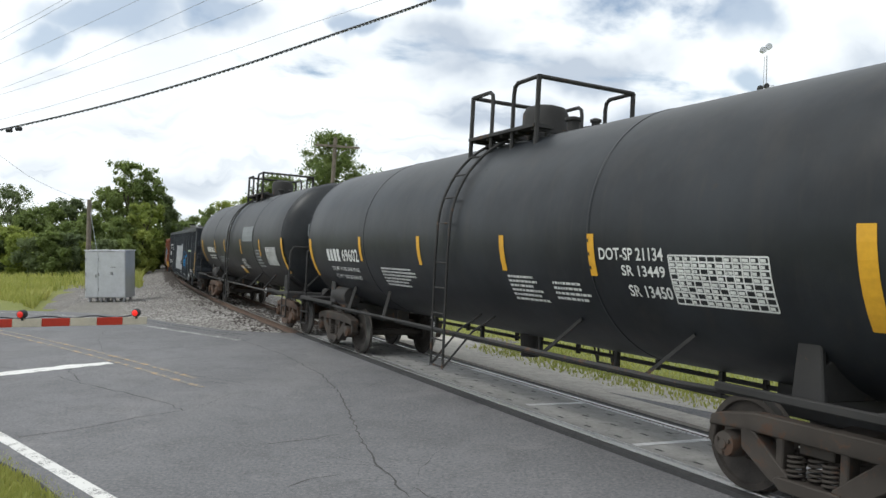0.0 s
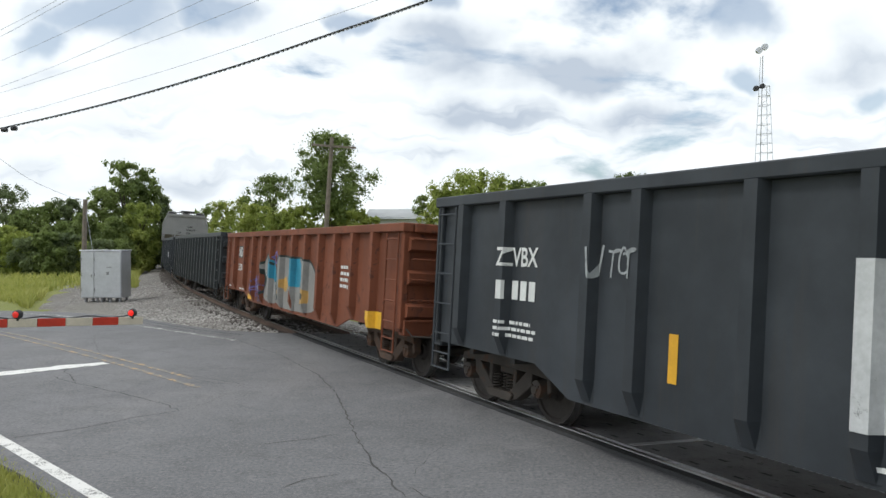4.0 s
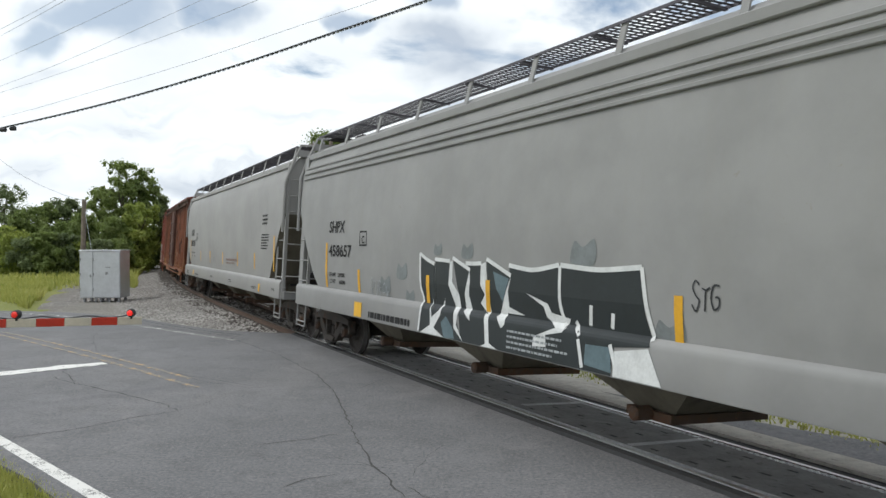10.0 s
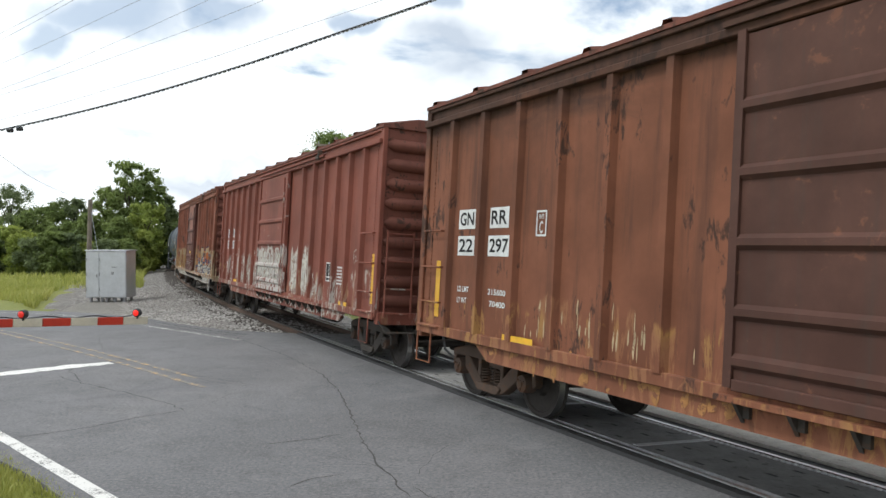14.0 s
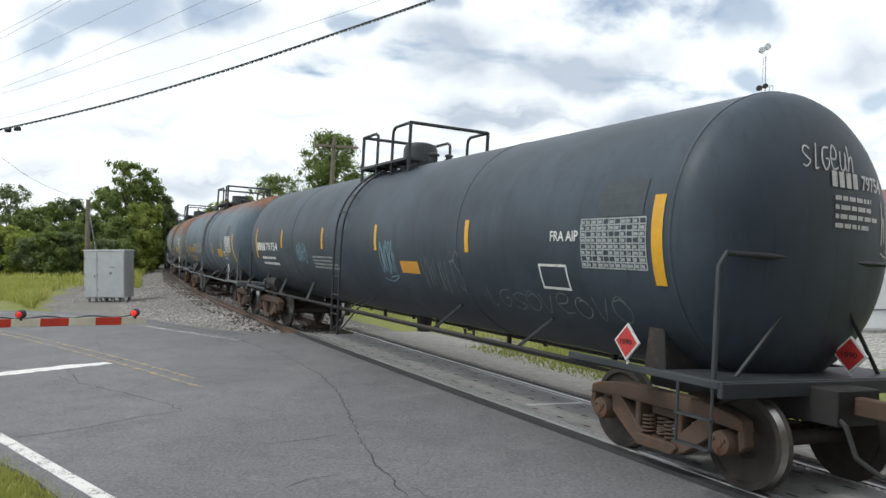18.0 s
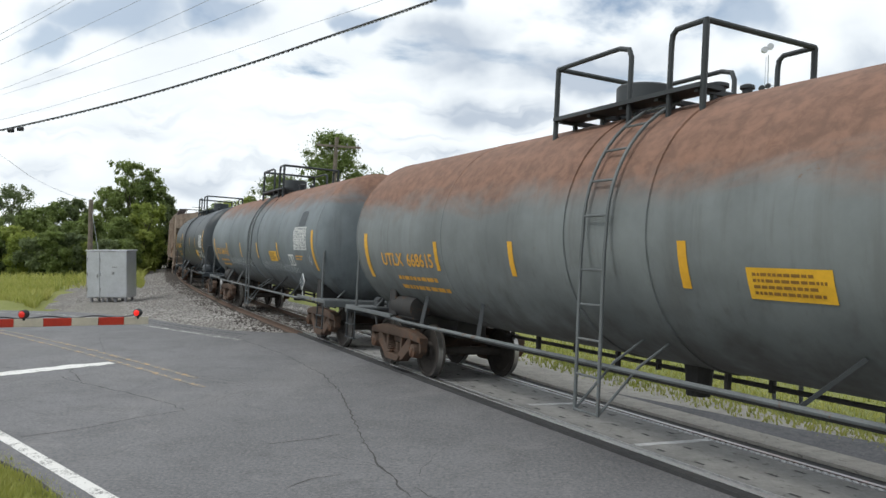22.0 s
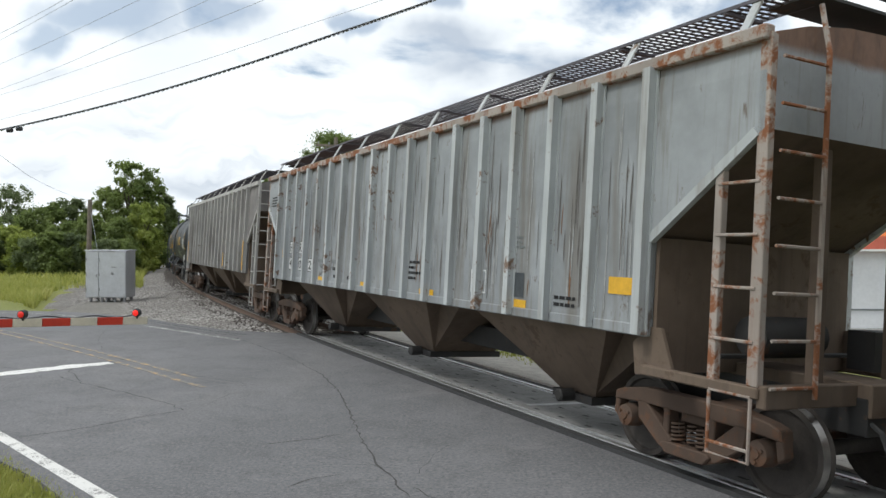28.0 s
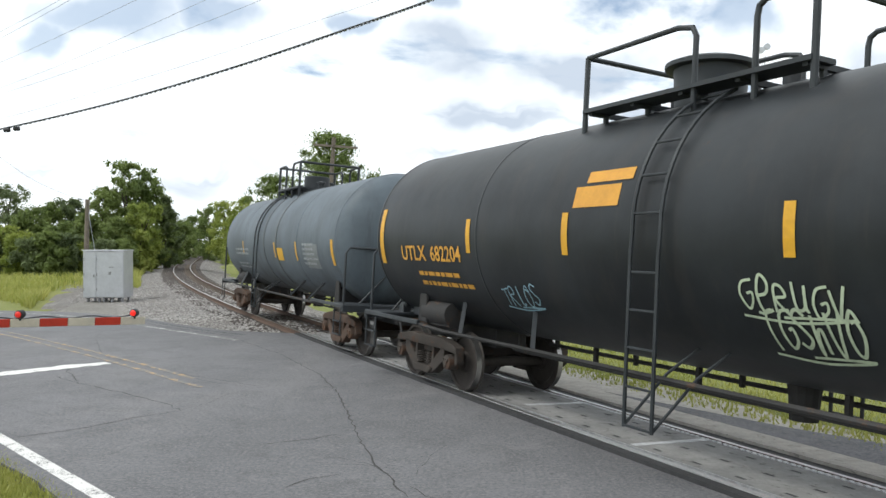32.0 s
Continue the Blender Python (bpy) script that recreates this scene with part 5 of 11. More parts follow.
def build_tanks():
    white_on = "white stencilled lettering"
    # the two black cars that lead
    car, put, face = tank_car("glossy black tank car with yellow strips and white stencils", -170.15, -157.95, BLACK_A, IRON, shell=(0.05, 6.95), deck_x=(-0.55, 1.35))
    put = slide(put, -0.15)
    reflect(car, put, [(-3.47, 1.98, 2.44), (-0.8, 1.97, 2.43), (1.82, 1.96, 2.42), (3.72, 1.96, 2.42)])
    rim_strip(car, put, 6.9, 1.66, 2.46), rim_strip(car, put, -6.72, 1.60, 2.42)
    part("car_number", letter_blocks(put, -5.53, 1.95, -4.68, 2.2, 4), STENCIL, car, "white maker's mark in block shapes")
    part("car_number", letters(put, "69602", -4.57, 1.95, -3.63, 2.2), STENCIL, car, "white car number")
    part("stencil_block", (letters(put, "LD LMT 191100 LB 86700 KG", -5.4, 1.76, -3.78, 1.84), letters(put, "LT WT 71900 LB 32600 KG", -5.35, 1.60, -3.85, 1.68)), STENCIL, car, "white stencilled weights")
    part("stencil_number", (letters(put, "DOT-SP 21134", 3.86, 2.14, 4.85, 2.27), letters(put, "SR 13449", 4.2, 1.98, 4.85, 2.09), letters(put, "SR 13450", 4.25, 1.77, 4.88, 1.89)), STENCIL, car, white_on)
    part("data_table", table_grid(put, 4.92, 1.74, 6.10, 2.20, 12, 8, 2), STENCIL, car, "white table of test dates")
    part("stencil_block", (bars(put, 1.85, 1.58, 2.65, 1.92, 6, 3), bars(put, 2.85, 1.64, 3.6, 1.88, 4, 4), bars(put, -2.6, 1.56, -1.1, 1.9, 6, 5)), STENCIL, car, "small white stencilled lines")
    car, put, face = tank_car("black tank car with pale scuffed patches and yellow strips", -153.9, -141.6, BLACK_B, IRON_RUST, shell=(-0.3, 7.2), deck_x=(-1.2, 1.1), dome_x=0.5, ladder_x=-0.5)
    reflect(car, put, [(-3.8, 1.96, 2.46), (-1.7, 1.98, 2.46), (1.33, 1.98, 2.45), (4.2, 1.96, 2.43)])
    rim_strip(car, put, 6.85, 1.55, 2.46), rim_strip(car, put, -7.05, 1.60, 2.46)
    part("car_mark", letter_blocks(put, -5.7, 1.98, -4.86, 2.18, 4), STENCIL, car, "white owner's mark in block shapes")
    part("car_number", letters(put, "88621", -4.78, 1.98, -3.92, 2.18), STENCIL, car, "white car number")
    part("stencil_block", bars(put, -5.5, 1.72, -3.85, 1.9, 2, 6, fill=0.42), STENCIL, car, "small stencilled lines")
    part("scuff_sheen_patch", patch(put, 1.65, 2.38, 3.2, 2.84, 6.0, n=2), FADE_GREY, car, "pale scuffed grey patch")
    # hazy sheen on the black shell, painted on as two pale bands
    part("scuff_sheen_patch", patch(put, -1.45, 2.75, -0.2, 3.85, 6.0, n=2, slant=0.15), SHEEN, car, "wide hazy sheen painted as a grey band")
    part("scuff_sheen_patch", patch(put, -1.25, 2.1, -0.75, 2.75, 5.5, n=2, slant=-0.2), SHEEN, car, "wide hazy sheen painted as a grey band")
    part("data_table", table_grid(put, 4.95, 1.74, 6.15, 2.2, 9, 8, 7), STENCIL, car, "white table of test dates")
    label = part("warning_label", patch(put, 0.18, 1.36, 0.72, 1.6, 7.0), LABEL_Y, car, "yellow label with small print")
    part("label_print", patch(put, 0.22, 1.5, 0.68, 1.58, 9.0), LABEL_W, label)
    part("stencil_block", bars(put, 0.96, 1.53, 1.86, 1.84, 6, 8), STENCIL, car, "white stencilled lines")
    part("stencil_block", bars(put, 3.55, 1.62, 4.3, 2.15, 6, 9), STENCIL_DIM, car, "small white stencilled lines")
    part("stencil_block", bars(put, -3.26, 1.64, -1.32, 1.86, 4, 10), STENCIL_DIM, car, "small white stencilled lines")
    part("end_patch", patch(face, -0.95, 2.55, -0.35, 2.85, 8.0, n=4), FADE_GREY, car, "pale grey repaint patch")
    part("end_number", (letter_blocks(face, 0.22, 2.82, 0.62, 2.98, 4, 12.0), letters(face, "88621", 0.68, 2.82, 1.12, 2.98, 12.0), bars(face, 0.32, 2.55, 1.0, 2.76, 2, 3, 12.0)), STENCIL, car, "stencilled number on the tank head")
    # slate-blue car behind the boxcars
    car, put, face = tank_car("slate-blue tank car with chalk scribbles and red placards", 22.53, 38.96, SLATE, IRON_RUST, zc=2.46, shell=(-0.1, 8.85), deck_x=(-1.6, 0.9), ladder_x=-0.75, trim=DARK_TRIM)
    reflect(car, put, [(-8.3, 1.9, 2.75), (-5.5, 2.2, 2.66), (-2.1, 2.2, 2.66), (1.1, 2.19, 2.66), (4.64, 2.19, 2.65)])
    rim_strip(car, put, 8.5, 1.9, 2.80)
    common_marks(car, put, 8.2, "79754", STENCIL, x_text=-7.2, seed=11, z0=2.12, z1=2.34)
    part("data_table", table_grid(put, 7.35, 2.05, 8.42, 2.58, 11, 8, 12), STENCIL_DIM, car, "faded white table of test dates")
    part("repaint_patch", patch(put, 7.62, 2.6, 8.36, 2.98, 7.0, n=3), DARK_PATCH, car, "dark square repaint patch")
    part("repaint_patch", patch(put, 2.15, 1.82, 2.88, 2.02, 7.0), LABEL_O, car, "worn ochre label")
    part("stencil_word", letters(put, "FRA AIP", 6.75, 2.34, 7.3, 2.46), STENCIL, car, white_on)
    part("plate_mark", merge(*(patch(put, a, b, c, d, 8.0) for a, b, c, d in ((6.45, 1.78, 6.48, 2.06), (7.0, 1.78, 7.03, 2.06), (6.45, 2.04, 7.03, 2.07), (6.45, 1.77, 7.03, 1.8)))), STENCIL, car, "white outlined square")
    part("chalk_tag", scrawl(put, 2.95, 1.55, 4.4, 2.15, 6, 0.024, 13), CHALK_DIM, car, "white chalk scribble")
    part("chalk_tag", scrawl(put, 1.25, 1.75, 1.95, 2.38, 5, 0.028, 14), CHALK_B, car, "pale blue chalk scribble")
    part("chalk_tag", scrawl(put, -4.15, 1.85, -3.35, 2.4, 5, 0.028, 15), CHALK_B, car, "pale blue chalk scribble")
    part("chalk_tag", scrawl(put, 4.8, 1.45, 8.0, 1.75, 9, 0.022, 16), CHALK_DIM, car, "white chalk scribble")
    part("stencil_block", (bars(put, -2.9, 1.75, -1.2, 2.05, 4, 17)), STENCIL_DIM, car, "small stencilled lines")
    part("end_number", (letter_blocks(face, 0.05, 2.98, 0.5, 3.14, 4, 12.0), letters(face, "79754", 0.56, 2.98, 0.98, 3.14, 12.0), bars(face, 0.1, 2.55, 0.95, 2.92, 4, 3, 12.0)), STENCIL, car, "stencilled number on the tank head")
    part("chalk_tag", scrawl(face, -0.35, 3.12, 0.45, 3.42, 6, 0.028, 18), STENCIL, car, "white painted tag on the tank head")
    part("chalk_tag", scrawl(face, 0.95, 2.4, 1.3, 2.9, 3, 0.03, 19), STENCIL, car, "white painted tag on the tank head")
    for y, x in ((-1.46, 8.14), (0.5, 9.25)):
        placard(car, x, y, 1.30, 0.19, RED_BOARD, LABEL_W, None, "1090")
    # grey cars gone rusty
    spec = ((43.0, 55.95, RUSTY_A, "666599", "blue-grey tank car with rust along its crown", 20, (-3.7, -1.5, 1.85, 4.22), 3.21, 5.05, 2.02, 4.5),
            (60.26, 72.8, RUSTY_B, "668615", "grey tank car with a rust-brown upper half", 30, (-3.9, -1.7, 1.38, 3.65), 2.12, 4.95, 2.06, 4.35),
            (77.3, 89.7, RUSTY_C, "666596", "grey tank car with patchy rust and white scribbles", 40, (-4.3, -1.83, 0.7, 3.25), 2.22, 5.04, 2.17, 4.34))
    for q0, q1, mat, number, say, seed, strips, lx, tx, tz, sx in spec:
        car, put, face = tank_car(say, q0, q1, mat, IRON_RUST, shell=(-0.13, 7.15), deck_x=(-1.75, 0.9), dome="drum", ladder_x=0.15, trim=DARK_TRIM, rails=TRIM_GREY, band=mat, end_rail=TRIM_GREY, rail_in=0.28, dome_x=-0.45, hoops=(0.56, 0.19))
        reflect(car, put, [(x, 1.89, 2.34) for x in strips])
        rim_strip(car, put, 6.6, 1.7, 2.62), rim_strip(car, put, -6.9, 1.7, 2.5)
        common_marks(car, put, 6.2, number, STENCIL_Y, False, strips[0] - 1.16, seed, 1.93, 2.15)
        part("warning_label", patch(put, lx, 1.84, lx + 0.84, 2.11, 7.0), LABEL_Y, car, "yellow label with small print")
        part("label_print", bars(put, lx + 0.06, 1.87, lx + 0.78, 2.08, 4, seed, 9.0), LABEL_INK, car)
        part("data_table", merge(table_grid(put, tx, tz, tx + 1.14, tz + 0.53, 11, 8, seed)), STENCIL, car, "white table of test dates")
        part("repaint_patch", blob(put, [(tx + 0.38, tz + 0.58), (tx + 0.40, tz + 0.80), (tx + 0.48, tz + 0.92), (tx + 0.85, tz + 0.92), (tx + 0.95, tz + 0.84), (tx + 0.97, tz + 0.62), (tx + 0.92, tz + 0.57), (tx + 0.5, tz + 0.56)], 7.0), DARK_PATCH, car, "dark repaint patch")
        part("plate_mark", merge(*(patch(put, a, b, c, d, 8.0) for a, b, c, d in ((sx, 1.76, sx + 0.05, 2.04), (sx + 0.43, 1.76, sx + 0.48, 2.04), (sx, 2.0, sx + 0.48, 2.04), (sx, 1.76, sx + 0.48, 1.8), (sx + 0.2, 1.82, sx + 0.3, 2.0)))), STENCIL, car, "white outlined square")
        part("stencil_block", bars(put, 5.05, 1.90, 5.8, 2.04, 2, seed + 2), STENCIL_Y, car, "small yellow stencilled lines")
        part("end_number", (letters(face, "UTLX", -0.05, 2.88, 0.42, 3.04, 12.0), letters(face, number, 0.47, 2.88, 1.0, 3.04, 12.0), bars(face, 0.15, 2.5, 0.8, 2.82, 4, seed, 12.0)), STENCIL_Y, car, "yellow number on the tank head")
        placard(car, 5.85, -1.46, 1.40, 0.20, DARK_PATCH, LABEL_W)
        placard(car, 7.0, 0.95, 1.40, 0.20, DARK_PATCH, LABEL_W)
        if number == "666599":
            part("chalk_tag", scrawl(put, -3.6, 1.9, -1.75, 2.35, 6, 0.045, 21), LABEL_W, car, "white sprayed tag")
            part("chalk_tag", scrawl(put, 2.2, 1.35, 5.3, 1.95, 8, 0.02, 22), CHALK, car, "thin white chalk scribble")
        if number == "666596":
            part("chalk_tag", scrawl(put, 0.9, 1.58, 4.9, 1.80, 30, 0.032, 41), CHALK, car, "row of white chalk scribbles")
            part("chalk_tag", scrawl(put, -4.2, 1.62, -0.4, 1.84, 30, 0.032, 42), CHALK, car, "row of white chalk scribbles")
            part("chalk_tag", scrawl(put, 6.2, 1.8, 6.45, 2.1, 3, 0.02, 43), CHALK, car, "small chalk scribble")
    # two black cars with yellow numbers, and the blue-grey car that ends the train
    car, put, face = tank_car("clean black tank car with yellow number and white table", 94.1, 107.05, BLACK_C, IRON_RUST, shell=(-0.45, 7.1), deck_x=(-2.2, 1.4), dome="drum", dome_x=0.55, ladder_x=-0.95, trim=BLACK_C)
    reflect(car, put, [(-4.25, 2.16, 2.66), (-2.15, 2.16, 2.62), (0.9, 2.16, 2.64), (3.45, 2.14, 2.62)])
    rim_strip(car, put, 6.5, 1.94, 2.86), rim_strip(car, put, -7.55, 1.96, 2.87)
    common_marks(car, put, 6.4, "667518", STENCIL_Y, False, -5.38, 50, 2.08, 2.32)
    part("air_reservoir", Geo().lathe([(5.5, 0.06), (5.56, 0.17), (5.66, 0.215), (6.62, 0.215), (6.72, 0.17), (6.78, 0.06)], "x", 20, (0, -1.15, 1.22)), BLACK_C, car, "black air tank beside the end sill", soft=0.6)
    for x in (5.85, 6.42):
        part("reservoir_strap", Geo().lathe([(x, 0.222), (x + 0.06, 0.222)], "x", 20, (0, -1.15, 1.22)).box(x + 0.03, -0.95, 1.02, 0.06, 0.3, 0.06), IRON, car, "dark strap round the air tank")
    part("warning_label", patch(put, 3.4, 1.74, 4.2, 2.02, 7.0), LABEL_Y, car, "yellow label with small print")
    part("plate_mark", merge(*(patch(put, a, b, c, d, 8.0) for a, b, c, d in ((4.3, 1.73, 4.35, 2.0), (4.77, 1.73, 4.82, 2.0), (4.3, 1.96, 4.82, 2.0), (4.3, 1.73, 4.82, 1.77), (4.54, 1.75, 4.58, 1.98)))), STENCIL, car, "white outlined square")
    part("data_table", table_grid(put, 5.07, 2.14, 6.15, 2.68, 12, 10, 51), STENCIL, car, "white table of test dates")
    part("chalk_tag", scrawl(put, 5.17, 1.65, 6.1, 2.05, 7, 0.045, 52), LABEL_W, car, "white sprayed tag")
    part("chalk_tag", scrawl(put, -0.5, 1.9, -0.1, 2.35, 3, 0.03, 54), CHALK, car, "small chalk tag")
    part("stencil_block", (bars(put, -3.65, 2.56, -3.1, 2.86, 5, 53), bars(put, 3.5, 1.58, 4.3, 1.7, 2, 55)), STENCIL_Y, car, "small yellow stencilled lines")
    part("end_number", (letters(face, "UTLX", -0.05, 2.88, 0.42, 3.04, 12.0), letters(face, "667518", 0.47, 2.88, 1.0, 3.04, 12.0), bars(face, 0.15, 2.5, 0.8, 2.82, 4, 5, 12.0)), STENCIL_Y, car, "yellow number on the tank head")
    placard(car, 6.5, -1.46, 1.5, 0.2, DARK_PATCH, DARK_TRIM)
    car, put, face = tank_car("black tank car with rusty crown and pale green tag", 166.9, 179.5, BLACK_D, IRON, shell=(-0.45, 7.05), deck_x=(-2.5, 0.8), dome="wide", dome_x=-0.3, ladder_x=-0.45, trim=DARK_TRIM, hoops=(0.56, 0.2))
    reflect(car, put, [(-4.2, 2.18, 2.66), (-1.9, 2.18, 2.67), (1.15, 2.2, 2.66), (3.35, 2.2, 2.66)])
    rim_strip(car, put, 6.5, 1.94, 2.90), rim_strip(car, put, -7.4, 1.97, 2.92)
    common_marks(car, put, 6.3, "682204", STENCIL_Y, False, -5.45, 60, 2.04, 2.28)
    part("warning_label", patch(put, 2.35, 2.26, 3.05, 2.68, 7.0), LABEL_Y, car, "yellow label with small print")
    part("warning_label", (patch(put, -1.78, 2.72, -1.0, 2.96, 7.0, n=3), patch(put, -1.62, 3.0, -0.85, 3.13, 7.0, n=3)), LABEL_O, car, "orange label with small print")
    part("data_table", table_grid(put, 5.1, 2.04, 6.25, 2.52, 9, 6, 61), STENCIL, car, "white table of test dates")
    part("graffiti_tag", scrawl(put, 0.55, 1.72, 1.6, 2.06, 6, 0.045, 62), CHALK_G, car, "pale green sprayed tag")
    part("graffiti_tag", scrawl(put, 0.7, 1.40, 1.65, 1.78, 6, 0.045, 63), CHALK_G, car, "pale green sprayed tag")
    part("graffiti_tag", scrawl(put, -3.6, 1.5, -2.7, 1.78, 5, 0.035, 64), CHALK_B, car, "pale blue sprayed tag")
    part("chalk_tag", scrawl(put, 2.6, 1.5, 4.9, 1.95, 8, 0.014, 65), CHALK, car, "thin grey scribble")
    part("stencil_word", scrawl(put, 5.65, 2.72, 6.05, 2.98, 4, 0.02, 66), STENCIL, car, "white hand-painted words")
    part("end_number", (letters(face, "UTLX", -0.05, 2.88, 0.42, 3.04, 12.0), letters(face, "682204", 0.47, 2.88, 1.0, 3.04, 12.0), bars(face, 0.15, 2.4, 0.8, 2.82, 5, 6, 12.0)), STENCIL_Y, car, "yellow number on the tank head")
    placard(car, 6.55, -1.46, 1.52, 0.2, LABEL_W, LABEL_W, None, "2312")
    placard(car, 7.0, 0.95, 1.42, 0.2, LABEL_W, LABEL_W, None, "2312")
    car, put, face = tank_car("dusty blue-grey tank car at the train's end", 183.9, 194.4, BLUE_GREY, IRON_RUST, r=1.48, zc=2.45, shell=(-0.1, 6.0), deck_x=(-1.6, 0.6), dome="drum", ladder_x=-1.2, trim=DARK_TRIM, band=TRIM_GREY)
    reflect(car, put, [(-3.4, 2.0, 2.4), (0.65, 1.95, 2.35), (2.8, 1.9, 2.36)])
    rim_strip(car, put, 5.6, 1.85, 2.4)
    part("warning_label", patch(put, 0.9, 1.88, 1.5, 2.2, 7.0), LABEL_Y, car, "yellow label")
    part("stencil_block", (bars(put, -4.6, 1.95, -2.6, 2.2, 2, 70), bars(put, 3.4, 1.8, 4.6, 2.35, 5, 71), bars(put, -4.6, 1.55, -2.6, 1.75, 2, 72)), STENCIL_DIM, car, "faded stencilled lines")
    part("repaint_patch", patch(put, 3.6, 1.75, 4.6, 2.3, 6.0), FADE_GREY, car, "pale grey patch")
    part("end_marker", Geo().tube([(-7.25, -0.35, 0.95), (-7.25, -0.35, 2.5)], 0.03, 6).box(-7.25, -0.35, 2.55, 0.14, 0.16, 0.22), DARK_TRIM, car, "end-of-train marker on a post")


build_tanks()
# ---- the train: gondolas ----
def gondola(label, q0, q1, x0, x1, top, body, ribs, rib_low, iron, panel_low=0.85, belly=None, half_w=1.52, group="freight train"):
    """An open gondola from x0 to x1 of its own length."""
    mid, half = (q0 + q1) / 2, (q1 - q0) / 2
    car = thing("gondola", label, "gondola car", group)
    rib_mesh = None
    for s in (-1, 1):
        y = s * half_w
        if belly:
            low = [(x1 - 2.6, panel_low), (x1 - 3.3, belly), (x0 + 3.3, belly), (x0 + 2.6, panel_low)]
        else:
            low = []
        outline = [(x0, panel_low), (x0, top - 0.06), (x1, top - 0.06), (x1, panel_low)] + low
        part("side_panel", Geo().prism(outline, y - s * 0.03, y), body, car)
        part("top_rail", Geo().box((x0 + x1) / 2, y - s * 0.0, top - 0.06, x1 - x0 + 0.1, 0.20, 0.15), body, car, "heavy top rail", bevel=0.015)
        if not belly:
            rivets = Geo()
            for x in np.arange(x0 + 0.2, x1 - 0.1, 0.16):
                rivets.box(float(x), y + s * 0.004, panel_low + 0.07, 0.022, 0.012, 0.022)
            tagged(part("rivet_row", rivets, body, car), kind="stuff")
        for x in ribs:
            low_z = rib_low
            if belly:
                low_z = belly + 0.04 if x0 + 3.2 < x < x1 - 3.2 else panel_low + 0.02
            if rib_mesh is None or belly:
                zt, zb, d = top - 0.13, low_z, 0.13
                # pressed stake: a hat section that tapers in at its foot
                g, hat = Geo(), ((-0.105, 0.0), (-0.07, 1.0), (0.07, 1.0), (0.105, 0.0))
                for z, deep in ((zb, 0.12 if belly else 1.0), (zb + 0.24, 1.0), (zt, 1.0)):
                    g.v += [(hx, -d * hd * deep, z) for hx, hd in hat]
                for i in (0, 4):
                    g.f += [(i + j, i + j + 1, i + j + 5, i + j + 4) for j in range(3)]
                g.f += [(0, 3, 2, 1), (8, 9, 10, 11)]
                rib_mesh = g.mesh("side_stake", body)
            link_part("side_stake", rib_mesh, car, "", pose(x, y, 0, 0, 0, 0 if s < 0 else 180))
    for x, d in ((x0, -1), (x1, 1)):
        part("end_panel", Geo().box(x - d * 0.02, 0, (top + 0.95) / 2, 0.04, half_w * 2 - 0.02, top - 0.95), body, car)
        part("end_top_rail", Geo().box(x + d * 0.02, 0, top - 0.06, 0.16, half_w * 2 - 0.22, 0.15), body, car, bevel=0.015)
        for z in (1.2, 1.75, 2.3):
            if z < top - 0.3:
                part("end_rib", Geo().prism([(x, z - 0.13), (x + d * 0.13, z - 0.08), (x + d * 0.13, z + 0.08), (x, z + 0.13)], -half_w + 0.02, half_w - 0.02), body, car)
        for y in (-half_w, half_w):
            part("corner_post", Geo().box(x - d * 0.06, y, (top + 0.9) / 2 - 0.05, 0.16, 0.12, top - 1.0), body, car, bevel=0.012)
        part("end_sill", Geo().box(x - d * 0.05, 0, 0.92, 0.22, half_w * 2, 0.26), body, car, bevel=0.015)
        for s in (-1, 1):
            y = s * (half_w + 0.10)
            post = Geo()
            for lx in (x - d * 0.12, x - d * 0.62):
                post.tube([(lx, y, 0.50), (lx, y, top - 0.15)], 0.017, 6)
            lad = part("side_ladder", post, body, car, "corner ladder")
            for z in [0.50, 0.72] + [1.0 + k * (top - 1.25) / 4 for k in range(5)]:
                part("rung", Geo().tube([(x - d * 0.12, y, z), (x - d * 0.62, y, z)], 0.014, 6), body, lad)
            post = Geo().tube([(x + d * 0.16, s * (half_w - 0.55), 0.95), (x + d * 0.16, s * (half_w - 0.55), top - 0.1)], 0.016, 6)
            lad = part("end_ladder", post, body, car, "end ladder")
            for k in range(5):
                z = 1.05 + k * (top - 1.3) / 4
                part("rung", Geo().tube([(x + d * 0.16, s * (half_w - 0.05), z), (x + d * 0.16, s * (half_w - 0.55), z)], 0.014, 6), body, lad)
        part("cut_lever", Geo().tube([(x + d * 0.16, -half_w, 0.92), (x + d * 0.2, -half_w + 0.1, 0.80), (x + d * 0.42, -0.6, 0.78), (x + d * 0.5, -0.15, 0.86)], 0.014, 6), IRON, car)
    part("floor", Geo().box((x0 + x1) / 2, 0, 1.0, x1 - x0 - 0.1, half_w * 2 - 0.08, 0.06), UNDER, car)
    cross = Geo()
    for x in np.arange(x0 + 1.0, x1 - 0.6, 1.04):
        cross.box(float(x), 0, 0.88, 0.10, half_w * 2 - 0.1, 0.2)
    part("cross_bearer", cross, UNDER, car)
    part("brake_cylinder", Geo().lathe([(-0.9, 0.1), (-0.85, 0.18), (-0.2, 0.18), (-0.15, 0.1)], "x", 14, (0, -0.8, 0.72)), UNDER, car, soft=0.6)
    running_gear(car, mid, half, max(x1, -x0) + 0.12, iron)
    TRAIN.append((car, q0, q1))
    return car, flat_side(half_w)


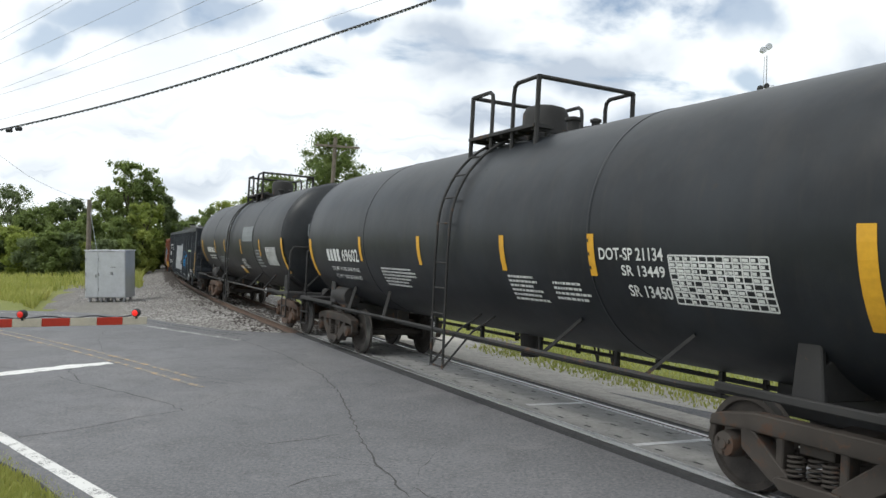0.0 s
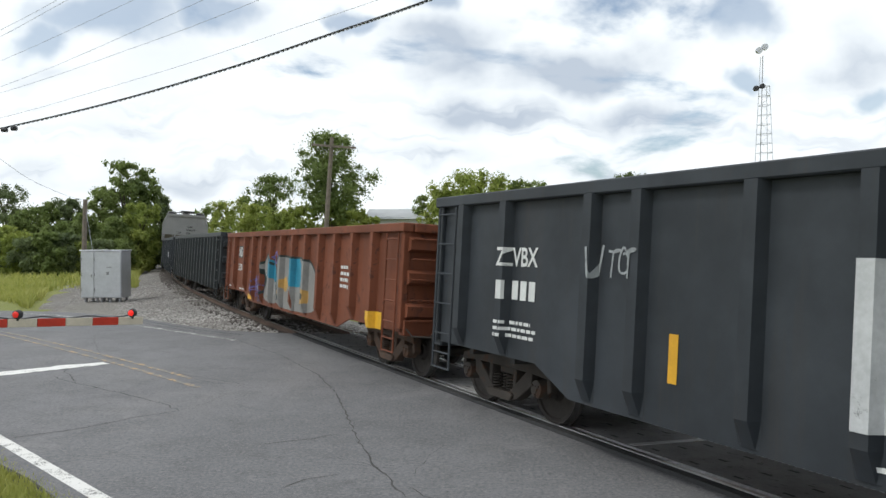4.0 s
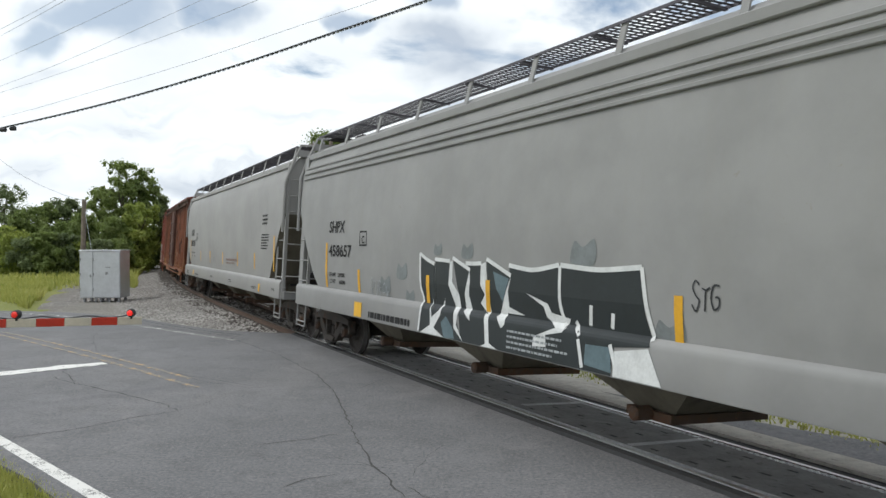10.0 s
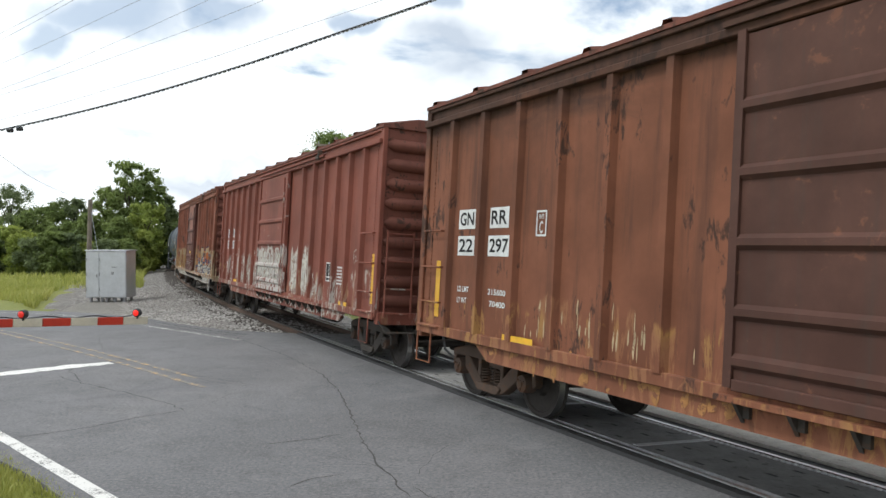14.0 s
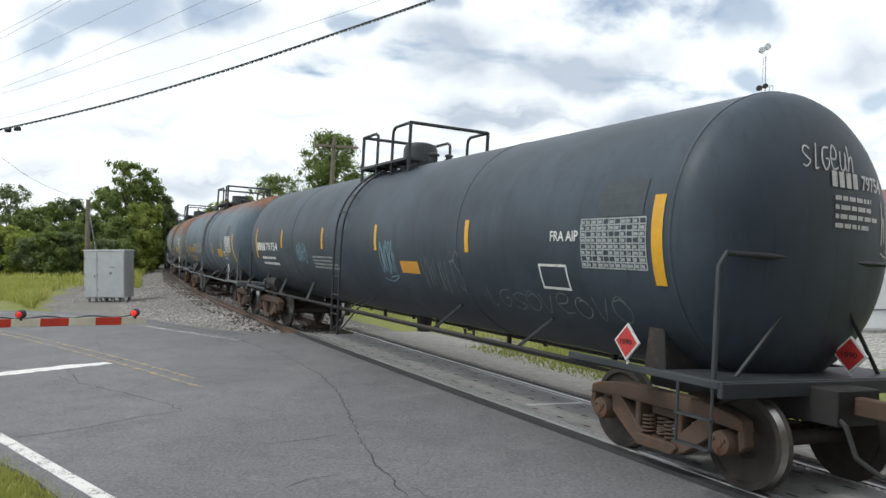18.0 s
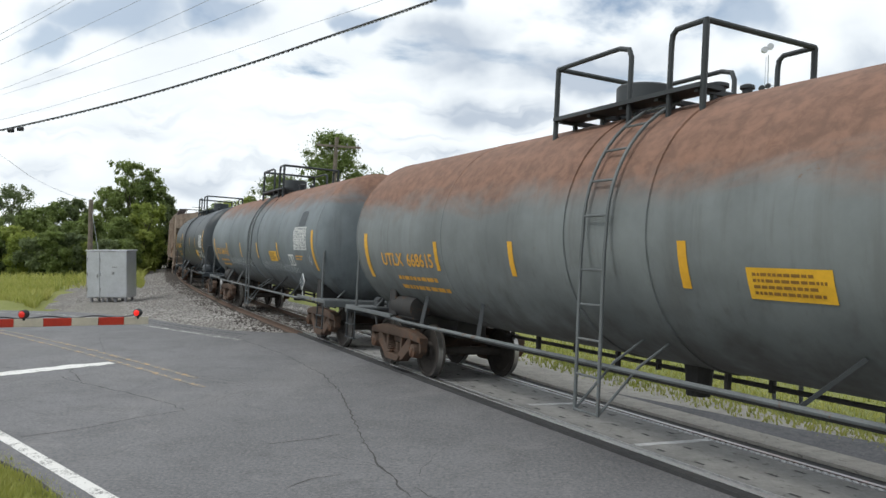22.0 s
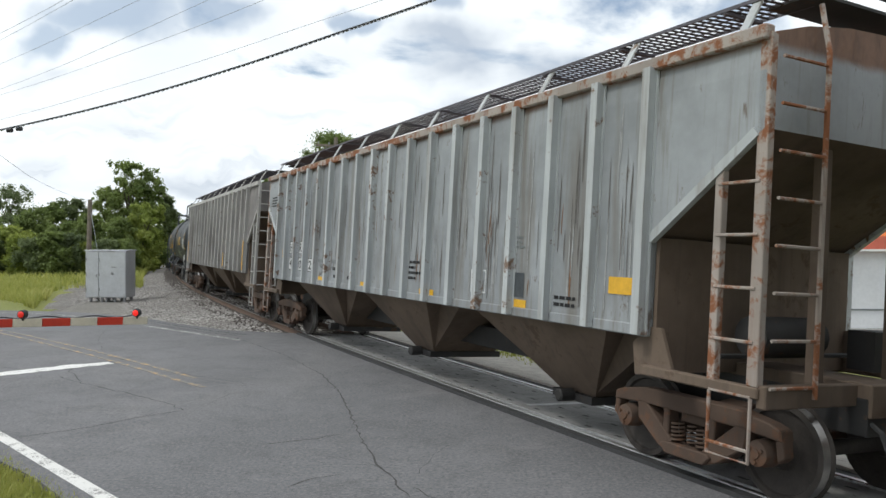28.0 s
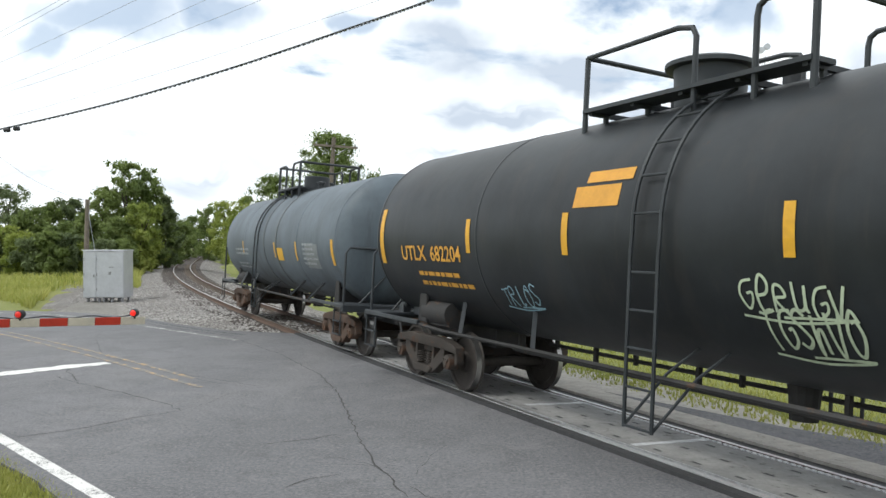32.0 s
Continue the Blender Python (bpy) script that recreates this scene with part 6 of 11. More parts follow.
GON_BLACK = paint("gondola_black", (0.028, 0.033, 0.040), (0.07, 0.05, 0.042), 0.18, 0.30, 0.55, 0.3, seed=21.0)
GON_CHAR = paint("gondola_charcoal", (0.027, 0.031, 0.034), (0.06, 0.05, 0.045), 0.12, 0.25, 0.5, 0.25, seed=22.0)
SPRAY_MIST = plain("violet_spray_mist", (0.10, 0.07, 0.17), 0.7, 0, 0.35, 6.0, 0.0)
SPRAY_RUST = plain("orange_spray_paint", (0.30, 0.10, 0.05), 0.7, 0, 0.25, 6.0, 0.0)
GON_RUST = paint("gondola_rust_red", (0.152, 0.046, 0.021), (0.09, 0.038, 0.026), 0.36, 0.60, 0.7, 0.22, (0.11, 0.045, 0.03), seed=23.0)
SPRAY_WHITE = plain("white_spray_paint", (0.47, 0.48, 0.49), 0.7, 0, 0.18, 2.5, 0.0, wear=((0.12, 0.12, 0.125), 0.12))
SPRAY_BLUE = plain("blue_spray_paint", (0.02, 0.20, 0.42), 0.6, 0, 0.15, 2.5, 0.0)
STENCIL_SOFT = plain("pale_grey_spray", (0.42, 0.44, 0.45), 0.65, 0, 0.25, 6.0, 0.0)
SPRAY_TEAL = plain("teal_spray_paint", (0.02, 0.20, 0.30), 0.6, 0, 0.2, 2.5, 0.0)
SPRAY_GREY = plain("grey_spray_paint", (0.22, 0.215, 0.205), 0.65, 0, 0.18, 2.0, 0.0)
SPRAY_TAN = plain("ochre_spray_paint", (0.42, 0.25, 0.07), 0.65, 0, 0.2, 2.5, 0.0)
SPRAY_PURPLE = plain("violet_spray_paint", (0.17, 0.15, 0.38), 0.65, 0, 0.3, 4.0, 0.0)
SPRAY_DARK = plain("dark_green_spray_paint", (0.016, 0.030, 0.028), 0.6, 0, 0.2, 3.0, 0.0)
SPRAY_INK = plain("black_fill_spray_paint", (0.014, 0.019, 0.021), 0.5, 0, 0.2, 3.0, 0.0)
SPRAY_SLATE = plain("grey_blue_spray_paint", (0.10, 0.145, 0.165), 0.6, 0, 0.2, 3.0, 0.0)
SPRAY_BLACK = plain("black_spray_paint", (0.022, 0.024, 0.028), 0.55, 0, 0.2, 3.0, 0.0)
BUFF = plain("buffed_grey_paint", (0.056, 0.064, 0.072), 0.6, 0, 0.3, 2.0, 0.0)


def plate_box(put, x, z, w, h):
    t = 0.025
    return merge(patch(put, x, z, x + t, z + h, 8.0), patch(put, x + w - t, z, x + w, z + h, 8.0), patch(put, x, z, x + w, z + t, 8.0, m=1), patch(put, x, z + h - t, x + w, z + h, 8.0, m=1),
                 letters(put, "PLATE", x + 0.06, z + h * 0.68, x + w - 0.06, z + h * 0.85), letters(put, "C", x + w * 0.33, z + h * 0.12, x + w * 0.67, z + h * 0.58))


def build_gondolas():
    def mark(name, g, material, car, label=""):
        if isinstance(g, tuple):
            return [mark(name, p, material, car, label) for p in g][-1]
        return part(name, drape(g, ribs, 0.134, 0.62), material, car, label)

    # black gondola with big white letters
    ribs = [-7.3, -6.2, -4.47, -3.7, -2.3, -1.25, -0.24, 0.76, 1.75, 2.66, 3.65, 4.71, 5.75, 7.38]
    car, put = gondola("black ribbed gondola with big white and blue graffiti", -137.5, -123.7, -8.1, 8.75, 2.98, GON_BLACK, ribs, 0.8, IRON, 0.86, 0.55)
    side, put = put, slide(put, -0.17)
    for k, (letter, x0, x1) in enumerate((("H", -1.16, -0.38), ("A", -0.12, 0.70), ("U", 0.88, 1.80), ("S", 1.95, 2.83))):
        pts = {"H": [(0, 0, .3, 1), (.3, .38, .7, .62), (.7, 0, 1, 1)], "A": [(0, 0, .3, 1), (.7, 0, 1, 1), (.3, .78, .7, 1), (.3, .34, .7, .54)],
               "U": [(0, 0, .3, 1), (.7, 0, 1, 1), (.3, 0, .7, .24)], "S": [(0, 0, 1, .22), (.7, .22, 1, .5), (0, .4, .7, .6), (0, .6, .3, .8), (0, .8, 1, 1)]}[letter]
        g = merge(*(patch(put, x0 + (x1 - x0) * a, 0.95 + 1.25 * b, x0 + (x1 - x0) * c, 0.95 + 1.25 * d, 5.0 + k * 0.3, n=2) for a, b, c, d in pts))
        mark("graffiti_letter", g, SPRAY_WHITE, car, "white block letter")
    mark("graffiti_haze", merge(patch(put, 1.9, 0.78, 2.72, 0.88, 5.0), patch(put, 1.9, 2.16, 2.75, 2.3, 5.0)), STENCIL_DIM, car, "thin white overspray")
    for k, pts in enumerate((((2.94, 1.54), (2.98, 1.78), (3.11, 1.97), (3.28, 2.02), (3.39, 1.94), (3.41, 1.56), (3.4, 1.12), (3.1, 1.15)),
                             ((3.45, 1.6), (3.49, 1.85), (3.61, 1.95), (3.67, 1.8), (3.7, 1.58), (3.8, 1.48), (3.83, 1.26), (3.68, 1.18), (3.43, 1.12), (3.43, 1.5)),
                             ((3.73, 1.66), (3.87, 1.79), (4.11, 1.87), (4.21, 1.8), (4.17, 1.68), (3.99, 1.6), (3.79, 1.57)),
                             ((4.22, 1.63), (4.25, 1.81), (4.33, 1.95), (4.66, 1.9), (4.79, 1.76), (4.75, 1.59), (4.54, 1.51), (4.32, 1.54)),
                             ((3.86, 1.26), (3.88, 1.45), (4.09, 1.56), (4.31, 1.49), (4.33, 1.32), (4.28, 1.17), (4.07, 1.15)),
                             ((4.37, 1.2), (4.39, 1.42), (4.56, 1.5), (4.7, 1.41), (4.73, 1.19), (4.63, 1.08), (4.44, 1.1)))):
        mark("graffiti_bubble", blob(side, pts, 6.5 + 0.2 * k), SPRAY_BLUE, car, "bright blue bubble letter")
    mark("graffiti_tag", merge(stroke(side, [(3.22, 1.56), (3.3, 1.52), (3.54, 1.52), (3.62, 1.59)], 0.022, 8.5), stroke(side, [(3.56, 1.32), (3.69, 1.25), (3.76, 1.35)], 0.022, 8.5), stroke(side, [(3.4, 1.25), (3.42, 1.6), (3.41, 1.9)], 0.018, 8.5)), SPRAY_BLACK, car, "thin dark outlines in the bubbles")
    for k, pts in enumerate((((5.2, 1.7), (5.16, 1.77), (5.09, 1.7), (5.14, 1.57), (5.24, 1.55), (5.31, 1.35), (5.27, 1.29), (5.09, 1.4)), ((5.34, 1.3), (5.3, 1.58), (5.48, 1.29), (5.44, 1.64)),
                             ((5.56, 1.63), (5.5, 1.5), (5.54, 1.32), (5.65, 1.41), (5.64, 1.59), (5.56, 1.64)), ((5.72, 1.74), (5.69, 1.51), (5.7, 1.27), (5.78, 1.23)), ((5.6, 1.56), (5.69, 1.63), (5.78, 1.67)),
                             ((5.35, 1.72), (5.43, 1.75), (5.5, 1.76)), ((5.41, 1.82), (5.42, 1.75), (5.44, 1.68)))):
        mark("graffiti_stroke", stroke(side, pts, 0.034, 7.5 + 0.3 * k), STENCIL_SOFT, car, "pale sprayed stroke")
    for k, (wide, pts) in enumerate(((0.10, ((6.13, 1.93), (6.33, 1.96), (6.52, 2.05))), (0.065, ((5.8, 1.96), (6.04, 1.95), (6.17, 1.93))), (0.05, ((6.18, 1.89), (6.2, 1.71), (6.23, 1.53), (6.31, 1.51), (6.33, 1.67), (6.37, 1.91))),
                                     (0.06, ((6.35, 1.54), (6.42, 1.73), (6.47, 1.82), (6.47, 1.73), (6.43, 1.52), (6.47, 1.44), (6.57, 1.62))), (0.05, ((6.5, 1.44), (6.6, 1.55), (6.56, 1.45), (6.47, 1.4))),
                                     (0.03, ((6.47, 1.42), (6.4, 1.38), (6.25, 1.44), (6.07, 1.46), (6.03, 1.4), (6.11, 1.27), (6.29, 1.16), (6.38, 1.2), (6.34, 1.31), (6.19, 1.36), (6.14, 1.3), (6.23, 1.24), (6.3, 1.28))),
                                     (0.03, ((6.47, 1.37), (6.61, 1.17), (6.66, 1.07))))):
        mark("graffiti_stroke", stroke(side, pts, wide, 7.0 + 0.3 * k), CHALK_G, car, "pale green sprayed stroke")
    mark("graffiti_tag", (scrawl(side, 6.68, 1.92, 6.98, 2.04, 4, 0.024, 82), scrawl(side, 6.66, 1.76, 7.1, 1.9, 5, 0.026, 85), scrawl(side, 6.64, 0.9, 6.94, 1.06, 4, 0.026, 83), scrawl(side, 6.97, 0.9, 7.2, 1.04, 3, 0.026, 86), scrawl(put, -4.3, 1.95, -3.5, 2.3, 4, 0.05, 84)), STENCIL_DIM, car, "thin white tags")
    mark("stencil_number", (letters(put, "IL    52-6", 6.83, 1.58, 7.31, 1.65), letters(put, "IW     9-8", 6.83, 1.46, 7.31, 1.53), letters(put, "IH     6-5", 6.83, 1.33, 7.31, 1.40), letters(put, "CU FT 3267", 6.83, 1.20, 7.31, 1.27)), STENCIL, car, "white stencilled sizes")
    mark("car_number", (letters(put, "ZVBX", -6.1, 2.02, -5.35, 2.26), letter_blocks(put, -6.1, 1.6, -5.35, 1.84, 4)), STENCIL, car, "white car number")
    mark("stencil_block", (bars(put, -6.1, 1.1, -5.2, 1.35, 3, 85), bars(put, 3.9, 0.72, 4.4, 0.84, 2, 86), bars(put, -1.2, 0.66, -0.4, 0.74, 1, 87), bars(put, 4.6, 0.62, 5.0, 0.7, 2, 89)), STENCIL, car, "small white lines")
    mark("warning_label", (patch(put, 4.58, 1.0, 4.68, 1.14, 8.0), patch(put, -0.55, 1.2, -0.45, 1.3, 8.0)), LABEL_Y, car, "small yellow label")
    mark("warning_label", patch(side, 5.3, 0.73, 5.6, 0.84, 8.0), LABEL_W, car, "white label")
    reflect(car, put, [(-3.05, 0.98, 1.45), (8.04, 0.98, 1.94)], 0.12)
    mark("stencil_block", (bars(put, 7.6, 1.02, 7.86, 1.14, 2, 101), letters(put, "2 INCH HF COMP SHOES", 7.92, 0.89, 8.78, 0.95)), STENCIL, car, "small white lines")
    mark("graffiti_tag", merge(scrawl(put, 8.22, 1.45, 8.65, 1.75, 5, 0.02, 103), scrawl(put, 8.3, 1.15, 8.6, 1.34, 4, 0.02, 104)), STENCIL_DIM, car, "thin white tag")
    mark("graffiti_tag", scrawl(put, 6.68, 0.75, 7.2, 1.12, 6, 0.03, 105), STENCIL_DIM, car, "pale grey tag")
    # rust-red gondola
    ribs = [-5.92, -4.46, -3.37, -2.31, -1.27, -0.22] + [0.83 + 1.052 * k for k in range(6)]
    car, put = gondola("rust-red ribbed gondola with a painted mural", -119.7, -108.1, -7.2, 7.4, 2.64, GON_RUST, ribs, 0.8, IRON_RUST, 0.84, 0.62)
    side, put = put, slide(put, -0.42)
    mark("repaint_patch", patch(put, -5.26, 1.87, -4.18, 2.24, 5.0), SPRAY_BLACK, car, "black painted block behind the mark")
    mark("car_number", (letters(put, "NDYX", -5.22, 1.91, -4.22, 2.20), letters(put, "320613", -5.24, 1.47, -4.25, 1.69)), STENCIL, car, "white car number")
    mark("stencil_block", (bars(put, -4.95, 0.88, -3.9, 0.96, 1, 90), bars(put, -6.6, 0.92, -5.9, 0.98, 1, 91), bars(put, 4.6, 1.4, 5.6, 1.9, 4, 92)), STENCIL, car, "small white lines")
    mark("warning_label", (patch(put, -3.7, 0.68, -3.2, 0.82, 8.0), patch(put, 6.3, 0.8, 6.9, 1.1, 8.0)), LABEL_Y, car, "yellow label")
    mark("mural", blob(side, [(-2.2, 0.85), (-1.98, 1.3), (-2.3, 1.66), (-2.08, 1.88), (-1.78, 2.02), (-1.42, 1.96), (-1.15, 1.65), (-1.0, 1.2), (-0.8, 0.8), (-1.5, 0.74)], 6.0), SPRAY_GREY, car, "grey painted letter")
    mark("mural", blob(put, [(-0.45, 0.8), (-0.5, 1.6), (-0.35, 1.95), (1.0, 1.95), (2.4, 1.9), (3.1, 1.5), (3.0, 0.85), (1.5, 0.7)], 6.0), SPRAY_GREY, car, "grey painted letter")
    mark("mural", merge(blob(side, [(-1.4, 1.5), (-1.48, 1.8), (-1.27, 1.95), (-0.87, 1.5), (-0.92, 1.3), (-1.2, 1.4)], 7.0), blob(side, [(-1.86, 1.42), (-1.84, 1.52), (-1.68, 1.6), (-1.66, 1.52), (-1.75, 1.42)], 7.2)), SPRAY_TEAL, car, "teal painted stripe")
    mark("mural", merge(blob(put, [(1.2, 1.3), (1.1, 1.9), (1.6, 1.95), (2.0, 1.4)], 7.0)), SPRAY_TEAL, car, "teal painted stripe")
    for k, (x, z, rx, rz) in enumerate(((-1.22, 1.2, 0.22, 0.12), (-0.05, 1.05, 0.25, 0.2), (0.45, 1.3, 0.22, 0.18), (2.2, 1.1, 0.3, 0.2))):
        mark("mural", round_blob(put, x, z, rx, rz, 7.5, 9, k), SPRAY_TAN, car, "ochre painted spot")
    mark("mural", merge(*(round_blob(put, x, z, 0.08, 0.08, 8.5, 8, 3) for x, z in ((-1.2, 1.27), (-1.31, 1.14), (0.1, 1.2), (0.15, 0.95), (2.3, 1.1)))), SPRAY_DARK, car, "dark green painted spots")
    mark("mural", merge(blob(side, [(-2.34, 1.65), (-2.2, 1.6), (-2.12, 1.58), (-1.9, 1.42), (-1.95, 1.22), (-2.19, 0.98), (-2.25, 0.9), (-2.12, 1.05), (-2.02, 1.25), (-2.08, 1.45)], 7.0), stroke(side, [(-2.34, 1.65), (-2.1, 1.89), (-1.78, 2.04), (-1.42, 1.98), (-1.15, 1.75)], 0.05, 8.0), stroke(side, [(-2.34, 0.82), (-2.25, 0.92), (-2.2, 1.0)], 0.04, 8.0), stroke(put, [(-0.5, 1.1), (-0.5, 1.6), (-0.35, 1.97), (1.0, 1.97), (2.4, 1.92), (3.1, 1.5)], 0.05, 8.0)), SPRAY_DARK, car, "dark green outline")
    mark("mural", merge(stroke(side, [(-2.15, 1.59), (-2.0, 1.48), (-1.88, 1.4), (-1.85, 1.5), (-1.67, 1.61)], 0.022, 9.0), stroke(side, [(-1.42, 1.96), (-1.37, 1.7), (-1.42, 1.25)], 0.03, 9.0), stroke(put, [(-0.55, 1.3), (-0.6, 0.95)], 0.04, 9.0)), LABEL_W, car, "white painted highlights")
    # sprayed flowers over a violet mist
    rng, mist = random.Random(93), Geo()
    for k in range(170):
        f = rng.random()
        cx, cz = -3.35 + 0.95 * f + rng.gauss(0, 0.16), 1.0 + 0.06 * f + rng.gauss(0, 0.17)
        if cz > 0.68:
            p = round_blob(side, cx, cz, rng.uniform(0.012, 0.055), rng.uniform(0.01, 0.045), 6.0 + k * 0.008, 6, k)
            mist.add(p.v, p.f)
    tagged(mark("graffiti_haze", mist, SPRAY_MIST, car, "violet spray mist"), kind="stuff")
    for k, (x, z, r, tone) in enumerate(((-3.6, 1.05, 0.12, SPRAY_PURPLE), (-3.35, 1.02, 0.10, SPRAY_PURPLE), (-3.14, 1.26, 0.12, SPRAY_PURPLE), (-2.95, 1.08, 0.11, SPRAY_PURPLE), (-2.84, 1.34, 0.09, SPRAY_PURPLE), (-2.66, 1.29, 0.12, STENCIL_DIM),
                                         (-2.64, 1.51, 0.12, SPRAY_RUST), (-2.54, 1.68, 0.10, SPRAY_PURPLE), (-2.44, 1.35, 0.09, SPRAY_PURPLE), (-2.7, 0.88, 0.13, SPRAY_PURPLE), (-2.5, 0.95, 0.12, SPRAY_PURPLE), (-2.38, 1.08, 0.10, STENCIL_DIM))):
        petals = [stroke(side, [(x, z), (x + r * 0.55 * math.cos(a), z + r * 0.55 * math.sin(a)), (x + r * math.cos(a + 0.15), z + r * math.sin(a + 0.15))], r * 0.26, 8.0 + 0.1 * j) for j, a in enumerate(0.4 * k + 2 * math.pi * j / 7 for j in range(7))]
        mark("painted_flower", merge(*petals), tone, car, "sprayed star-shaped flower")
    mark("graffiti_tag", scrawl(side, -2.95, 0.66, -2.43, 0.82, 5, 0.03, 94), SPRAY_BLACK, car, "black sprayed tag")
    mark("graffiti_tag", merge(stroke(put, [(-0.75, 1.95), (-0.6, 2.1), (-0.45, 1.9), (-0.6, 1.8), (-0.75, 1.95)], 0.05)), SPRAY_PURPLE, car, "violet heart")
    # charcoal gondola with hanging stakes
    ribs = [-7.27, -6.17, -5.34, -4.6, -3.61] + [-2.66 + 0.955 * k for k in range(8)] + [4.97, 5.67, 6.45, 7.3]
    car, put = gondola("charcoal-grey gondola with hanging side stakes", -103.9, -90.85, -8.0, 8.0, 2.70, GON_CHAR, ribs, 0.68, IRON, 0.99)
    off = -0.375
    part("car_number", (letters(put, "ZVBX", -6.40 + off, 2.08, -5.2 + off, 2.32), letters(put, "6257", -6.725, 1.72, -5.46, 1.95), letters(put, "64", -5.2, 1.72, -4.69, 1.95)), STENCIL, car, "white car number")
    part("stencil_number", (letters(put, "LD LMT", -5.65 + off, 1.50, -5.2 + off, 1.58), letters(put, "223300", -4.75 + off, 1.50, -4.3 + off, 1.58), letters(put, "LT WT", -5.65 + off, 1.37, -5.25 + off, 1.45),
                                 letters(put, "62700", -4.7 + off, 1.37, -4.35 + off, 1.45), letters(put, "CU FT", -5.65 + off, 1.24, -5.25 + off, 1.32), letters(put, "2743", -4.62 + off, 1.24, -4.35 + off, 1.32)), STENCIL, car, "white stencilled weights")
    part("warning_label", (patch(put, -6.65 + off, 1.18, -6.15 + off, 1.36, 8.0), patch(put, -4.27, 1.15, -3.83, 1.25, 8.0), patch(put, 6.7, 1.16, 7.1, 1.38, 8.0), patch(put, 4.1, 1.14, 4.58, 1.25, 8.0), patch(put, 1.42, 1.15, 1.82, 1.25, 8.0), patch(put, -1.62, 1.15, -1.18, 1.26, 8.0)), LABEL_Y, car, "yellow label")
    part("warning_label", (patch(put, -3.3, 1.21, -3.03, 1.36, 8.0), patch(put, 5.12, 1.13, 5.38, 1.21, 8.0)), STENCIL_SOFT, car, "white label")
    part("air_reservoir", Geo().lathe([(1.45, 0.1), (1.52, 0.24), (2.55, 0.24), (2.62, 0.1)], "x", 18, (0, -0.95, 0.70)), UNDER, car, "dark air tank hung under the floor", soft=0.6)
    part("brake_gear", Geo().box(0.75, -0.95, 0.62, 0.5, 0.14, 0.2).box(0.9, -1.0, 0.52, 0.16, 0.2, 0.12).tube([(0.3, -0.9, 0.55), (0.75, -0.95, 0.6), (1.4, -0.95, 0.66)], 0.03, 6), UNDER, car, "brake valve and pipe under the floor", bevel=0.012)
    part("stencil_block", (bars(put, 6.6, 1.5, 6.97, 1.64, 2, 95), bars(put, -4.5, 1.44, -4.28, 1.52, 1, 96)), STENCIL, car, "small white lines")
    # black gondola with white letters over grey paint
    ribs = [-6.56, -5.02, -4.0, -2.86, -1.77, -0.75, 0.31, 1.33, 2.36, 3.40, 4.44, 5.47, 6.9]
    car, put = gondola("black ribbed gondola with white sprayed letters", -86.38, -73.63, -7.9, 7.9, 2.66, GON_BLACK, ribs, 0.7, IRON, 0.86, 0.55)
    mark("car_number", letters(put, "ZVBX", -6.22, 1.84, -5.3, 2.08), STENCIL, car, "white car number")
    mark("car_number", letters(put, "1072", -6.1, 1.42, -5.28, 1.65), STENCIL, car, "white car number")
    mark("stencil_number", (letters(put, "LD LMT", -6.3, 1.10, -5.95, 1.17), letters(put, "219500", -5.62, 1.10, -5.24, 1.17), letters(put, "LT WT", -6.3, 0.98, -5.97, 1.05), letters(put, "66500", -5.57, 0.98, -5.24, 1.05)), STENCIL, car, "white stencilled weights")
    mark("stencil_number", letters(put, "EMPTY LOAD", -4.75, 0.90, -4.2, 0.96), STENCIL, car, "white stencilled words")
    mark("stencil_number", plate_box(put, -4.68, 1.60, 0.30, 0.32), STENCIL, car, "white square mark")
    for k, (x0, x1) in enumerate(((-3.86, -2.97), (-2.75, -1.88), (-1.66, -0.86), (-0.64, 0.2), (0.42, 1.22), (1.44, 2.25), (2.47, 3.29), (3.51, 4.33))):
        z0, z1 = 0.98 - (k % 3) * 0.06, 1.98 + (k % 2) * 0.1
        mark("buffed_patch", shape(put, [(x0, z0), (x0 + 0.3, z0 - 0.04), (x1 - 0.2, z0 + 0.03), (x1, z0 + 0.02), (x1, z1 - 0.06), (x1 - 0.25, z1 + 0.02), (x0 + 0.2, z1 - 0.02), (x0, z1)], 5.0), BUFF, car, "grey painted-out patch")
    mark("graffiti_letter", stroke(put, [(0.08, 1.80), (-0.1, 1.93), (-0.45, 1.88), (-0.55, 1.68), (-0.3, 1.53), (0.02, 1.42), (0.12, 1.25), (-0.05, 1.12), (-0.4, 1.16), (-0.62, 1.3)], 0.085, 7.0), SPRAY_WHITE, car, "white sprayed letter")
    mark("graffiti_letter", merge(stroke(put, [(0.42, 1.90), (0.8, 1.88), (1.16, 1.92)], 0.12, 7.0), stroke(put, [(0.80, 1.88), (0.80, 1.5), (0.78, 1.08)], 0.09, 7.5)), SPRAY_WHITE, car, "white sprayed letter")
    mark("graffiti_letter", stroke(put, [(1.95, 1.92), (1.6, 1.80), (1.5, 1.5), (1.6, 1.24), (1.9, 1.16), (2.12, 1.35), (2.15, 1.7), (2.0, 1.9), (1.85, 1.93)], 0.085, 7.0), SPRAY_WHITE, car, "white sprayed letter")
    mark("graffiti_letter", stroke(put, [(2.55, 1.52), (2.85, 1.50), (3.14, 1.55), (3.15, 1.8), (2.95, 1.96), (2.68, 1.85), (2.55, 1.55), (2.62, 1.2), (2.85, 1.02), (3.08, 1.1), (3.12, 1.3)], 0.085, 7.0), SPRAY_WHITE, car, "white sprayed letter")
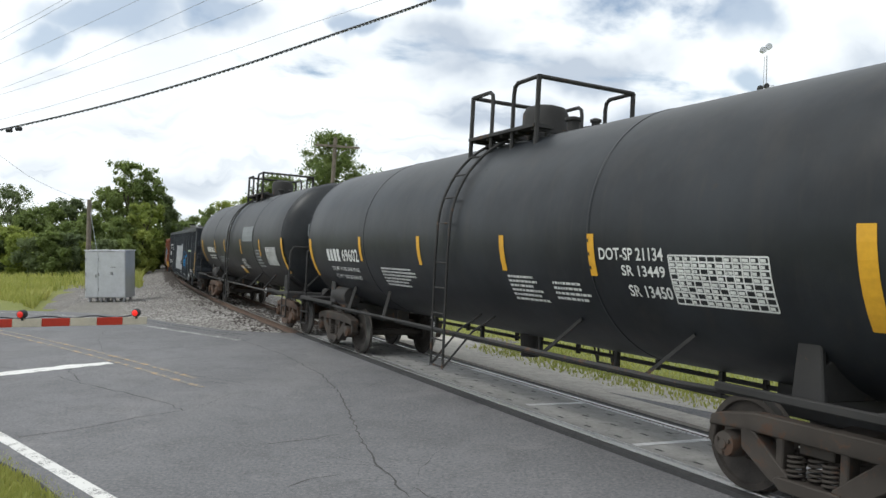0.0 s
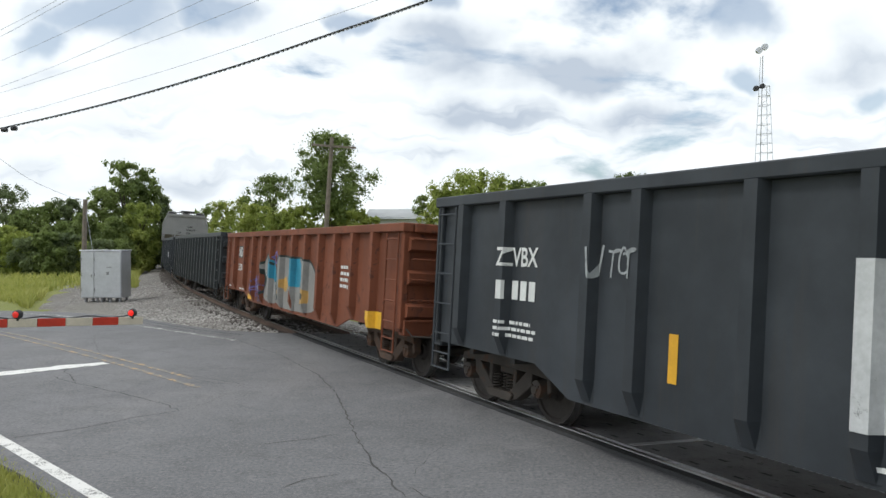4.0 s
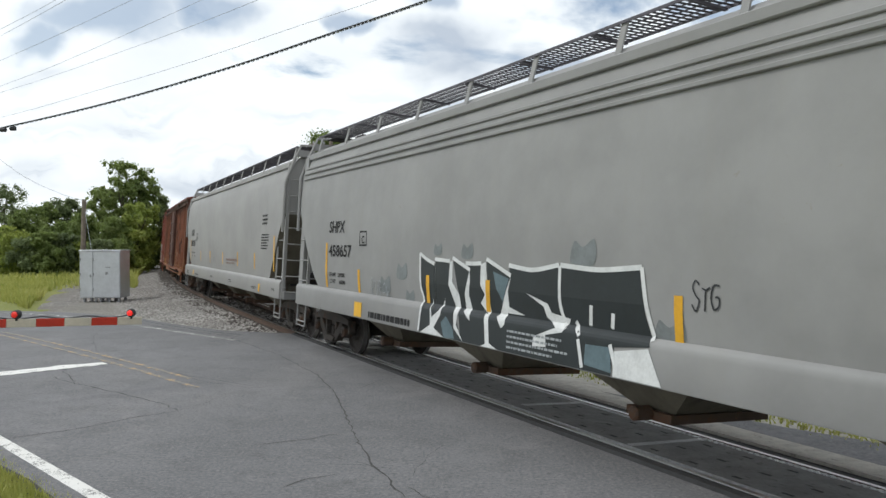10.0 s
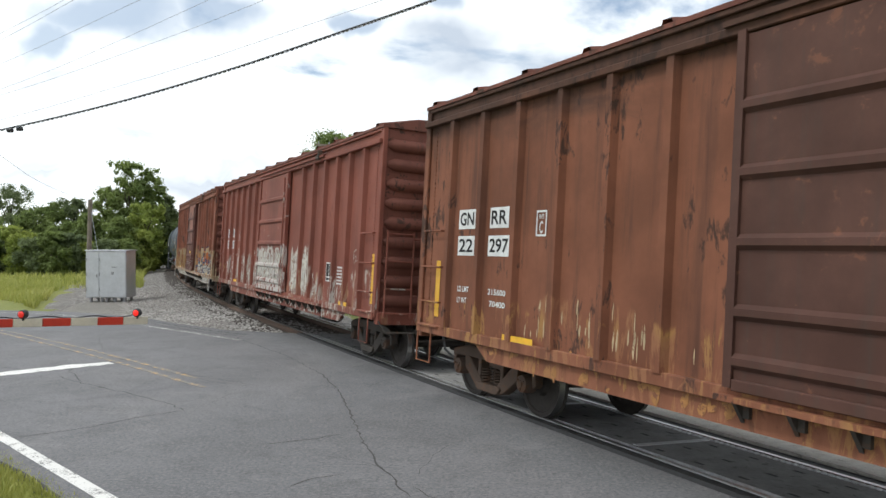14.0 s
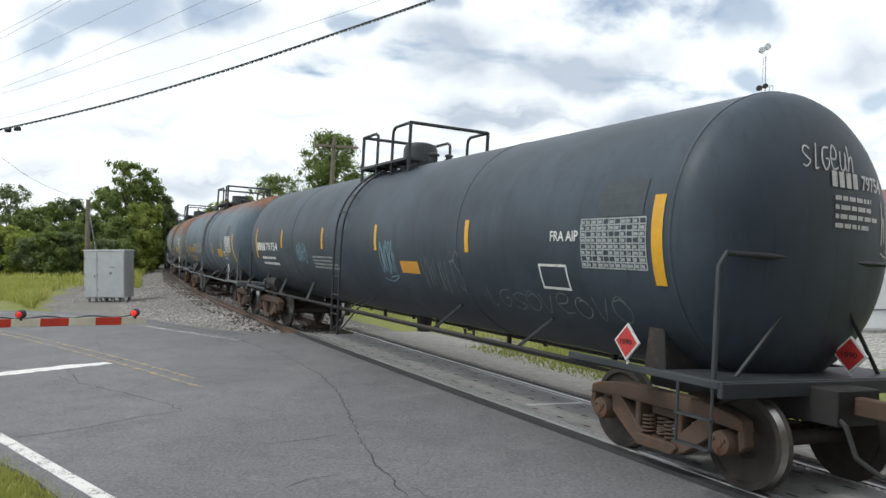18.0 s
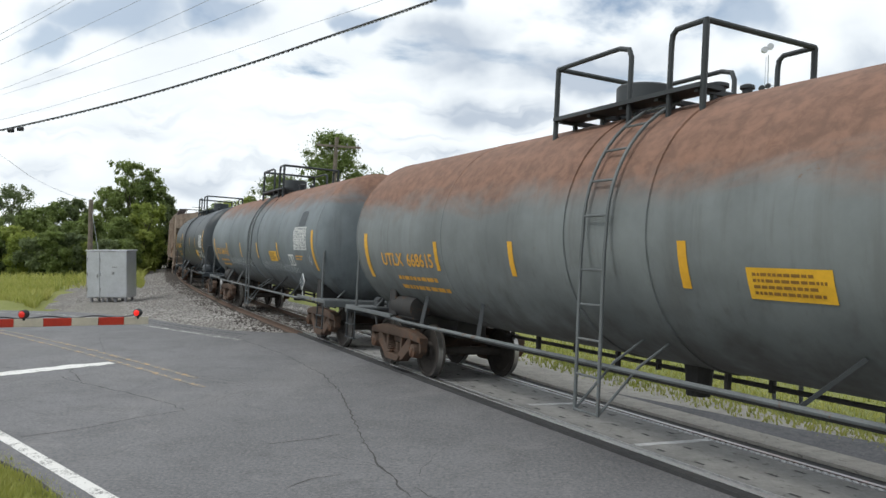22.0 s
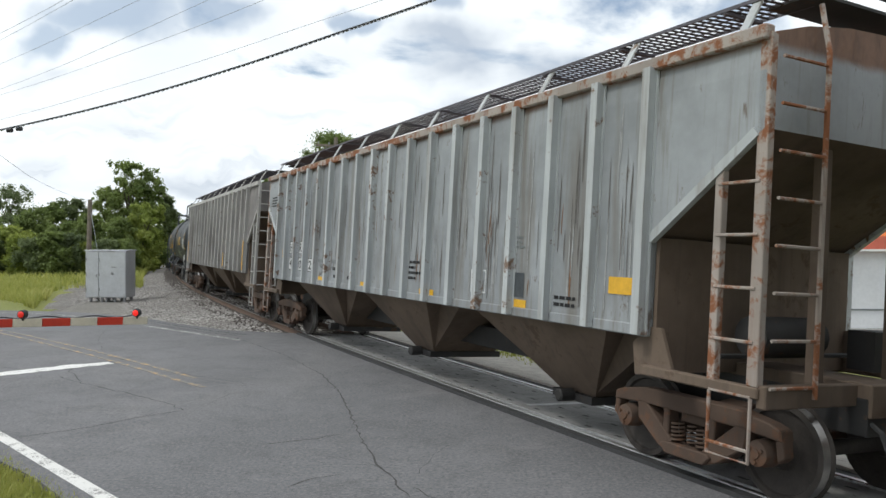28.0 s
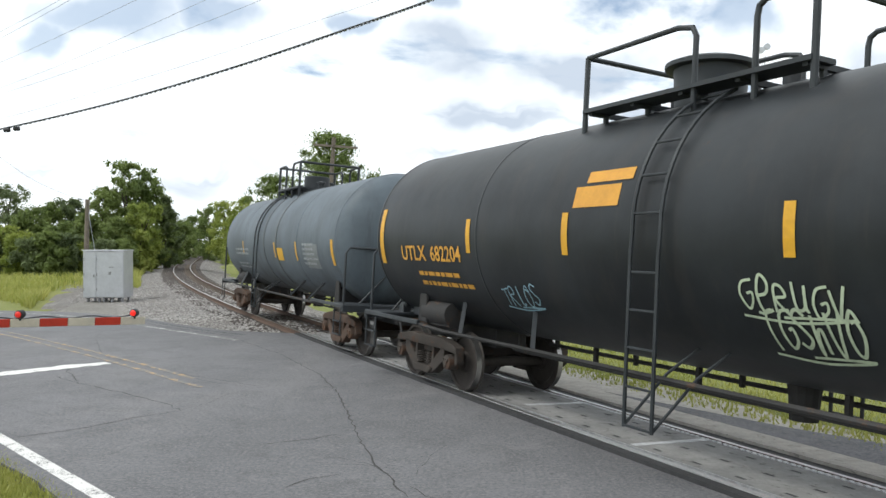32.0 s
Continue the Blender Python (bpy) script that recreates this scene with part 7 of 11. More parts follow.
    mark("graffiti_letter", merge(stroke(put, [(3.6, 1.02), (3.52, 1.5), (3.5, 1.82)], 0.085, 7.0), stroke(put, [(3.5, 1.82), (3.85, 1.4), (4.14, 1.02)], 0.085, 7.5), stroke(put, [(4.14, 1.02), (4.2, 1.5), (4.18, 2.0)], 0.1, 8.0)), SPRAY_WHITE, car, "white sprayed letter")
    reflect(car, put, [(-3.78, 0.97, 1.42), (-1.22, 0.97, 1.42), (1.93, 0.95, 1.42), (-7.08, 0.97, 1.85), (4.22, 0.95, 1.42)], 0.10)
    mark("graffiti_tag", merge(scrawl(put, 4.65, 1.22, 5.2, 1.54, 5, 0.03, 96), scrawl(put, 4.68, 1.08, 5.25, 1.24, 6, 0.02, 97), scrawl(put, 5.7, 1.1, 6.1, 1.26, 5, 0.025, 98)), STENCIL_DIM, car, "faint white tags")
    mark("warning_label", patch(put, 4.86, 0.74, 5.14, 0.83, 8.0), LABEL_W, car, "white label")
    mark("warning_label", patch(put, 5.75, 0.80, 6.0, 0.88, 8.0), STENCIL_DIM, car, "grey label")
    mark("stencil_number", (letters(put, "IL    52-6", 6.2, 1.46, 6.68, 1.53), letters(put, "IW     9-8", 6.2, 1.36, 6.68, 1.43), letters(put, "IH     6-5", 6.2, 1.26, 6.68, 1.33), letters(put, "CU FT 2701", 6.2, 1.15, 6.68, 1.22)), STENCIL, car, "white stencilled sizes")
    mark("plate_mark", merge(patch(put, 6.2, 0.72, 6.23, 1.05, 8.0), patch(put, 6.65, 0.72, 6.68, 1.05, 8.0), patch(put, 6.42, 0.72, 6.44, 1.05, 8.0), patch(put, 6.2, 1.03, 6.68, 1.06, 8.0, m=1), patch(put, 6.2, 0.72, 6.68, 0.75, 8.0, m=1), patch(put, 6.2, 0.86, 6.68, 0.88, 8.0, m=1)), STENCIL, car, "white outlined square")
    mark("stencil_block", (bars(put, 7.1, 0.92, 7.7, 1.04, 2, 99), bars(put, -7.6, 0.92, -6.9, 1.0, 1, 98)), STENCIL, car, "small white lines")


build_gondolas()


# ---- the train: boxcars ----
def boxcar(label, q0, q1, body, door_mat, ends, iron, number, seed, half_len=7.85):
    mid, half = (q0 + q1) / 2, (q1 - q0) / 2
    car = thing("boxcar", label, "boxcar", "freight train")
    w, eave, low = 1.52, 4.43, 0.98
    side = [(-half_len, low + 0.02), (-half_len + 1.7, low - 0.02), (-half_len + 2.1, low - 0.26), (half_len - 2.1, low - 0.26), (half_len - 1.7, low - 0.02), (half_len, low + 0.02), (half_len, eave), (-half_len, eave)]
    for s in (-1, 1):
        part("side_wall", Geo().prism(side, s * w - s * 0.05, s * w), body, car)
        for x in (-6.95, -6.05, -5.15, -4.25, -3.35, -2.45, 2.75, 3.65, 4.5, 5.35, 6.15, 7.0):
            g = Geo().prism([(x - 0.085, 0), (x - 0.05, 0.085), (x + 0.05, 0.085), (x + 0.085, 0)], low + 0.08, eave - 0.27, axis="z")
            g.v = [(a, s * (w + b), c) for a, b, c in g.v]
            part("side_post", g, body, car)
        for z, h, d in ((eave - 0.03, 0.06, 0.05), (eave - 0.25, 0.085, 0.11), (low + 0.02, 0.14, 0.07)):
            part("side_rail", Geo().box(0, s * (w + d / 2 - 0.005), z, half_len * 2, d, h), body, car, bevel=0.01)
        # sliding door: a frame with pressed horizontal ribs
        dx0, dx1 = -1.55, 1.46
        door = part("sliding_door", Geo().box((dx0 + dx1) / 2, s * (w + 0.06), (eave + low) / 2 - 0.10, dx1 - dx0, 0.05, eave - low - 0.41), door_mat, car, "ribbed steel sliding door", bevel=0.008)
        for z in (1.3, 1.72, 2.32, 2.92, 3.5):
            part("door_rib", Geo().prism([(s * (w + 0.085), z - 0.07), (s * (w + 0.13), z - 0.03), (s * (w + 0.13), z + 0.03), (s * (w + 0.085), z + 0.07)], dx0 + 0.05, dx1 - 0.05, axis="x"), door_mat, door)
        for x in (dx0, dx1):
            part("door_edge", Geo().box(x, s * (w + 0.075), (eave + low) / 2 - 0.09, 0.09, 0.09, eave - low - 0.36), door_mat, door)
        part("door_latch", Geo().tube([(dx1 - 0.16, s * (w + 0.14), 1.2), (dx1 - 0.16, s * (w + 0.14), 4.0)], 0.022, 6).box(dx1 - 0.16, s * (w + 0.15), 1.75, 0.2, 0.06, 0.1), door_mat, door)
        part("door_track", Geo().box(1.4, s * (w + 0.12), eave - 0.185, 6.3, 0.05, 0.05), body, car)
        part("track_stop", Geo().box(4.15, s * (w + 0.10), eave - 0.20, 0.22, 0.16, 0.07).box(4.24, s * (w + 0.13), eave - 0.13, 0.05, 0.10, 0.17), IRON, car, "dark door stop", bevel=0.008)
        part("door_track", Geo().box(1.55, s * (w + 0.10), low + 0.0, 6.4, 0.13, 0.05), body, car)
        for k in range(12):
            x = -1.45 + k * 0.54
            part("track_bracket", Geo().prism([(s * w, low - 0.02), (s * (w + 0.14), low - 0.02), (s * (w + 0.01), low - 0.20)], x - 0.02, x + 0.02, axis="x").box(x + 0.05, s * (w + 0.02), low - 0.09, 0.07, 0.04, 0.13), IRON, car, "dark track bracket")
        part("door_gear", Geo().box(dx1 - 0.95, s * (w + 0.10), 1.52, 0.30, 0.06, 0.17).tube([(dx1 - 0.8, s * (w + 0.14), 1.52), (dx1 - 0.35, s * (w + 0.15), 1.50), (dx1 - 0.3, s * (w + 0.15), 1.30)], 0.018, 6), door_mat, door, "door opening gear", bevel=0.006)
        part("kick_angle", Geo().box((dx0 + dx1) / 2, s * (w + 0.11), low + 0.12, dx1 - dx0 - 0.12, 0.05, 0.10), door_mat, door, bevel=0.008)
        # grab irons by the corner
        for x, d in ((half_len - 0.12, -1), (-half_len + 0.12, 1)):
            y = s * (w + 0.09)
            for z in (1.05, 1.42, 1.95, 2.5) if d < 0 else (1.05, 1.42, 1.95, 2.5):
                part("grab_iron", Geo().tube([(x, s * w, z), (x, y, z), (x + d * 0.62, y, z), (x + d * 0.62, s * w, z)], 0.015, 6), body, car, "bent steel grab iron")
            part("stirrup_step", Geo().tube([(x, y, 0.95), (x, y, 0.5), (x + d * 0.45, y, 0.5), (x + d * 0.45, y, 0.95)], 0.015, 6), body, car)
    for d in (-1, 1):
        x = d * half_len
        part("end_wall", Geo().prism([(-w, low), (w, low), (w, eave), (0.8, eave + 0.2), (0, eave + 0.24), (-0.8, eave + 0.2), (-w, eave)], x - d * 0.05, x, axis="x"), ends, car)
        for k in range(9):
            z = 1.28 + k * 0.355
            if z > eave - 0.1:
                break
            g = Geo()
            n = 7
            for yy in (-w + 0.06, -w + 0.2, w - 0.2, w - 0.06):
                fade = 0.15 if abs(yy) > w - 0.1 else 1.0
                for j in range(n):
                    a = math.pi * j / (n - 1)
                    g.v.append((x + d * 0.10 * math.sin(a) * fade, yy, z - 0.115 * math.cos(a) * (0.4 if fade < 1 else 1)))
            for i in range(3):
                for j in range(n - 1):
                    g.f.append((i * n + j, i * n + j + 1, (i + 1) * n + j + 1, (i + 1) * n + j))
            part("end_corrugation", g, ends, car, soft=True)
        part("end_sill", Geo().box(x + d * 0.02, 0, low - 0.02, 0.16, w * 2, 0.22), body, car, bevel=0.012)
        for y in (-w, w):
            part("corner_post", Geo().box(x - d * 0.02, y, (low + eave) / 2, 0.14, 0.09, eave - low), body, car, bevel=0.01)
        lad = Geo()
        for s in (-1, 1):
            ys = (s * (w - 0.10), s * (w - 0.62))
            for y in ys:
                lad.tube([(x + d * 0.15, y, 0.98), (x + d * 0.15, y, 2.55)], 0.018, 6)
            for z in (1.05, 1.5, 2.0, 2.5):
                lad.tube([(x + d * 0.15, ys[0], z), (x + d * 0.15, ys[1], z)], 0.014, 6)
        lad.tube([(x + d * 0.16, -w + 0.6, 2.42), (x + d * 0.16, w - 0.6, 2.42)], 0.014, 6)
        part("end_ladder", lad, body, car, "short end ladder")
        part("cut_lever", Geo().tube([(x + d * 0.16, -w, 0.92), (x + d * 0.25, -w + 0.1, 0.72), (x + d * 0.42, -0.6, 0.74), (x + d * 0.5, -0.15, 0.84)], 0.014, 6), IRON, car)
    wheel = Geo().tube([(half_len + 0.28, 0.05 + 0.27 * math.cos(a), 2.1 + 0.27 * math.sin(a)) for a in np.linspace(0, 2 * math.pi, 17)[:-1]], 0.016, 6, closed=True)
    for k in range(5):
        a = 2 * math.pi * k / 5
        wheel.tube([(half_len + 0.26, 0.05, 2.1), (half_len + 0.28, 0.05 + 0.27 * math.cos(a), 2.1 + 0.27 * math.sin(a))], 0.011, 5)
    wheel.box(half_len + 0.18, 0.05, 2.1, 0.16, 0.22, 0.3)
    part("brake_wheel", wheel, ends, car, "hand brake wheel")
    roof = Geo()
    ridge = []
    xs = np.linspace(-half_len - 0.05, half_len + 0.05, 2)
    for x in xs:
        for y, z in ((-w - 0.06, eave), (-w - 0.06, eave + 0.05), (-0.8, eave + 0.21), (0, eave + 0.25), (0.8, eave + 0.21), (w + 0.06, eave + 0.05), (w + 0.06, eave)):
            roof.v.append((float(x), y, z))
    for j in range(6):
        roof.f.append((j, j + 1, 7 + j + 1, 7 + j))
    roof.f += [(0, 1, 2, 3, 4, 5, 6), (7, 8, 9, 10, 11, 12, 13), (0, 6, 13, 7)]
    part("roof", roof, ends, car)
    for k in range(13):
        x = -half_len + 0.25 + k * (half_len * 2 - 0.5) / 12
        g = Geo()
        for dx in (-0.06, 0.06):
            for y, z in ((-w - 0.07, eave + 0.06), (-0.8, eave + 0.225), (0, eave + 0.265), (0.8, eave + 0.225), (w + 0.07, eave + 0.06)):
                g.v.append((x + dx, y, z + 0.035))
                g.v.append((x + dx * 1.4, y, z - 0.03))
        for j in range(4):
            g.f += [(2 * j, 2 * j + 2, 12 + 2 * j, 10 + 2 * j), (2 * j, 2 * j + 2, 2 * j + 3, 2 * j + 1), (10 + 2 * j, 12 + 2 * j, 13 + 2 * j, 11 + 2 * j)]
        part("roof_rib", g, ends, car)
    gear = Geo().lathe([(3.0, 0.08), (3.05, 0.19), (3.95, 0.19), (4.0, 0.08)], "x", 14, (0, -0.95, 0.72)).lathe([(-0.6, 0.05), (-0.55, 0.15), (0.1, 0.15), (0.15, 0.05)], "x", 12, (0, -0.7, 0.66))
    gear.tube([(-5, -0.5, 0.72), (5, -0.5, 0.72)], 0.025, 6)
    part("brake_cylinder", gear, UNDER, car, soft=0.6)
    put = flat_side(w)
    for wd, bx, bz, bw in (("GN", -6.72, 2.52, 0.48), ("RR", -5.84, 2.52, 0.48), ("22", -6.72, 2.14, 0.48), (number, -5.86, 2.14, 0.56)):
        board = part("number_board", patch(put, bx, bz, bx + bw, bz + 0.28, 5.0), LABEL_W, car, "white number board")
        part("board_number", letters(put, wd, bx + 0.04, bz + 0.05, bx + bw - 0.04, bz + 0.24), STENCIL_K, board, "black characters")
    part("stencil_number", plate_box(put, -4.72, 2.40, 0.22, 0.32), STENCIL, car, "white square mark")
    part("stencil_block", (letters(put, "LD LMT", -6.66, 1.62, -6.33, 1.70), letters(put, "215600", -5.8, 1.62, -5.35, 1.70), letters(put, "LT WT", -6.66, 1.46, -6.38, 1.54), letters(put, "70400", -5.75, 1.46, -5.35, 1.54),
                                bars(put, 5.55, 1.45, 6.0, 1.85, 6, seed), bars(put, 6.3, 0.98, 6.8, 1.06, 1, seed + 1)), STENCIL, car, "small white lines")
    frame_lines = [patch(put, x, 1.5, x + 0.025, 1.9, 8.0) for x in (4.79, 4.98, 5.17)] + [patch(put, 4.79, z, 5.195, z + 0.025, 8.2, m=1) for z in (1.5, 1.58, 1.88)]
    panel = part("inspection_panel", patch(put, 4.80, 1.51, 5.18, 1.89, 5.0), STENCIL_K, car, "black inspection panel")
    part("panel_frame", merge(*frame_lines), STENCIL, panel, "white lined frame")
    rivets = Geo()
    for x in (half_len - 0.28, -half_len + 0.28):
        for k in range(46):
            rivets.box(x, -w - 0.008, low + 0.22 + k * 0.066, 0.022, 0.02, 0.022)
    tagged(part("rivet_row", rivets, body, car), kind="stuff")
    reflect(car, put, [(7.62, 1.2, 2.12), (-7.3, 1.2, 2.05)], 0.14)
    part("warning_label", (patch(put, -5.3, 1.02, -4.6, 1.14, 60.0), patch(put, 5.9, 1.02, 6.4, 1.14, 60.0), patch(put, 1.95, 1.2, 2.2, 1.35, 5.0)), LABEL_Y, car, "worn yellow label")
    face = end_face(half_len + 0.02)
    part("end_lettering", merge(letters(face, "34 SPRINGS", 0.35, 3.12, 1.05, 3.22, 60.0), bars(face, 0.3, 2.7, 1.05, 3.02, 2, seed + 2, 100.0), bars(face, 0.35, 2.2, 1.0, 2.28, 1, seed + 3, 100.0)), STENCIL, car, "white lettering on the end")
    running_gear(car, mid, half, half_len + 0.14, iron)
    TRAIN.append((car, q0, q1))
    return car, put


BOX_A = paint("boxcar_rust_brown", (0.165, 0.060, 0.031), (0.050, 0.026, 0.019), 0.40, 0.55, 0.75, 0.28, (0.055, 0.025, 0.017), seed=31.0, run=0.4, tags=(1.55, (0.26, 0.12, 0.06), (0.33, 0.18, 0.06), 0.36), low=(0.80, (0.30, 0.125, 0.07)), top=(3.95, (0.055, 0.03, 0.022), 0.45))
BOX_B = paint("boxcar_red_brown", (0.175, 0.052, 0.034), (0.10, 0.04, 0.028), 0.22, 0.35, 0.7, 0.22, (0.09, 0.035, 0.026), seed=32.0, run=0.4, tags=(1.75, (0.44, 0.42, 0.38), (0.30, 0.16, 0.09), 0.34))
BOX_C = paint("boxcar_orange_brown", (0.185, 0.062, 0.036), (0.095, 0.050, 0.038), 0.46, 0.55, 0.75, 0.42, (0.08, 0.036, 0.024), seed=33.0, run=0.4, tags=(2.1, (0.27, 0.15, 0.055), (0.36, 0.30, 0.19), 0.66), low=(0.86, (0.46, 0.48, 0.49)))
DOOR_A = paint("door_dark_brown", (0.075, 0.032, 0.023), (0.16, 0.07, 0.045), 0.35, 0.4, 0.75, 0.3, seed=34.0)
SPRAY_CREAM = plain("cream_spray_paint", (0.40, 0.30, 0.18), 0.7, 0, 0.35, 4.0, 0.0, wear=((0.16, 0.06, 0.032), 0.48))
SPRAY_OCHRE = plain("faded_ochre_paint", (0.31, 0.145, 0.045), 0.7, 0, 0.35, 4.0, 0.0, wear=((0.15, 0.055, 0.03), 0.52))
SPRAY_NAVY = plain("navy_spray_paint", (0.022, 0.040, 0.11), 0.6, 0, 0.3, 3.0, 0.0, wear=((0.10, 0.06, 0.045), 0.2))
SPRAY_SIGNAL = plain("orange_spray_paint", (0.38, 0.11, 0.03), 0.65, 0, 0.25, 3.0, 0.0, wear=((0.16, 0.06, 0.03), 0.25))
SPRAY_PALE = plain("worn_white_spray_paint", (0.47, 0.45, 0.40), 0.7, 0, 0.3, 5.0, 0.0, wear=((0.17, 0.07, 0.045), 0.50))
FLAKE_CLOUD = plain("flaked_primer_clouds", (0.25, 0.105, 0.075), 0.75, 0, 0.3, 0.75, 0.0, wear=((0.088, 0.034, 0.027), 0.66))
FLAKE_THIN = plain("thin_flaked_primer", (0.25, 0.105, 0.075), 0.75, 0, 0.3, 0.8, 0.0, wear=((0.088, 0.034, 0.027), 0.86))
DOOR_B = paint("door_red_brown", (0.175, 0.053, 0.036), (0.45, 0.43, 0.40), 0.25, 0.35, 0.7, 0.25, seed=35.0, tags=(2.2, (0.5, 0.49, 0.46), (0.5, 0.49, 0.46), 0.6))
DOOR_C = paint("door_maroon", (0.095, 0.036, 0.028), (0.21, 0.105, 0.07), 0.40, 0.35, 0.75, 0.3, seed=36.0, tags=(1.05, (0.33, 0.28, 0.22), (0.28, 0.16, 0.08), 0.40))
END_BROWN = paint("boxcar_end_brown", (0.14, 0.046, 0.031), (0.055, 0.03, 0.022), 0.42, 0.7, 0.7, 0.3, (0.055, 0.03, 0.022), seed=37.0)


def streaks(put, x0, x1, z0, z1, count, seed, lift=4.0, wide=0.05):
    """Ghosts of old spray paint: many ragged upright dashes."""
    rng, g = random.Random(seed), Geo()
    for k in range(count):
        x, w = rng.uniform(x0, x1), rng.uniform(0.3, 1.0) * wide
        h = rng.uniform(0.12, 0.5) * (z1 - z0)
        z = z0 + rng.random() ** 1.3 * (z1 - z0 - h)
        lean = rng.uniform(-0.012, 0.012)
        p = shape(put, [(x, z), (x + w * 0.6, z + rng.uniform(-0.05, 0.03)), (x + w, z + h * 0.3), (x + w + lean, z + h * 0.8), (x + w * 0.5 + lean, z + h), (x + lean * 0.6, z + h * 0.7), (x - w * 0.3, z + h * 0.35)], lift + k * 0.03)
        g.add(p.v, p.f)
    return g


def ghost(car, put, tone, label, *where):
    tagged(part("old_paint", streaks(put, *where), tone, car, label), kind="stuff")


def build_boxcars():
    car, put = boxcar("rust-brown ribbed boxcar with a dark sliding door", -29.8, -17.05, BOX_A, DOOR_A, END_BROWN, IRON_RUST, "297", 110)
    ghost(car, put, SPRAY_CREAM, "flaking cream paint", 1.85, 5.0, 1.15, 2.4, 90, 401)
    ghost(car, put, SPRAY_OCHRE, "faded ochre paint", 1.85, 5.6, 1.05, 2.1, 90, 402, 7.0, 0.09)
    ghost(car, put, SPRAY_OCHRE, "faded ochre paint", 2.0, 5.4, 0.73, 1.1, 70, 403, 4.0, 0.10)
    ghost(car, put, SPRAY_CREAM, "flaking cream paint", -5.0, -2.0, 1.15, 1.7, 30, 404, 4.0, 0.03)
    ghost(car, put, SPRAY_OCHRE, "faded ochre paint", -6.0, -1.6, 0.72, 1.1, 50, 405, 4.0, 0.10)
    ghost(car, flat_side(1.608), SPRAY_CREAM, "flaking cream paint", 0.1, 1.2, 1.25, 1.7, 12, 406)
    for x in (2.75, 3.65, 4.5):
        part("post_foot_paint", merge(patch(put, x - 0.045, 1.15, x + 0.045, 1.5, 90.0), patch(put, x - 0.04, 1.62, x + 0.045, 2.0, 90.0)), SPRAY_CREAM if x > 3 else SPRAY_OCHRE, car, "flaking pale paint")
    car, put = boxcar("red-brown ribbed boxcar with whitish sprayed patches", -12.3, 0.6, BOX_B, DOOR_B, END_BROWN, IRON, "318", 120)
    for k, x in enumerate((-6.6, -5.7, -4.8, -3.9, -3.0, 1.95, 2.95)):
        part("graffiti_letter", merge(scrawl(put, x, 1.1 + 0.1 * (k % 2), x + 0.7, 2.0 + 0.15 * (k % 3), 2, 0.10, 121 + k), scrawl(put, x, 1.0, x + 0.75, 1.5, 3, 0.05, 221 + k)), SPRAY_PALE, car, "faded white sprayed letter")
    ghost(car, put, SPRAY_PALE, "worn white paint", 1.8, 2.68, 1.1, 2.3, 60, 411, 9.0, 0.09)
    ghost(car, put, SPRAY_PALE, "worn white paint", 2.85, 3.5, 1.1, 2.3, 55, 412, 9.0, 0.09)
    ghost(car, put, SPRAY_PALE, "worn white paint", 3.75, 4.35, 1.1, 1.7, 20, 413, 9.0, 0.05)
    ghost(car, put, SPRAY_PALE, "worn white paint", -4.2, -1.7, 1.1, 2.1, 80, 414, 9.0, 0.07)
    ghost(car, put, SPRAY_PALE, "worn white paint", -2.0, 5.2, 0.73, 0.96, 60, 415, 4.0, 0.12)
    part("graffiti_tag", scrawl(put, 5.15, 0.84, 6.6, 1.0, 8, 0.03, 416), SPRAY_PALE, car, "thin white tag on the sill")
    part("graffiti_tag", scrawl(put, 6.5, 1.9, 6.9, 2.2, 2, 0.03, 417), SPRAY_PALE, car, "thin white tag")
    door_put = flat_side(1.608)
    ghost(car, door_put, SPRAY_PALE, "worn white paint on the door", -1.45, 1.5, 1.35, 2.25, 110, 418, 4.0, 0.12)
    for k, z in enumerate((1.3, 1.8)):
        part("graffiti_letter", scrawl(door_put, -1.3, z, 1.4, z + 0.38, 6, 0.09, 321 + k), SPRAY_PALE, car, "faded white sprayed letters on the door")
    car, put = boxcar("weathered orange-brown boxcar with ochre graffiti below", 5.2, 18.1, BOX_C, DOOR_C, END_BROWN, IRON, "318", 130)
    rng = random.Random(131)
    posts = (-6.95, -6.05, -5.15, -4.25, -3.35, -2.45, 2.75, 3.65, 4.5, 5.35, 6.15, 7.0)
    for a, b in zip((-7.6,) + posts, posts + (7.6,)):
        if b - a > 2:
            continue
        a, b = a + 0.1, b - 0.1
        if a < 0:
            # cream and ochre ghosts with runs below
            ghost(car, put, SPRAY_CREAM, "flaking cream paint", a, b, 1.0, 2.15, 22, int(a * 90), 6.0, 0.07)
            ghost(car, put, SPRAY_OCHRE, "faded ochre paint", a, b, 1.05, 2.35, 12, int(a * 95), 5.0, 0.08)
            part("graffiti_letter", scrawl(put, a, 1.15, b, 1.9, 2, 0.045, int(a * 50)), SPRAY_BLACK if rng.random() < 0.6 else SPRAY_PALE, car, "half-gone sprayed letter")
            continue
        ghost(car, put, SPRAY_PALE, "worn white paint", a, b, 1.0, 1.9, 10, int(a * 97), 12.0, 0.03)

    def paint_over(name, g, tone, label):
        part(name, drape(g, posts, 0.088, 0.82), tone, car, label)
    # overlapping letters that run over the posts
    bay = 1.85
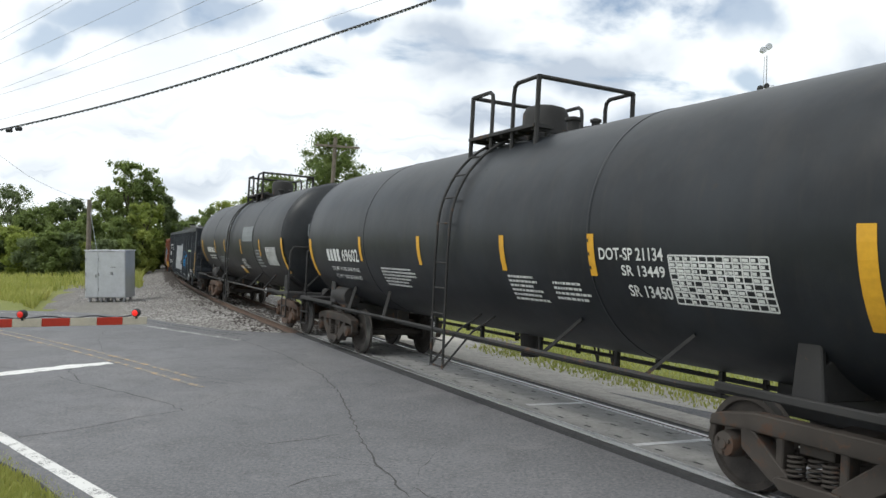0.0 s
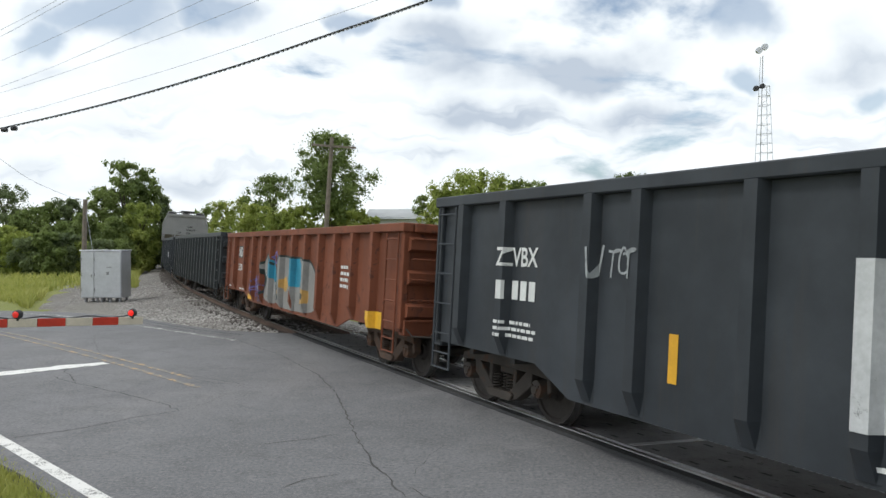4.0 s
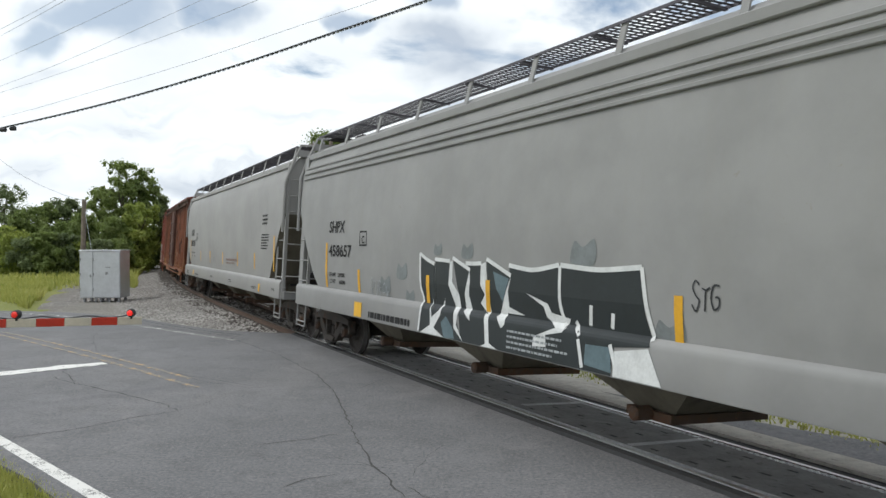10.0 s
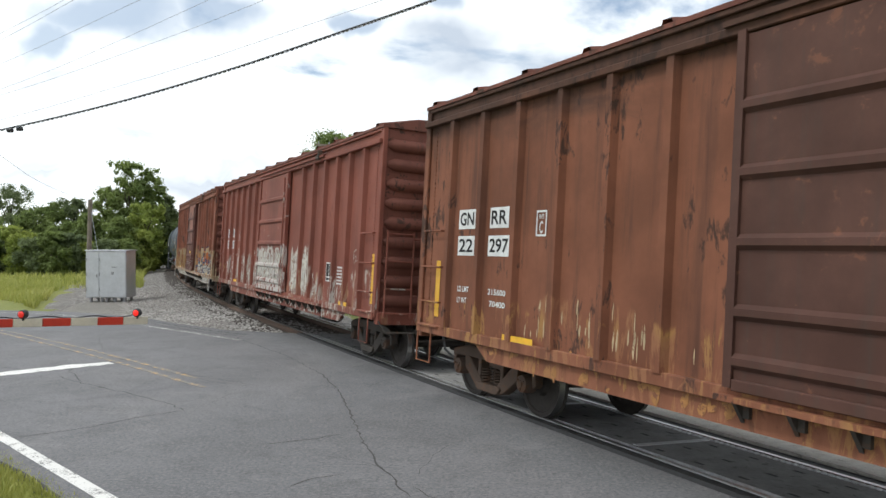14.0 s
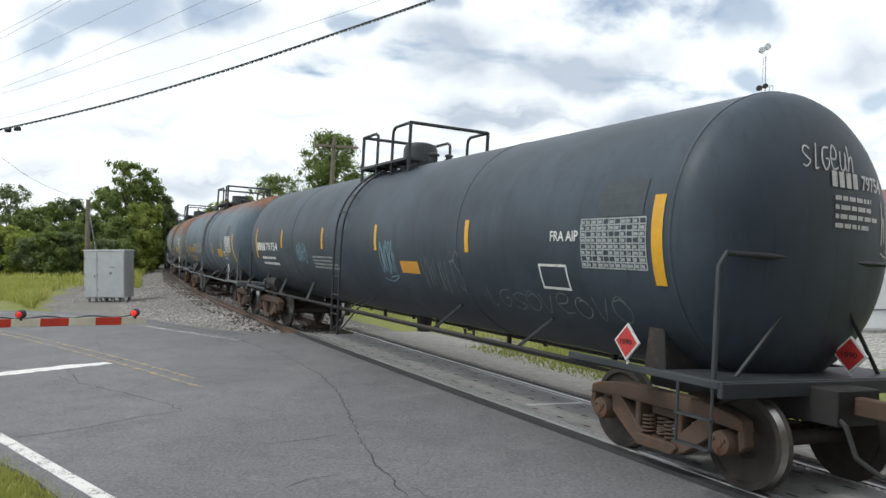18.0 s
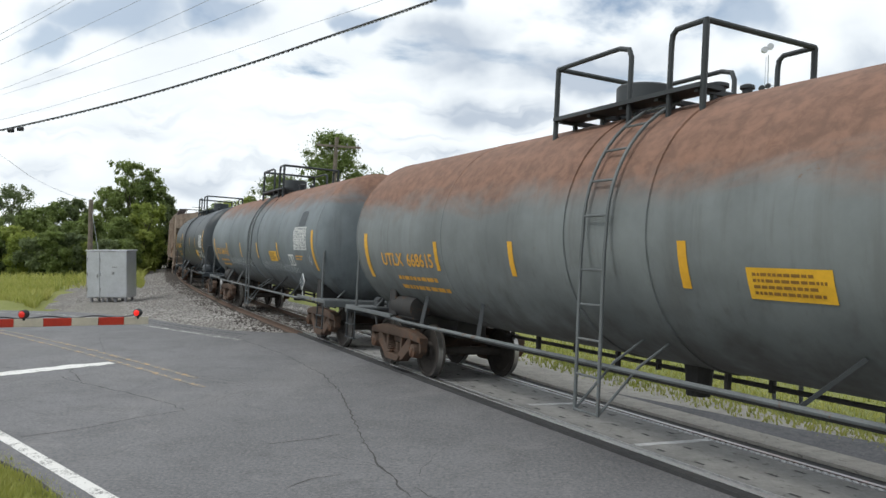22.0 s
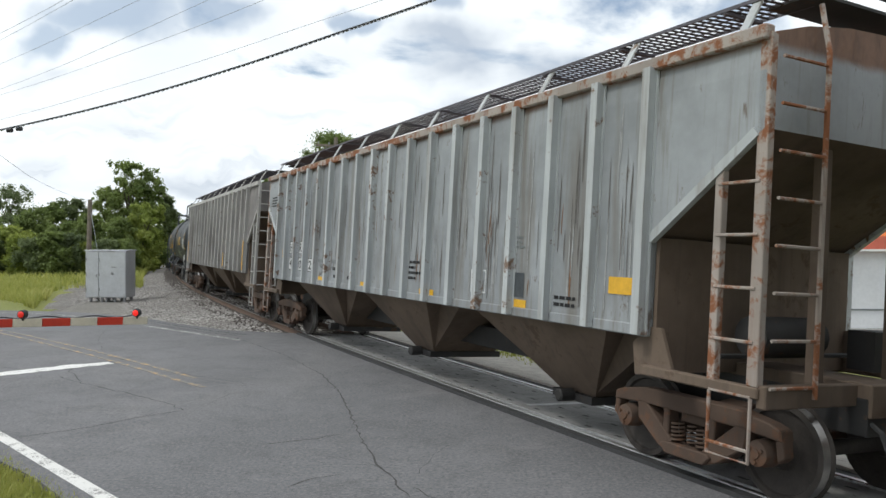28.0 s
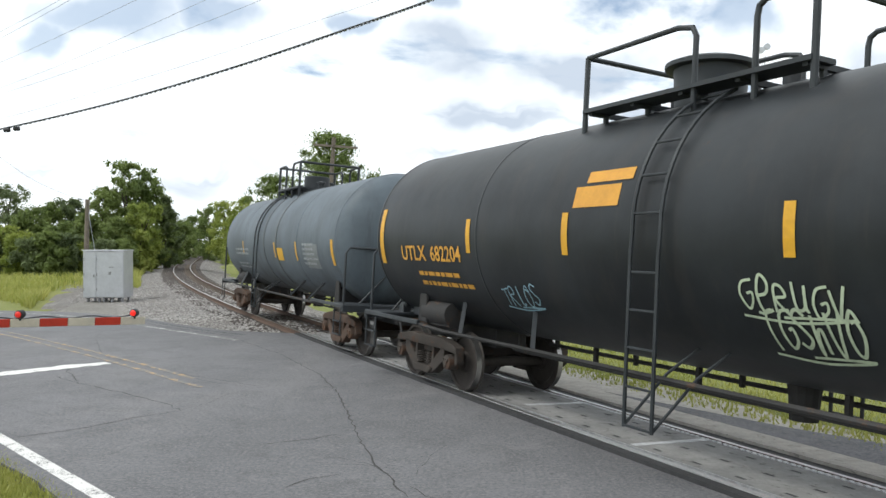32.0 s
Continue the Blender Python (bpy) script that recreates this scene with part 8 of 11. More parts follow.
    while bay < 7.1:
        wide = min(rng.uniform(0.6, 1.15), 7.55 - bay)
        top, low = rng.uniform(1.85, 2.3), rng.uniform(1.02, 1.1)
        ring = [(bay - 0.05, low + rng.uniform(0, 0.1)), (bay + wide * 0.5, low), (bay + wide, low + rng.uniform(0, 0.12)), (bay + wide * rng.uniform(0.8, 1.05), (low + top) / 2), (bay + wide, top - rng.uniform(0.1, 0.4)),
                (bay + wide * rng.uniform(0.55, 0.75), top), (bay + wide * rng.uniform(0.3, 0.45), top - rng.uniform(0.02, 0.3)), (bay + 0.02, top - rng.uniform(0.05, 0.3)), (bay + wide * 0.12, (low + top) / 2)]
        lift = 4.0 + rng.random()
        paint_over("graffiti_letter", shape(put, ring, lift), rng.choice((SPRAY_OCHRE, SPRAY_OCHRE, SPRAY_CREAM)), "faded ochre sprayed letter")
        x = bay + wide * rng.uniform(0.1, 0.4)
        paint_over("graffiti_letter", shape(put, [(x, 1.45), (x + wide * 0.5, 1.5), (x + wide * 0.55, top - 0.35), (x + wide * 0.2, top - 0.25), (x - 0.04, top - 0.45)], lift + 1.2), SPRAY_SIGNAL, "orange sprayed patch")
        for k in range(2):
            x, z = bay + rng.uniform(0, 0.6) * wide, rng.uniform(1.05, 1.25)
            paint_over("graffiti_letter", shape(put, [(x, z), (x + 0.3 * wide, z - 0.04), (x + 0.42 * wide, z + 0.18), (x + 0.2 * wide, z + 0.34), (x + 0.02, z + 0.2)], lift + 2.2 + k * 0.4), SPRAY_PALE, "white sprayed patch")
        z = rng.uniform(1.25, 1.6)
        paint_over("graffiti_stripe", stroke(put, [(bay, z - rng.uniform(0.1, 0.3)), (bay + wide * 0.4, z + 0.1), (bay + wide * 0.6, z), (bay + wide * 1.05, z + rng.uniform(-0.15, 0.15))], rng.uniform(0.03, 0.07), lift + 4.0), SPRAY_NAVY, "navy sprayed stripe")
        edge = [stroke(put, ring + ring[:1], 0.014, lift + 5.0), scrawl(put, bay, 1.05, bay + wide, 1.4, 5, 0.018, int(bay * 70)), scrawl(put, bay + 0.05, 1.45, bay + wide * 0.9, top - 0.15, 5, 0.016, int(bay * 71))]
        for k in range(4):
            z = rng.uniform(1.05, 1.9)
            edge.append(stroke(put, [(bay + 0.04, z), (bay + wide * 0.5, z + rng.uniform(-0.08, 0.08)), (bay + wide * 0.95, z + rng.uniform(-0.05, 0.05))], 0.014, lift + 5.4))
        paint_over("graffiti_outline", merge(*edge), SPRAY_NAVY, "thin dark sprayed outlines")
        paint_over("graffiti_outline", merge(scrawl(put, bay, 1.2, bay + wide, 1.75, 4, 0.022, int(bay * 77)), scrawl(put, bay, 1.02, bay + wide, 1.25, 5, 0.02, int(bay * 78))), SPRAY_PALE, "thin white sprayed outlines")
        bay += wide * 0.92
    ghost(car, put, SPRAY_OCHRE, "faded ochre haze", 1.9, 7.5, 1.6, 2.5, 60, 430, 3.0, 0.05)
    door_face = flat_side(1.608)
    for z0, z1, x0, tone in ((3.56, 4.12, -1.3, FLAKE_CLOUD), (2.98, 3.44, -0.9, FLAKE_CLOUD), (2.40, 2.84, -0.5, FLAKE_THIN)):
        part("flaked_primer", patch(door_face, x0, z0, 1.46, z1, 12.0, n=4), tone, car, "clouds of flaked primer on the door")
    for x in posts:
        z = rng.uniform(1.75, 2.1)
        if x > 0:
            continue
        tones = (SPRAY_OCHRE, SPRAY_CREAM, SPRAY_CREAM)
        for k, tone in enumerate(tones):
            part("post_foot_paint", patch(put, x - 0.047, z - 0.3 * (k + 1), x + 0.047, z - 0.3 * k - rng.uniform(0.02, 0.1), 90.0), tone, car, "worn paint on a post")
    ghost(car, put, SPRAY_PALE, "white paint on the skirt", -6.8, 7.0, 0.73, 1.12, 230, 421, 5.0, 0.16)
    part("graffiti_letter", scrawl(put, 1.9, 0.74, 3.1, 0.98, 4, 0.06, 422), SPRAY_PALE, car, "white sprayed letters on the skirt")
    part("graffiti_letter", scrawl(put, 3.3, 0.74, 6.9, 1.0, 12, 0.05, 423), SPRAY_PALE, car, "white sprayed letters on the skirt")
    part("graffiti_outline", scrawl(put, 3.3, 0.74, 6.9, 1.0, 14, 0.025, 424), SPRAY_NAVY, car, "thin dark sprayed outlines")
    ghost(car, flat_side(1.608), SPRAY_PALE, "flaking white paint on the door", -1.4, 1.5, 1.15, 1.7, 26, 425, 4.0, 0.05)
    drips = Geo()
    for k in range(120):
        x, z = rng.choice((rng.uniform(-7.4, -1.8), rng.uniform(1.9, 7.4))), rng.uniform(0.85, 1.9)
        p = patch(put, x, z - rng.uniform(0.08, 0.4), x + rng.uniform(0.012, 0.03), z, 9.0, m=1)
        drips.add(p.v, p.f)
    tagged(part("old_paint", drips, SPRAY_DARK, car, "thin runs of old paint"), kind="stuff")
    part("painted_block", merge(patch(put, -6.75, 1.45, -6.2, 1.76, 8.0)), BUFF, car, "dark grey painted-out block")
    part("painted_block", merge(patch(put, -5.86, 1.45, -5.3, 1.76, 8.0)), BUFF, car, "dark grey painted-out block")
    door_put = flat_side(1.61)
    part("chalk_tag", scrawl(door_put, 0.1, 1.40, 1.2, 1.62, 6, 0.04, 134), CHALK, car, "white chalk writing on the door")
    part("chalk_tag", scrawl(door_put, -1.0, 1.30, -0.5, 1.55, 5, 0.03, 135), CHALK, car, "white chalk writing on the door")
    part("warning_label", patch(door_put, -0.2, 1.84, 0.28, 1.95, 8.0), LABEL_Y, car, "yellow label on the door")
    for x, z0, z1 in ((-2.25, 1.25, 1.72), (2.35, 1.15, 1.75), (-4.62, 1.35, 1.72)):
        part("reflective_strip", patch(put, x, z0, x + 0.11, z1, 11.0), STRIPE, car, "yellow reflective strip")


build_boxcars()


# ---- the train: covered hoppers ----
def hopper(label, q0, q1, kind, body, iron, seed, half_len, posts_mat=None, under=None, grid=(-7.1, 0.8353)):
    """A covered hopper: kind "smooth" has bowed plain sides, kind "ribbed" has posts on its sides."""
    mid, half = (q0 + q1) / 2, (q1 - q0) / 2
    car = thing("covered_hopper", label, "hopper car", "freight train")
    smooth_sided = kind == "smooth"
    posts_mat, under = posts_mat or body, under or body
    if smooth_sided:
        inner, base, eave, rise_at = half_len - 1.65, 1.22, 4.28, 3.05
    else:
        inner, base, eave, rise_at = 7.15, 1.48, 4.12, 3.35

    def section(zb):
        if smooth_sided:
            pts = [(1.47, 1.22), (1.53, 1.7), (1.56, 2.5), (1.55, 3.3), (1.52, 3.9), (1.42, 4.28)]
        else:
            pts = [(1.50, 1.48), (1.50, 2.1), (1.50, 2.8), (1.50, 3.3), (1.50, 3.8), (1.48, 4.12)]
        z = [max(zb, p[1]) for p in pts]
        ys = [float(np.interp(k, [p[1] for p in pts], [p[0] for p in pts])) for k in z]
        right = list(zip(ys, z))
        roof = [(1.22, eave + 0.22), (0.92, eave + 0.36), (0.0, eave + 0.42)] if smooth_sided else [(1.0, eave + 0.14), (0.45, eave + 0.22), (0.0, eave + 0.24)]
        up = right + roof
        return up + [(-y, z) for y, z in reversed(up[:-1])]

    stations = []
    if smooth_sided:
        for f in np.linspace(0, 1, 7):
            stations.append((-half_len + (half_len - inner) * (1 - (1 - f)) , base + (rise_at - base) * (1 - f) ** 1.3))
    else:
        stations += [(-half_len, 3.30), (-inner - 0.001, 2.38), (-inner, base)]
    stations += [(x, base) for x in np.linspace(-inner + 0.4, 0, 4)]
    stations = stations + [(-x, z) for x, z in reversed(stations[:-1])]
    g = Geo()
    n = len(section(base))
    for i, (x, zb) in enumerate(stations):
        for y, z in section(zb):
            g.v.append((float(x), -y, z))
        if i:
            for j in range(n):
                g.f.append(((i - 1) * n + j, (i - 1) * n + (j + 1) % n, i * n + (j + 1) % n, i * n + j))
    g.f += [tuple(range(n)), tuple((len(stations) - 1) * n + j for j in range(n))]
    shell = part("hopper_body", g, body, car, soft=0.5 if smooth_sided else False)
    # faces that point down take the second, darker material
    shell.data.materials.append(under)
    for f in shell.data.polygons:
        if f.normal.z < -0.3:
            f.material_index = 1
    if smooth_sided and seed == 140:
        for s in (-1, 1):
            for z, y in ((4.02, 1.49), (3.90, 1.525), (3.78, 1.53)):
                part("eave_bead", Geo().box(0, s * y, z, half_len * 2 - 0.3, 0.06, 0.055), body, car, bevel=0.01)
    else:
        for d in (-1, 1):
            part("end_bulkhead", Geo().box(d * 7.2, 0, 1.70, 0.05, 2.86, 1.35), under, car, "dirty cross wall over the truck")
    for s in (-1, 1):
        part("eave_rail", Geo().box(0, s * (1.43 if smooth_sided else 1.50), eave, half_len * 2 + 0.04, 0.10 if smooth_sided else 0.12, 0.13), posts_mat, car, "rail along the eave", bevel=0.015)
        if smooth_sided:
            sec = [(1.44, 1.40), (1.495, 1.39), (1.53, 1.365), (1.55, 1.325), (1.553, 1.28), (1.553, 0.95), (1.545, 0.925), (1.50, 0.92), (1.44, 0.94)]
            part("side_sill", Geo().prism([(s * y, z) for y, z in sec], -half_len, half_len, axis="x"), body, car, "long rounded side sill", soft=0.7)
        else:
            part("side_sill", Geo().box(0, s * 1.47, 1.44, inner * 2, 0.10, 0.12), body, car, "long side sill", bevel=0.012)
        if not smooth_sided:
            for k in range(18):
                x = grid[0] + k * grid[1]
                p = Geo().prism([(x - 0.075, 0), (x - 0.07, 0.02), (x - 0.055, 0.02), (x - 0.055, 0.11), (x + 0.055, 0.11), (x + 0.055, 0.02), (x + 0.07, 0.02), (x + 0.075, 0)], 1.40, 4.08, axis="z")
                p.v = [(a, s * (1.50 + b), c) for a, b, c in p.v]
                part("side_post", p, posts_mat, car)
            for d in (-1, 1):
                part("corner_brace", Geo().beam((d * 8.42, s * 1.48, 3.28), (d * 7.15, s * 1.48, 2.36), 0.07, 0.09), posts_mat, car)
    # bays under the floor
    count = 4 if smooth_sided else 3
    for k in range(count):
        cx = (-inner + 0.2) + (2 * inner - 0.4) * (k + 0.5) / count
        wx = (2 * inner - 0.4) / count * (0.40 if smooth_sided else 0.33)
        cx += 0.0 if smooth_sided else 0.3
        lowz, bx, by = (0.48, 0.30, 0.62) if smooth_sided else (0.42, 0.36, 0.62)
        top_y = 1.30 if smooth_sided else 1.42
        pts = [(cx - wx, -top_y, base), (cx + wx, -top_y, base), (cx + wx, top_y, base), (cx - wx, top_y, base), (cx - bx, -by, lowz), (cx + bx, -by, lowz), (cx + bx, by, lowz), (cx - bx, by, lowz)]
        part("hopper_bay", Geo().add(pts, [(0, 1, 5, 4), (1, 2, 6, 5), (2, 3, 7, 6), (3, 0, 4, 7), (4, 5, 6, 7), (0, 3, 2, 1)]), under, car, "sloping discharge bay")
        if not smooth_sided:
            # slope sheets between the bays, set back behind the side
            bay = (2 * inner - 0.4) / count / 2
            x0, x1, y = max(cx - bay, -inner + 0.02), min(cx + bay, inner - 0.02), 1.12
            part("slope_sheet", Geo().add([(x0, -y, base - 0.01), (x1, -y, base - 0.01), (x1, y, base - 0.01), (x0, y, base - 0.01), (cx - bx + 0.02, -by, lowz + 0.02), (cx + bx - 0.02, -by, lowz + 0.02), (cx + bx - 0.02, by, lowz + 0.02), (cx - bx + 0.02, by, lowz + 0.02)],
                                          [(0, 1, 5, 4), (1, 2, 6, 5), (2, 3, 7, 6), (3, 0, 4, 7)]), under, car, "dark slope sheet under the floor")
        gate = Geo().box(cx, 0, lowz - 0.04, bx * 2 + 0.12, by * 2 + 0.2, 0.10)
        gate.lathe([(-by - 0.32, 0.06), (-by - 0.30, 0.085), (-by - 0.1, 0.085)], "y", 12, (cx, 0, lowz - 0.02))
        part("outlet_gate", gate, IRON_RUST if smooth_sided else UNDER, car, "rusty outlet gate")
    # roof walks
    for s in (-1, 1):
        y0, z0 = s * 1.02, eave + (0.50 if smooth_sided else 0.42)
        deck = Geo()
        for k in range(5):
            deck.box(0, y0 + (k - 2) * 0.125, z0, half_len * 2 - 0.3, 0.014, 0.035 if k in (0, 4) else 0.012)
        for k, x in enumerate(np.arange(-half_len + 0.3, half_len - 0.2, 0.095)):
            x = float(x)
            deck.add([(x, y0 - 0.25, z0 - 0.005), (x + 0.035, y0 - 0.25, z0 + 0.004), (x + 0.105, y0 + 0.25, z0 + 0.004), (x + 0.07, y0 + 0.25, z0 - 0.005)], [(0, 1, 2, 3)])
            if k % 16 == 8:
                deck.box(x, y0, z0 - 0.02, 0.05, 0.5, 0.03)
        part("roof_walk", deck, GRATING, car, "dark grating roof walk")
        for k in range(11):
            x = -half_len + 0.35 + k * (half_len * 2 - 0.7) / 10
            part("walk_bracket", Geo().beam((x, s * (1.34 if smooth_sided else 1.46), eave + 0.03), (x, s * 1.24, z0), 0.10, 0.02), posts_mat, car)
    for d in (-1, 1):
        part("roof_walk", Geo().box(d * (half_len - 0.2), 0, eave + (0.50 if smooth_sided else 0.42), 0.5, 2.0, 0.03).box(d * half_len, 0, eave + 0.58, 0.03, 1.1, 0.03), UNDER, car, "cross walk on the roof")
    hatch = Geo()
    for k in range(5):
        x = -half_len + 2.0 + k * (half_len * 2 - 4.0) / 4
        hatch.box(x, 0, eave + 0.28, (half_len * 2 - 4.0) / 4 * 0.9, 0.55, 0.50 if smooth_sided else 0.10)
    part("roof_hatch", hatch, posts_mat, car, bevel=0.02)
    # ends: platform, posts, ladders, braces
    for d in (-1, 1):
        x = d * half_len
        xe = d * (half_len + 0.12)
        sill = Geo().box(d * (inner + half_len) / 2 + d * 0.1, 0, 0.98, half_len - inner + 0.3, 0.60, 0.30)
        for y in (-1.46, 1.46):
            sill.box(d * (inner + half_len) / 2, y, 1.08 if smooth_sided else 1.05, half_len - inner + 0.1, 0.10, 0.30 if smooth_sided else 0.10)
        sill.box(xe - d * 0.06, 0, 1.02, 0.10, 2.95, 0.20)
        part("end_platform", sill, posts_mat, car, bevel=0.012)
        for y in (-1.46, 1.46):
            part("corner_post", Geo().box(d * (half_len - (0.10 if smooth_sided and d < 0 else 0.02)), y, (eave + 1.1) / 2, 0.26 if smooth_sided and d < 0 else 0.12, 0.08, eave - 1.1), posts_mat, car, bevel=0.008)
            if not smooth_sided:
                part("inner_post", Geo().box(d * 8.02, y, 2.0, 0.09, 0.08, 1.95), posts_mat, car, bevel=0.008)
                part("bolster_web", Geo().prism([(d * 7.12, 1.48), (d * 7.3, 1.48), (d * 7.5, 1.02), (d * 6.95, 0.98), (d * 6.9, 1.3)], y * 0.97 - 0.02, y * 0.97 + 0.02), posts_mat, car)
        lad = Geo()
        for s in (-1, 1):
            y = s * 1.50
            xa, xb = (x - d * 0.02, x - d * 0.62) if smooth_sided else (x - d * 0.02, d * 8.02)
            if smooth_sided:
                lad.tube([(xb, y, 1.0), (xb, y, 2.55)], 0.024, 6)
            for k in range(5 if smooth_sided else 6):
                z = 0.55 + k * 0.46
                if z < 2.95:
                    lad.tube([(xa, y, z), (xb, y, z)], 0.016, 6)
            lad.tube([(xa, y, 1.0), (xa, y, 0.45), (xb, y, 0.45), (xb, y, 1.0)], 0.018, 6)
            ye = s * 0.88
            lad.tube([(xe, ye, 1.0), (xe, ye, eave - 0.1), (xe - d * 0.1, ye, eave + 0.35)], 0.026, 6)
            for k in range(9):
                z = 1.1 + k * 0.40
                if z < eave:
                    lad.tube([(xe, ye, z), (xe, s * 1.44, z)], 0.016, 6)
        part("end_ladder", lad, posts_mat, car, "end ladder up to the roof")
        rods = Geo()
        for y in (-0.55, 0.55):
            rods.beam((d * (half_len - 0.1), y, 3.25), (d * (inner + 0.35), y, 1.1), 0.07, 0.10) if smooth_sided else rods.beam((d * (half_len - 0.15), y, 3.3), (d * (half_len - 0.15), y, 1.05), 0.12, 0.10)
        part("end_brace", rods, posts_mat, car)
        kit = Geo().lathe([(-0.5, 0.05), (-0.45, 0.2), (0.45, 0.2), (0.5, 0.05)], "y", 14, (d * (inner + 0.55), -0.2, 1.45))
        kit.tube([(d * (inner + 0.5), -1.0, 1.25), (d * (inner + 0.5), 0.9, 1.25), (d * (half_len - 0.2), 0.9, 1.25)], 0.025, 6)
        kit.box(d * (inner + 0.9), 0.7, 1.35, 0.3, 0.35, 0.4)
        part("brake_reservoir", kit, UNDER, car, "air cylinder and piping", soft=0.6)
    if smooth_sided:
        for d in (-1, 1):
            xe = d * (half_len + 0.06)
            for y in (-1, 1):
                part("corner_pipe", Geo().tube([(xe, y * 1.57, 2.6), (xe, y * 1.57, eave - 0.45), (xe, y * 1.36, eave + 0.18), (xe, y * 1.24, eave + 0.50), (xe, y * 0.75, eave + 0.54)], 0.035, 8), posts_mat, car, "bent pipe round the roof corner", soft=0.7)
                part("slope_brace", Geo().beam((d * (half_len - 0.02), y * 0.72, 3.02), (d * (inner + 0.2), y * 0.72, 1.40), 0.13, 0.10), posts_mat, car, "pale brace under the end slope")
            part("end_post", Geo().box(d * (half_len + 0.02), 0.0, 3.72, 0.05, 0.10, 1.35), posts_mat, car)
            part("roof_end_beam", Geo().beam((xe, -1.3, eave + 0.30), (xe, 1.3, eave + 0.30), 0.10, 0.16), posts_mat, car)
            part("running_board_box", Geo().box(d * (half_len - 0.25), 0.1, eave + 0.60, 0.5, 0.95, 0.12), UNDER, car, "dark grating over the end")
    ring = Geo().tube([(half_len + 0.2, 0.62 + 0.27 * math.cos(a), 2.05 + 0.27 * math.sin(a)) for a in np.linspace(0, 2 * math.pi, 17)[:-1]], 0.016, 6, closed=True)
    for k in range(5):
        a = 2 * math.pi * k / 5
        ring.tube([(half_len + 0.18, 0.62, 2.05), (half_len + 0.2, 0.62 + 0.27 * math.cos(a), 2.05 + 0.27 * math.sin(a))], 0.011, 5)
    ring.box(half_len + 0.12, 0.62, 2.05, 0.14, 0.2, 0.34)
    part("brake_wheel", ring, UNDER, car, "hand brake wheel")
    if smooth_sided:
        for ob in car.children:
            for v in ob.data.vertices:
                v.co.y *= 1.05
    running_gear(car, mid, half, half_len + 0.22, iron)
    TRAIN.append((car, q0, q1))
    base_put = flat_side(1.50)

    def bowed(x, z, lift=6.0):
        y = float(np.interp(z, [1.22, 1.221, 1.7, 2.5, 3.3, 3.9, 4.28], [1.52, 1.47, 1.53, 1.56, 1.55, 1.52, 1.42]))
        return (x, -y * 1.05 - lift / 1000.0, z)
    return car, (bowed if smooth_sided else base_put), flat_side(1.553 * 1.05 if smooth_sided else 1.52)


HOP_GREY = paint("hopper_pale_grey", (0.250, 0.248, 0.247), (0.24, 0.21, 0.18), 0.08, 0.18, 0.5, 0.12, (0.26, 0.25, 0.23), seed=41.0)
HOP_GREY2 = paint("hopper_clean_grey", (0.262, 0.257, 0.252), (0.3, 0.27, 0.24), 0.05, 0.14, 0.5, 0.10, (0.30, 0.29, 0.27), seed=42.0)
HOP_TAN = paint("hopper_tan_peeling", (0.335, 0.268, 0.215), (0.14, 0.08, 0.05), 0.40, 1.0, 0.7, 0.25, (0.15, 0.10, 0.07), seed=43.0, run=0.22)
HOP_WHITE = paint("hopper_dull_white", (0.255, 0.269, 0.282), (0.13, 0.10, 0.08), 0.30, 0.80, 0.6, 0.26, (0.155, 0.14, 0.12), seed=44.0, run=0.4, top=(4.02, (0.19, 0.10, 0.06), 0.07))
POST_GREY = paint("scuffed_grey_posts", (0.36, 0.35, 0.335), (0.15, 0.11, 0.08), 0.3, 0.6, 0.6, 0.2, (0.15, 0.13, 0.115), seed=51.0)
HOP_GREY3 = paint("hopper_sooty_grey", (0.172, 0.160, 0.154), (0.085, 0.068, 0.058), 0.36, 1.0, 0.65, 0.38, (0.085, 0.075, 0.067), seed=45.0, run=0.35)
POST_PALE = paint("pale_posts", (0.42, 0.44, 0.45), (0.17, 0.105, 0.07), 0.42, 0.7, 0.6, 0.15, (0.2, 0.18, 0.155), seed=50.0)
RUST_POST = paint("rusty_post", (0.32, 0.28, 0.25), (0.21, 0.085, 0.04), 0.66, 0.5, 0.7, 0.25, (0.16, 0.09, 0.06), seed=46.0)
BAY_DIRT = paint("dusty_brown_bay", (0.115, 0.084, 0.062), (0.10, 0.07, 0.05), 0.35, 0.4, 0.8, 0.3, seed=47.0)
BAY_TAN = paint("darker_tan_bay", (0.17, 0.135, 0.105), (0.12, 0.08, 0.055), 0.35, 0.4, 0.8, 0.3, seed=48.0)
BAY_GREY = paint("darker_grey_bay", (0.15, 0.135, 0.105), (0.16, 0.13, 0.10), 0.3, 0.4, 0.75, 0.25, seed=49.0)


RUST_PALE = plain("pale_rust_halo", (0.25, 0.21, 0.17), 0.8, 0, 0.3, 14.0, 0.0)
GRATING = plain("galvanised_grating", (0.085, 0.080, 0.095), 0.6, 0.2, 0.25, 9.0, 0.0)
GRIME_DARK = plain("dark_grime", (0.105, 0.095, 0.088), 0.8, 0, 0.35, 5.0, 0.0, wear=((0.17, 0.17, 0.168), 0.35))
GRIME_PALE = plain("pale_scuffed_paint", (0.30, 0.305, 0.305), 0.7, 0, 0.2, 5.0, 0.0, wear=((0.20, 0.20, 0.198), 0.5))
CHALKY = plain("chalky_beige_paint", (0.43, 0.37, 0.32), 0.8, 0, 0.25, 6.0, 0.0, wear=((0.28, 0.22, 0.17), 0.4))
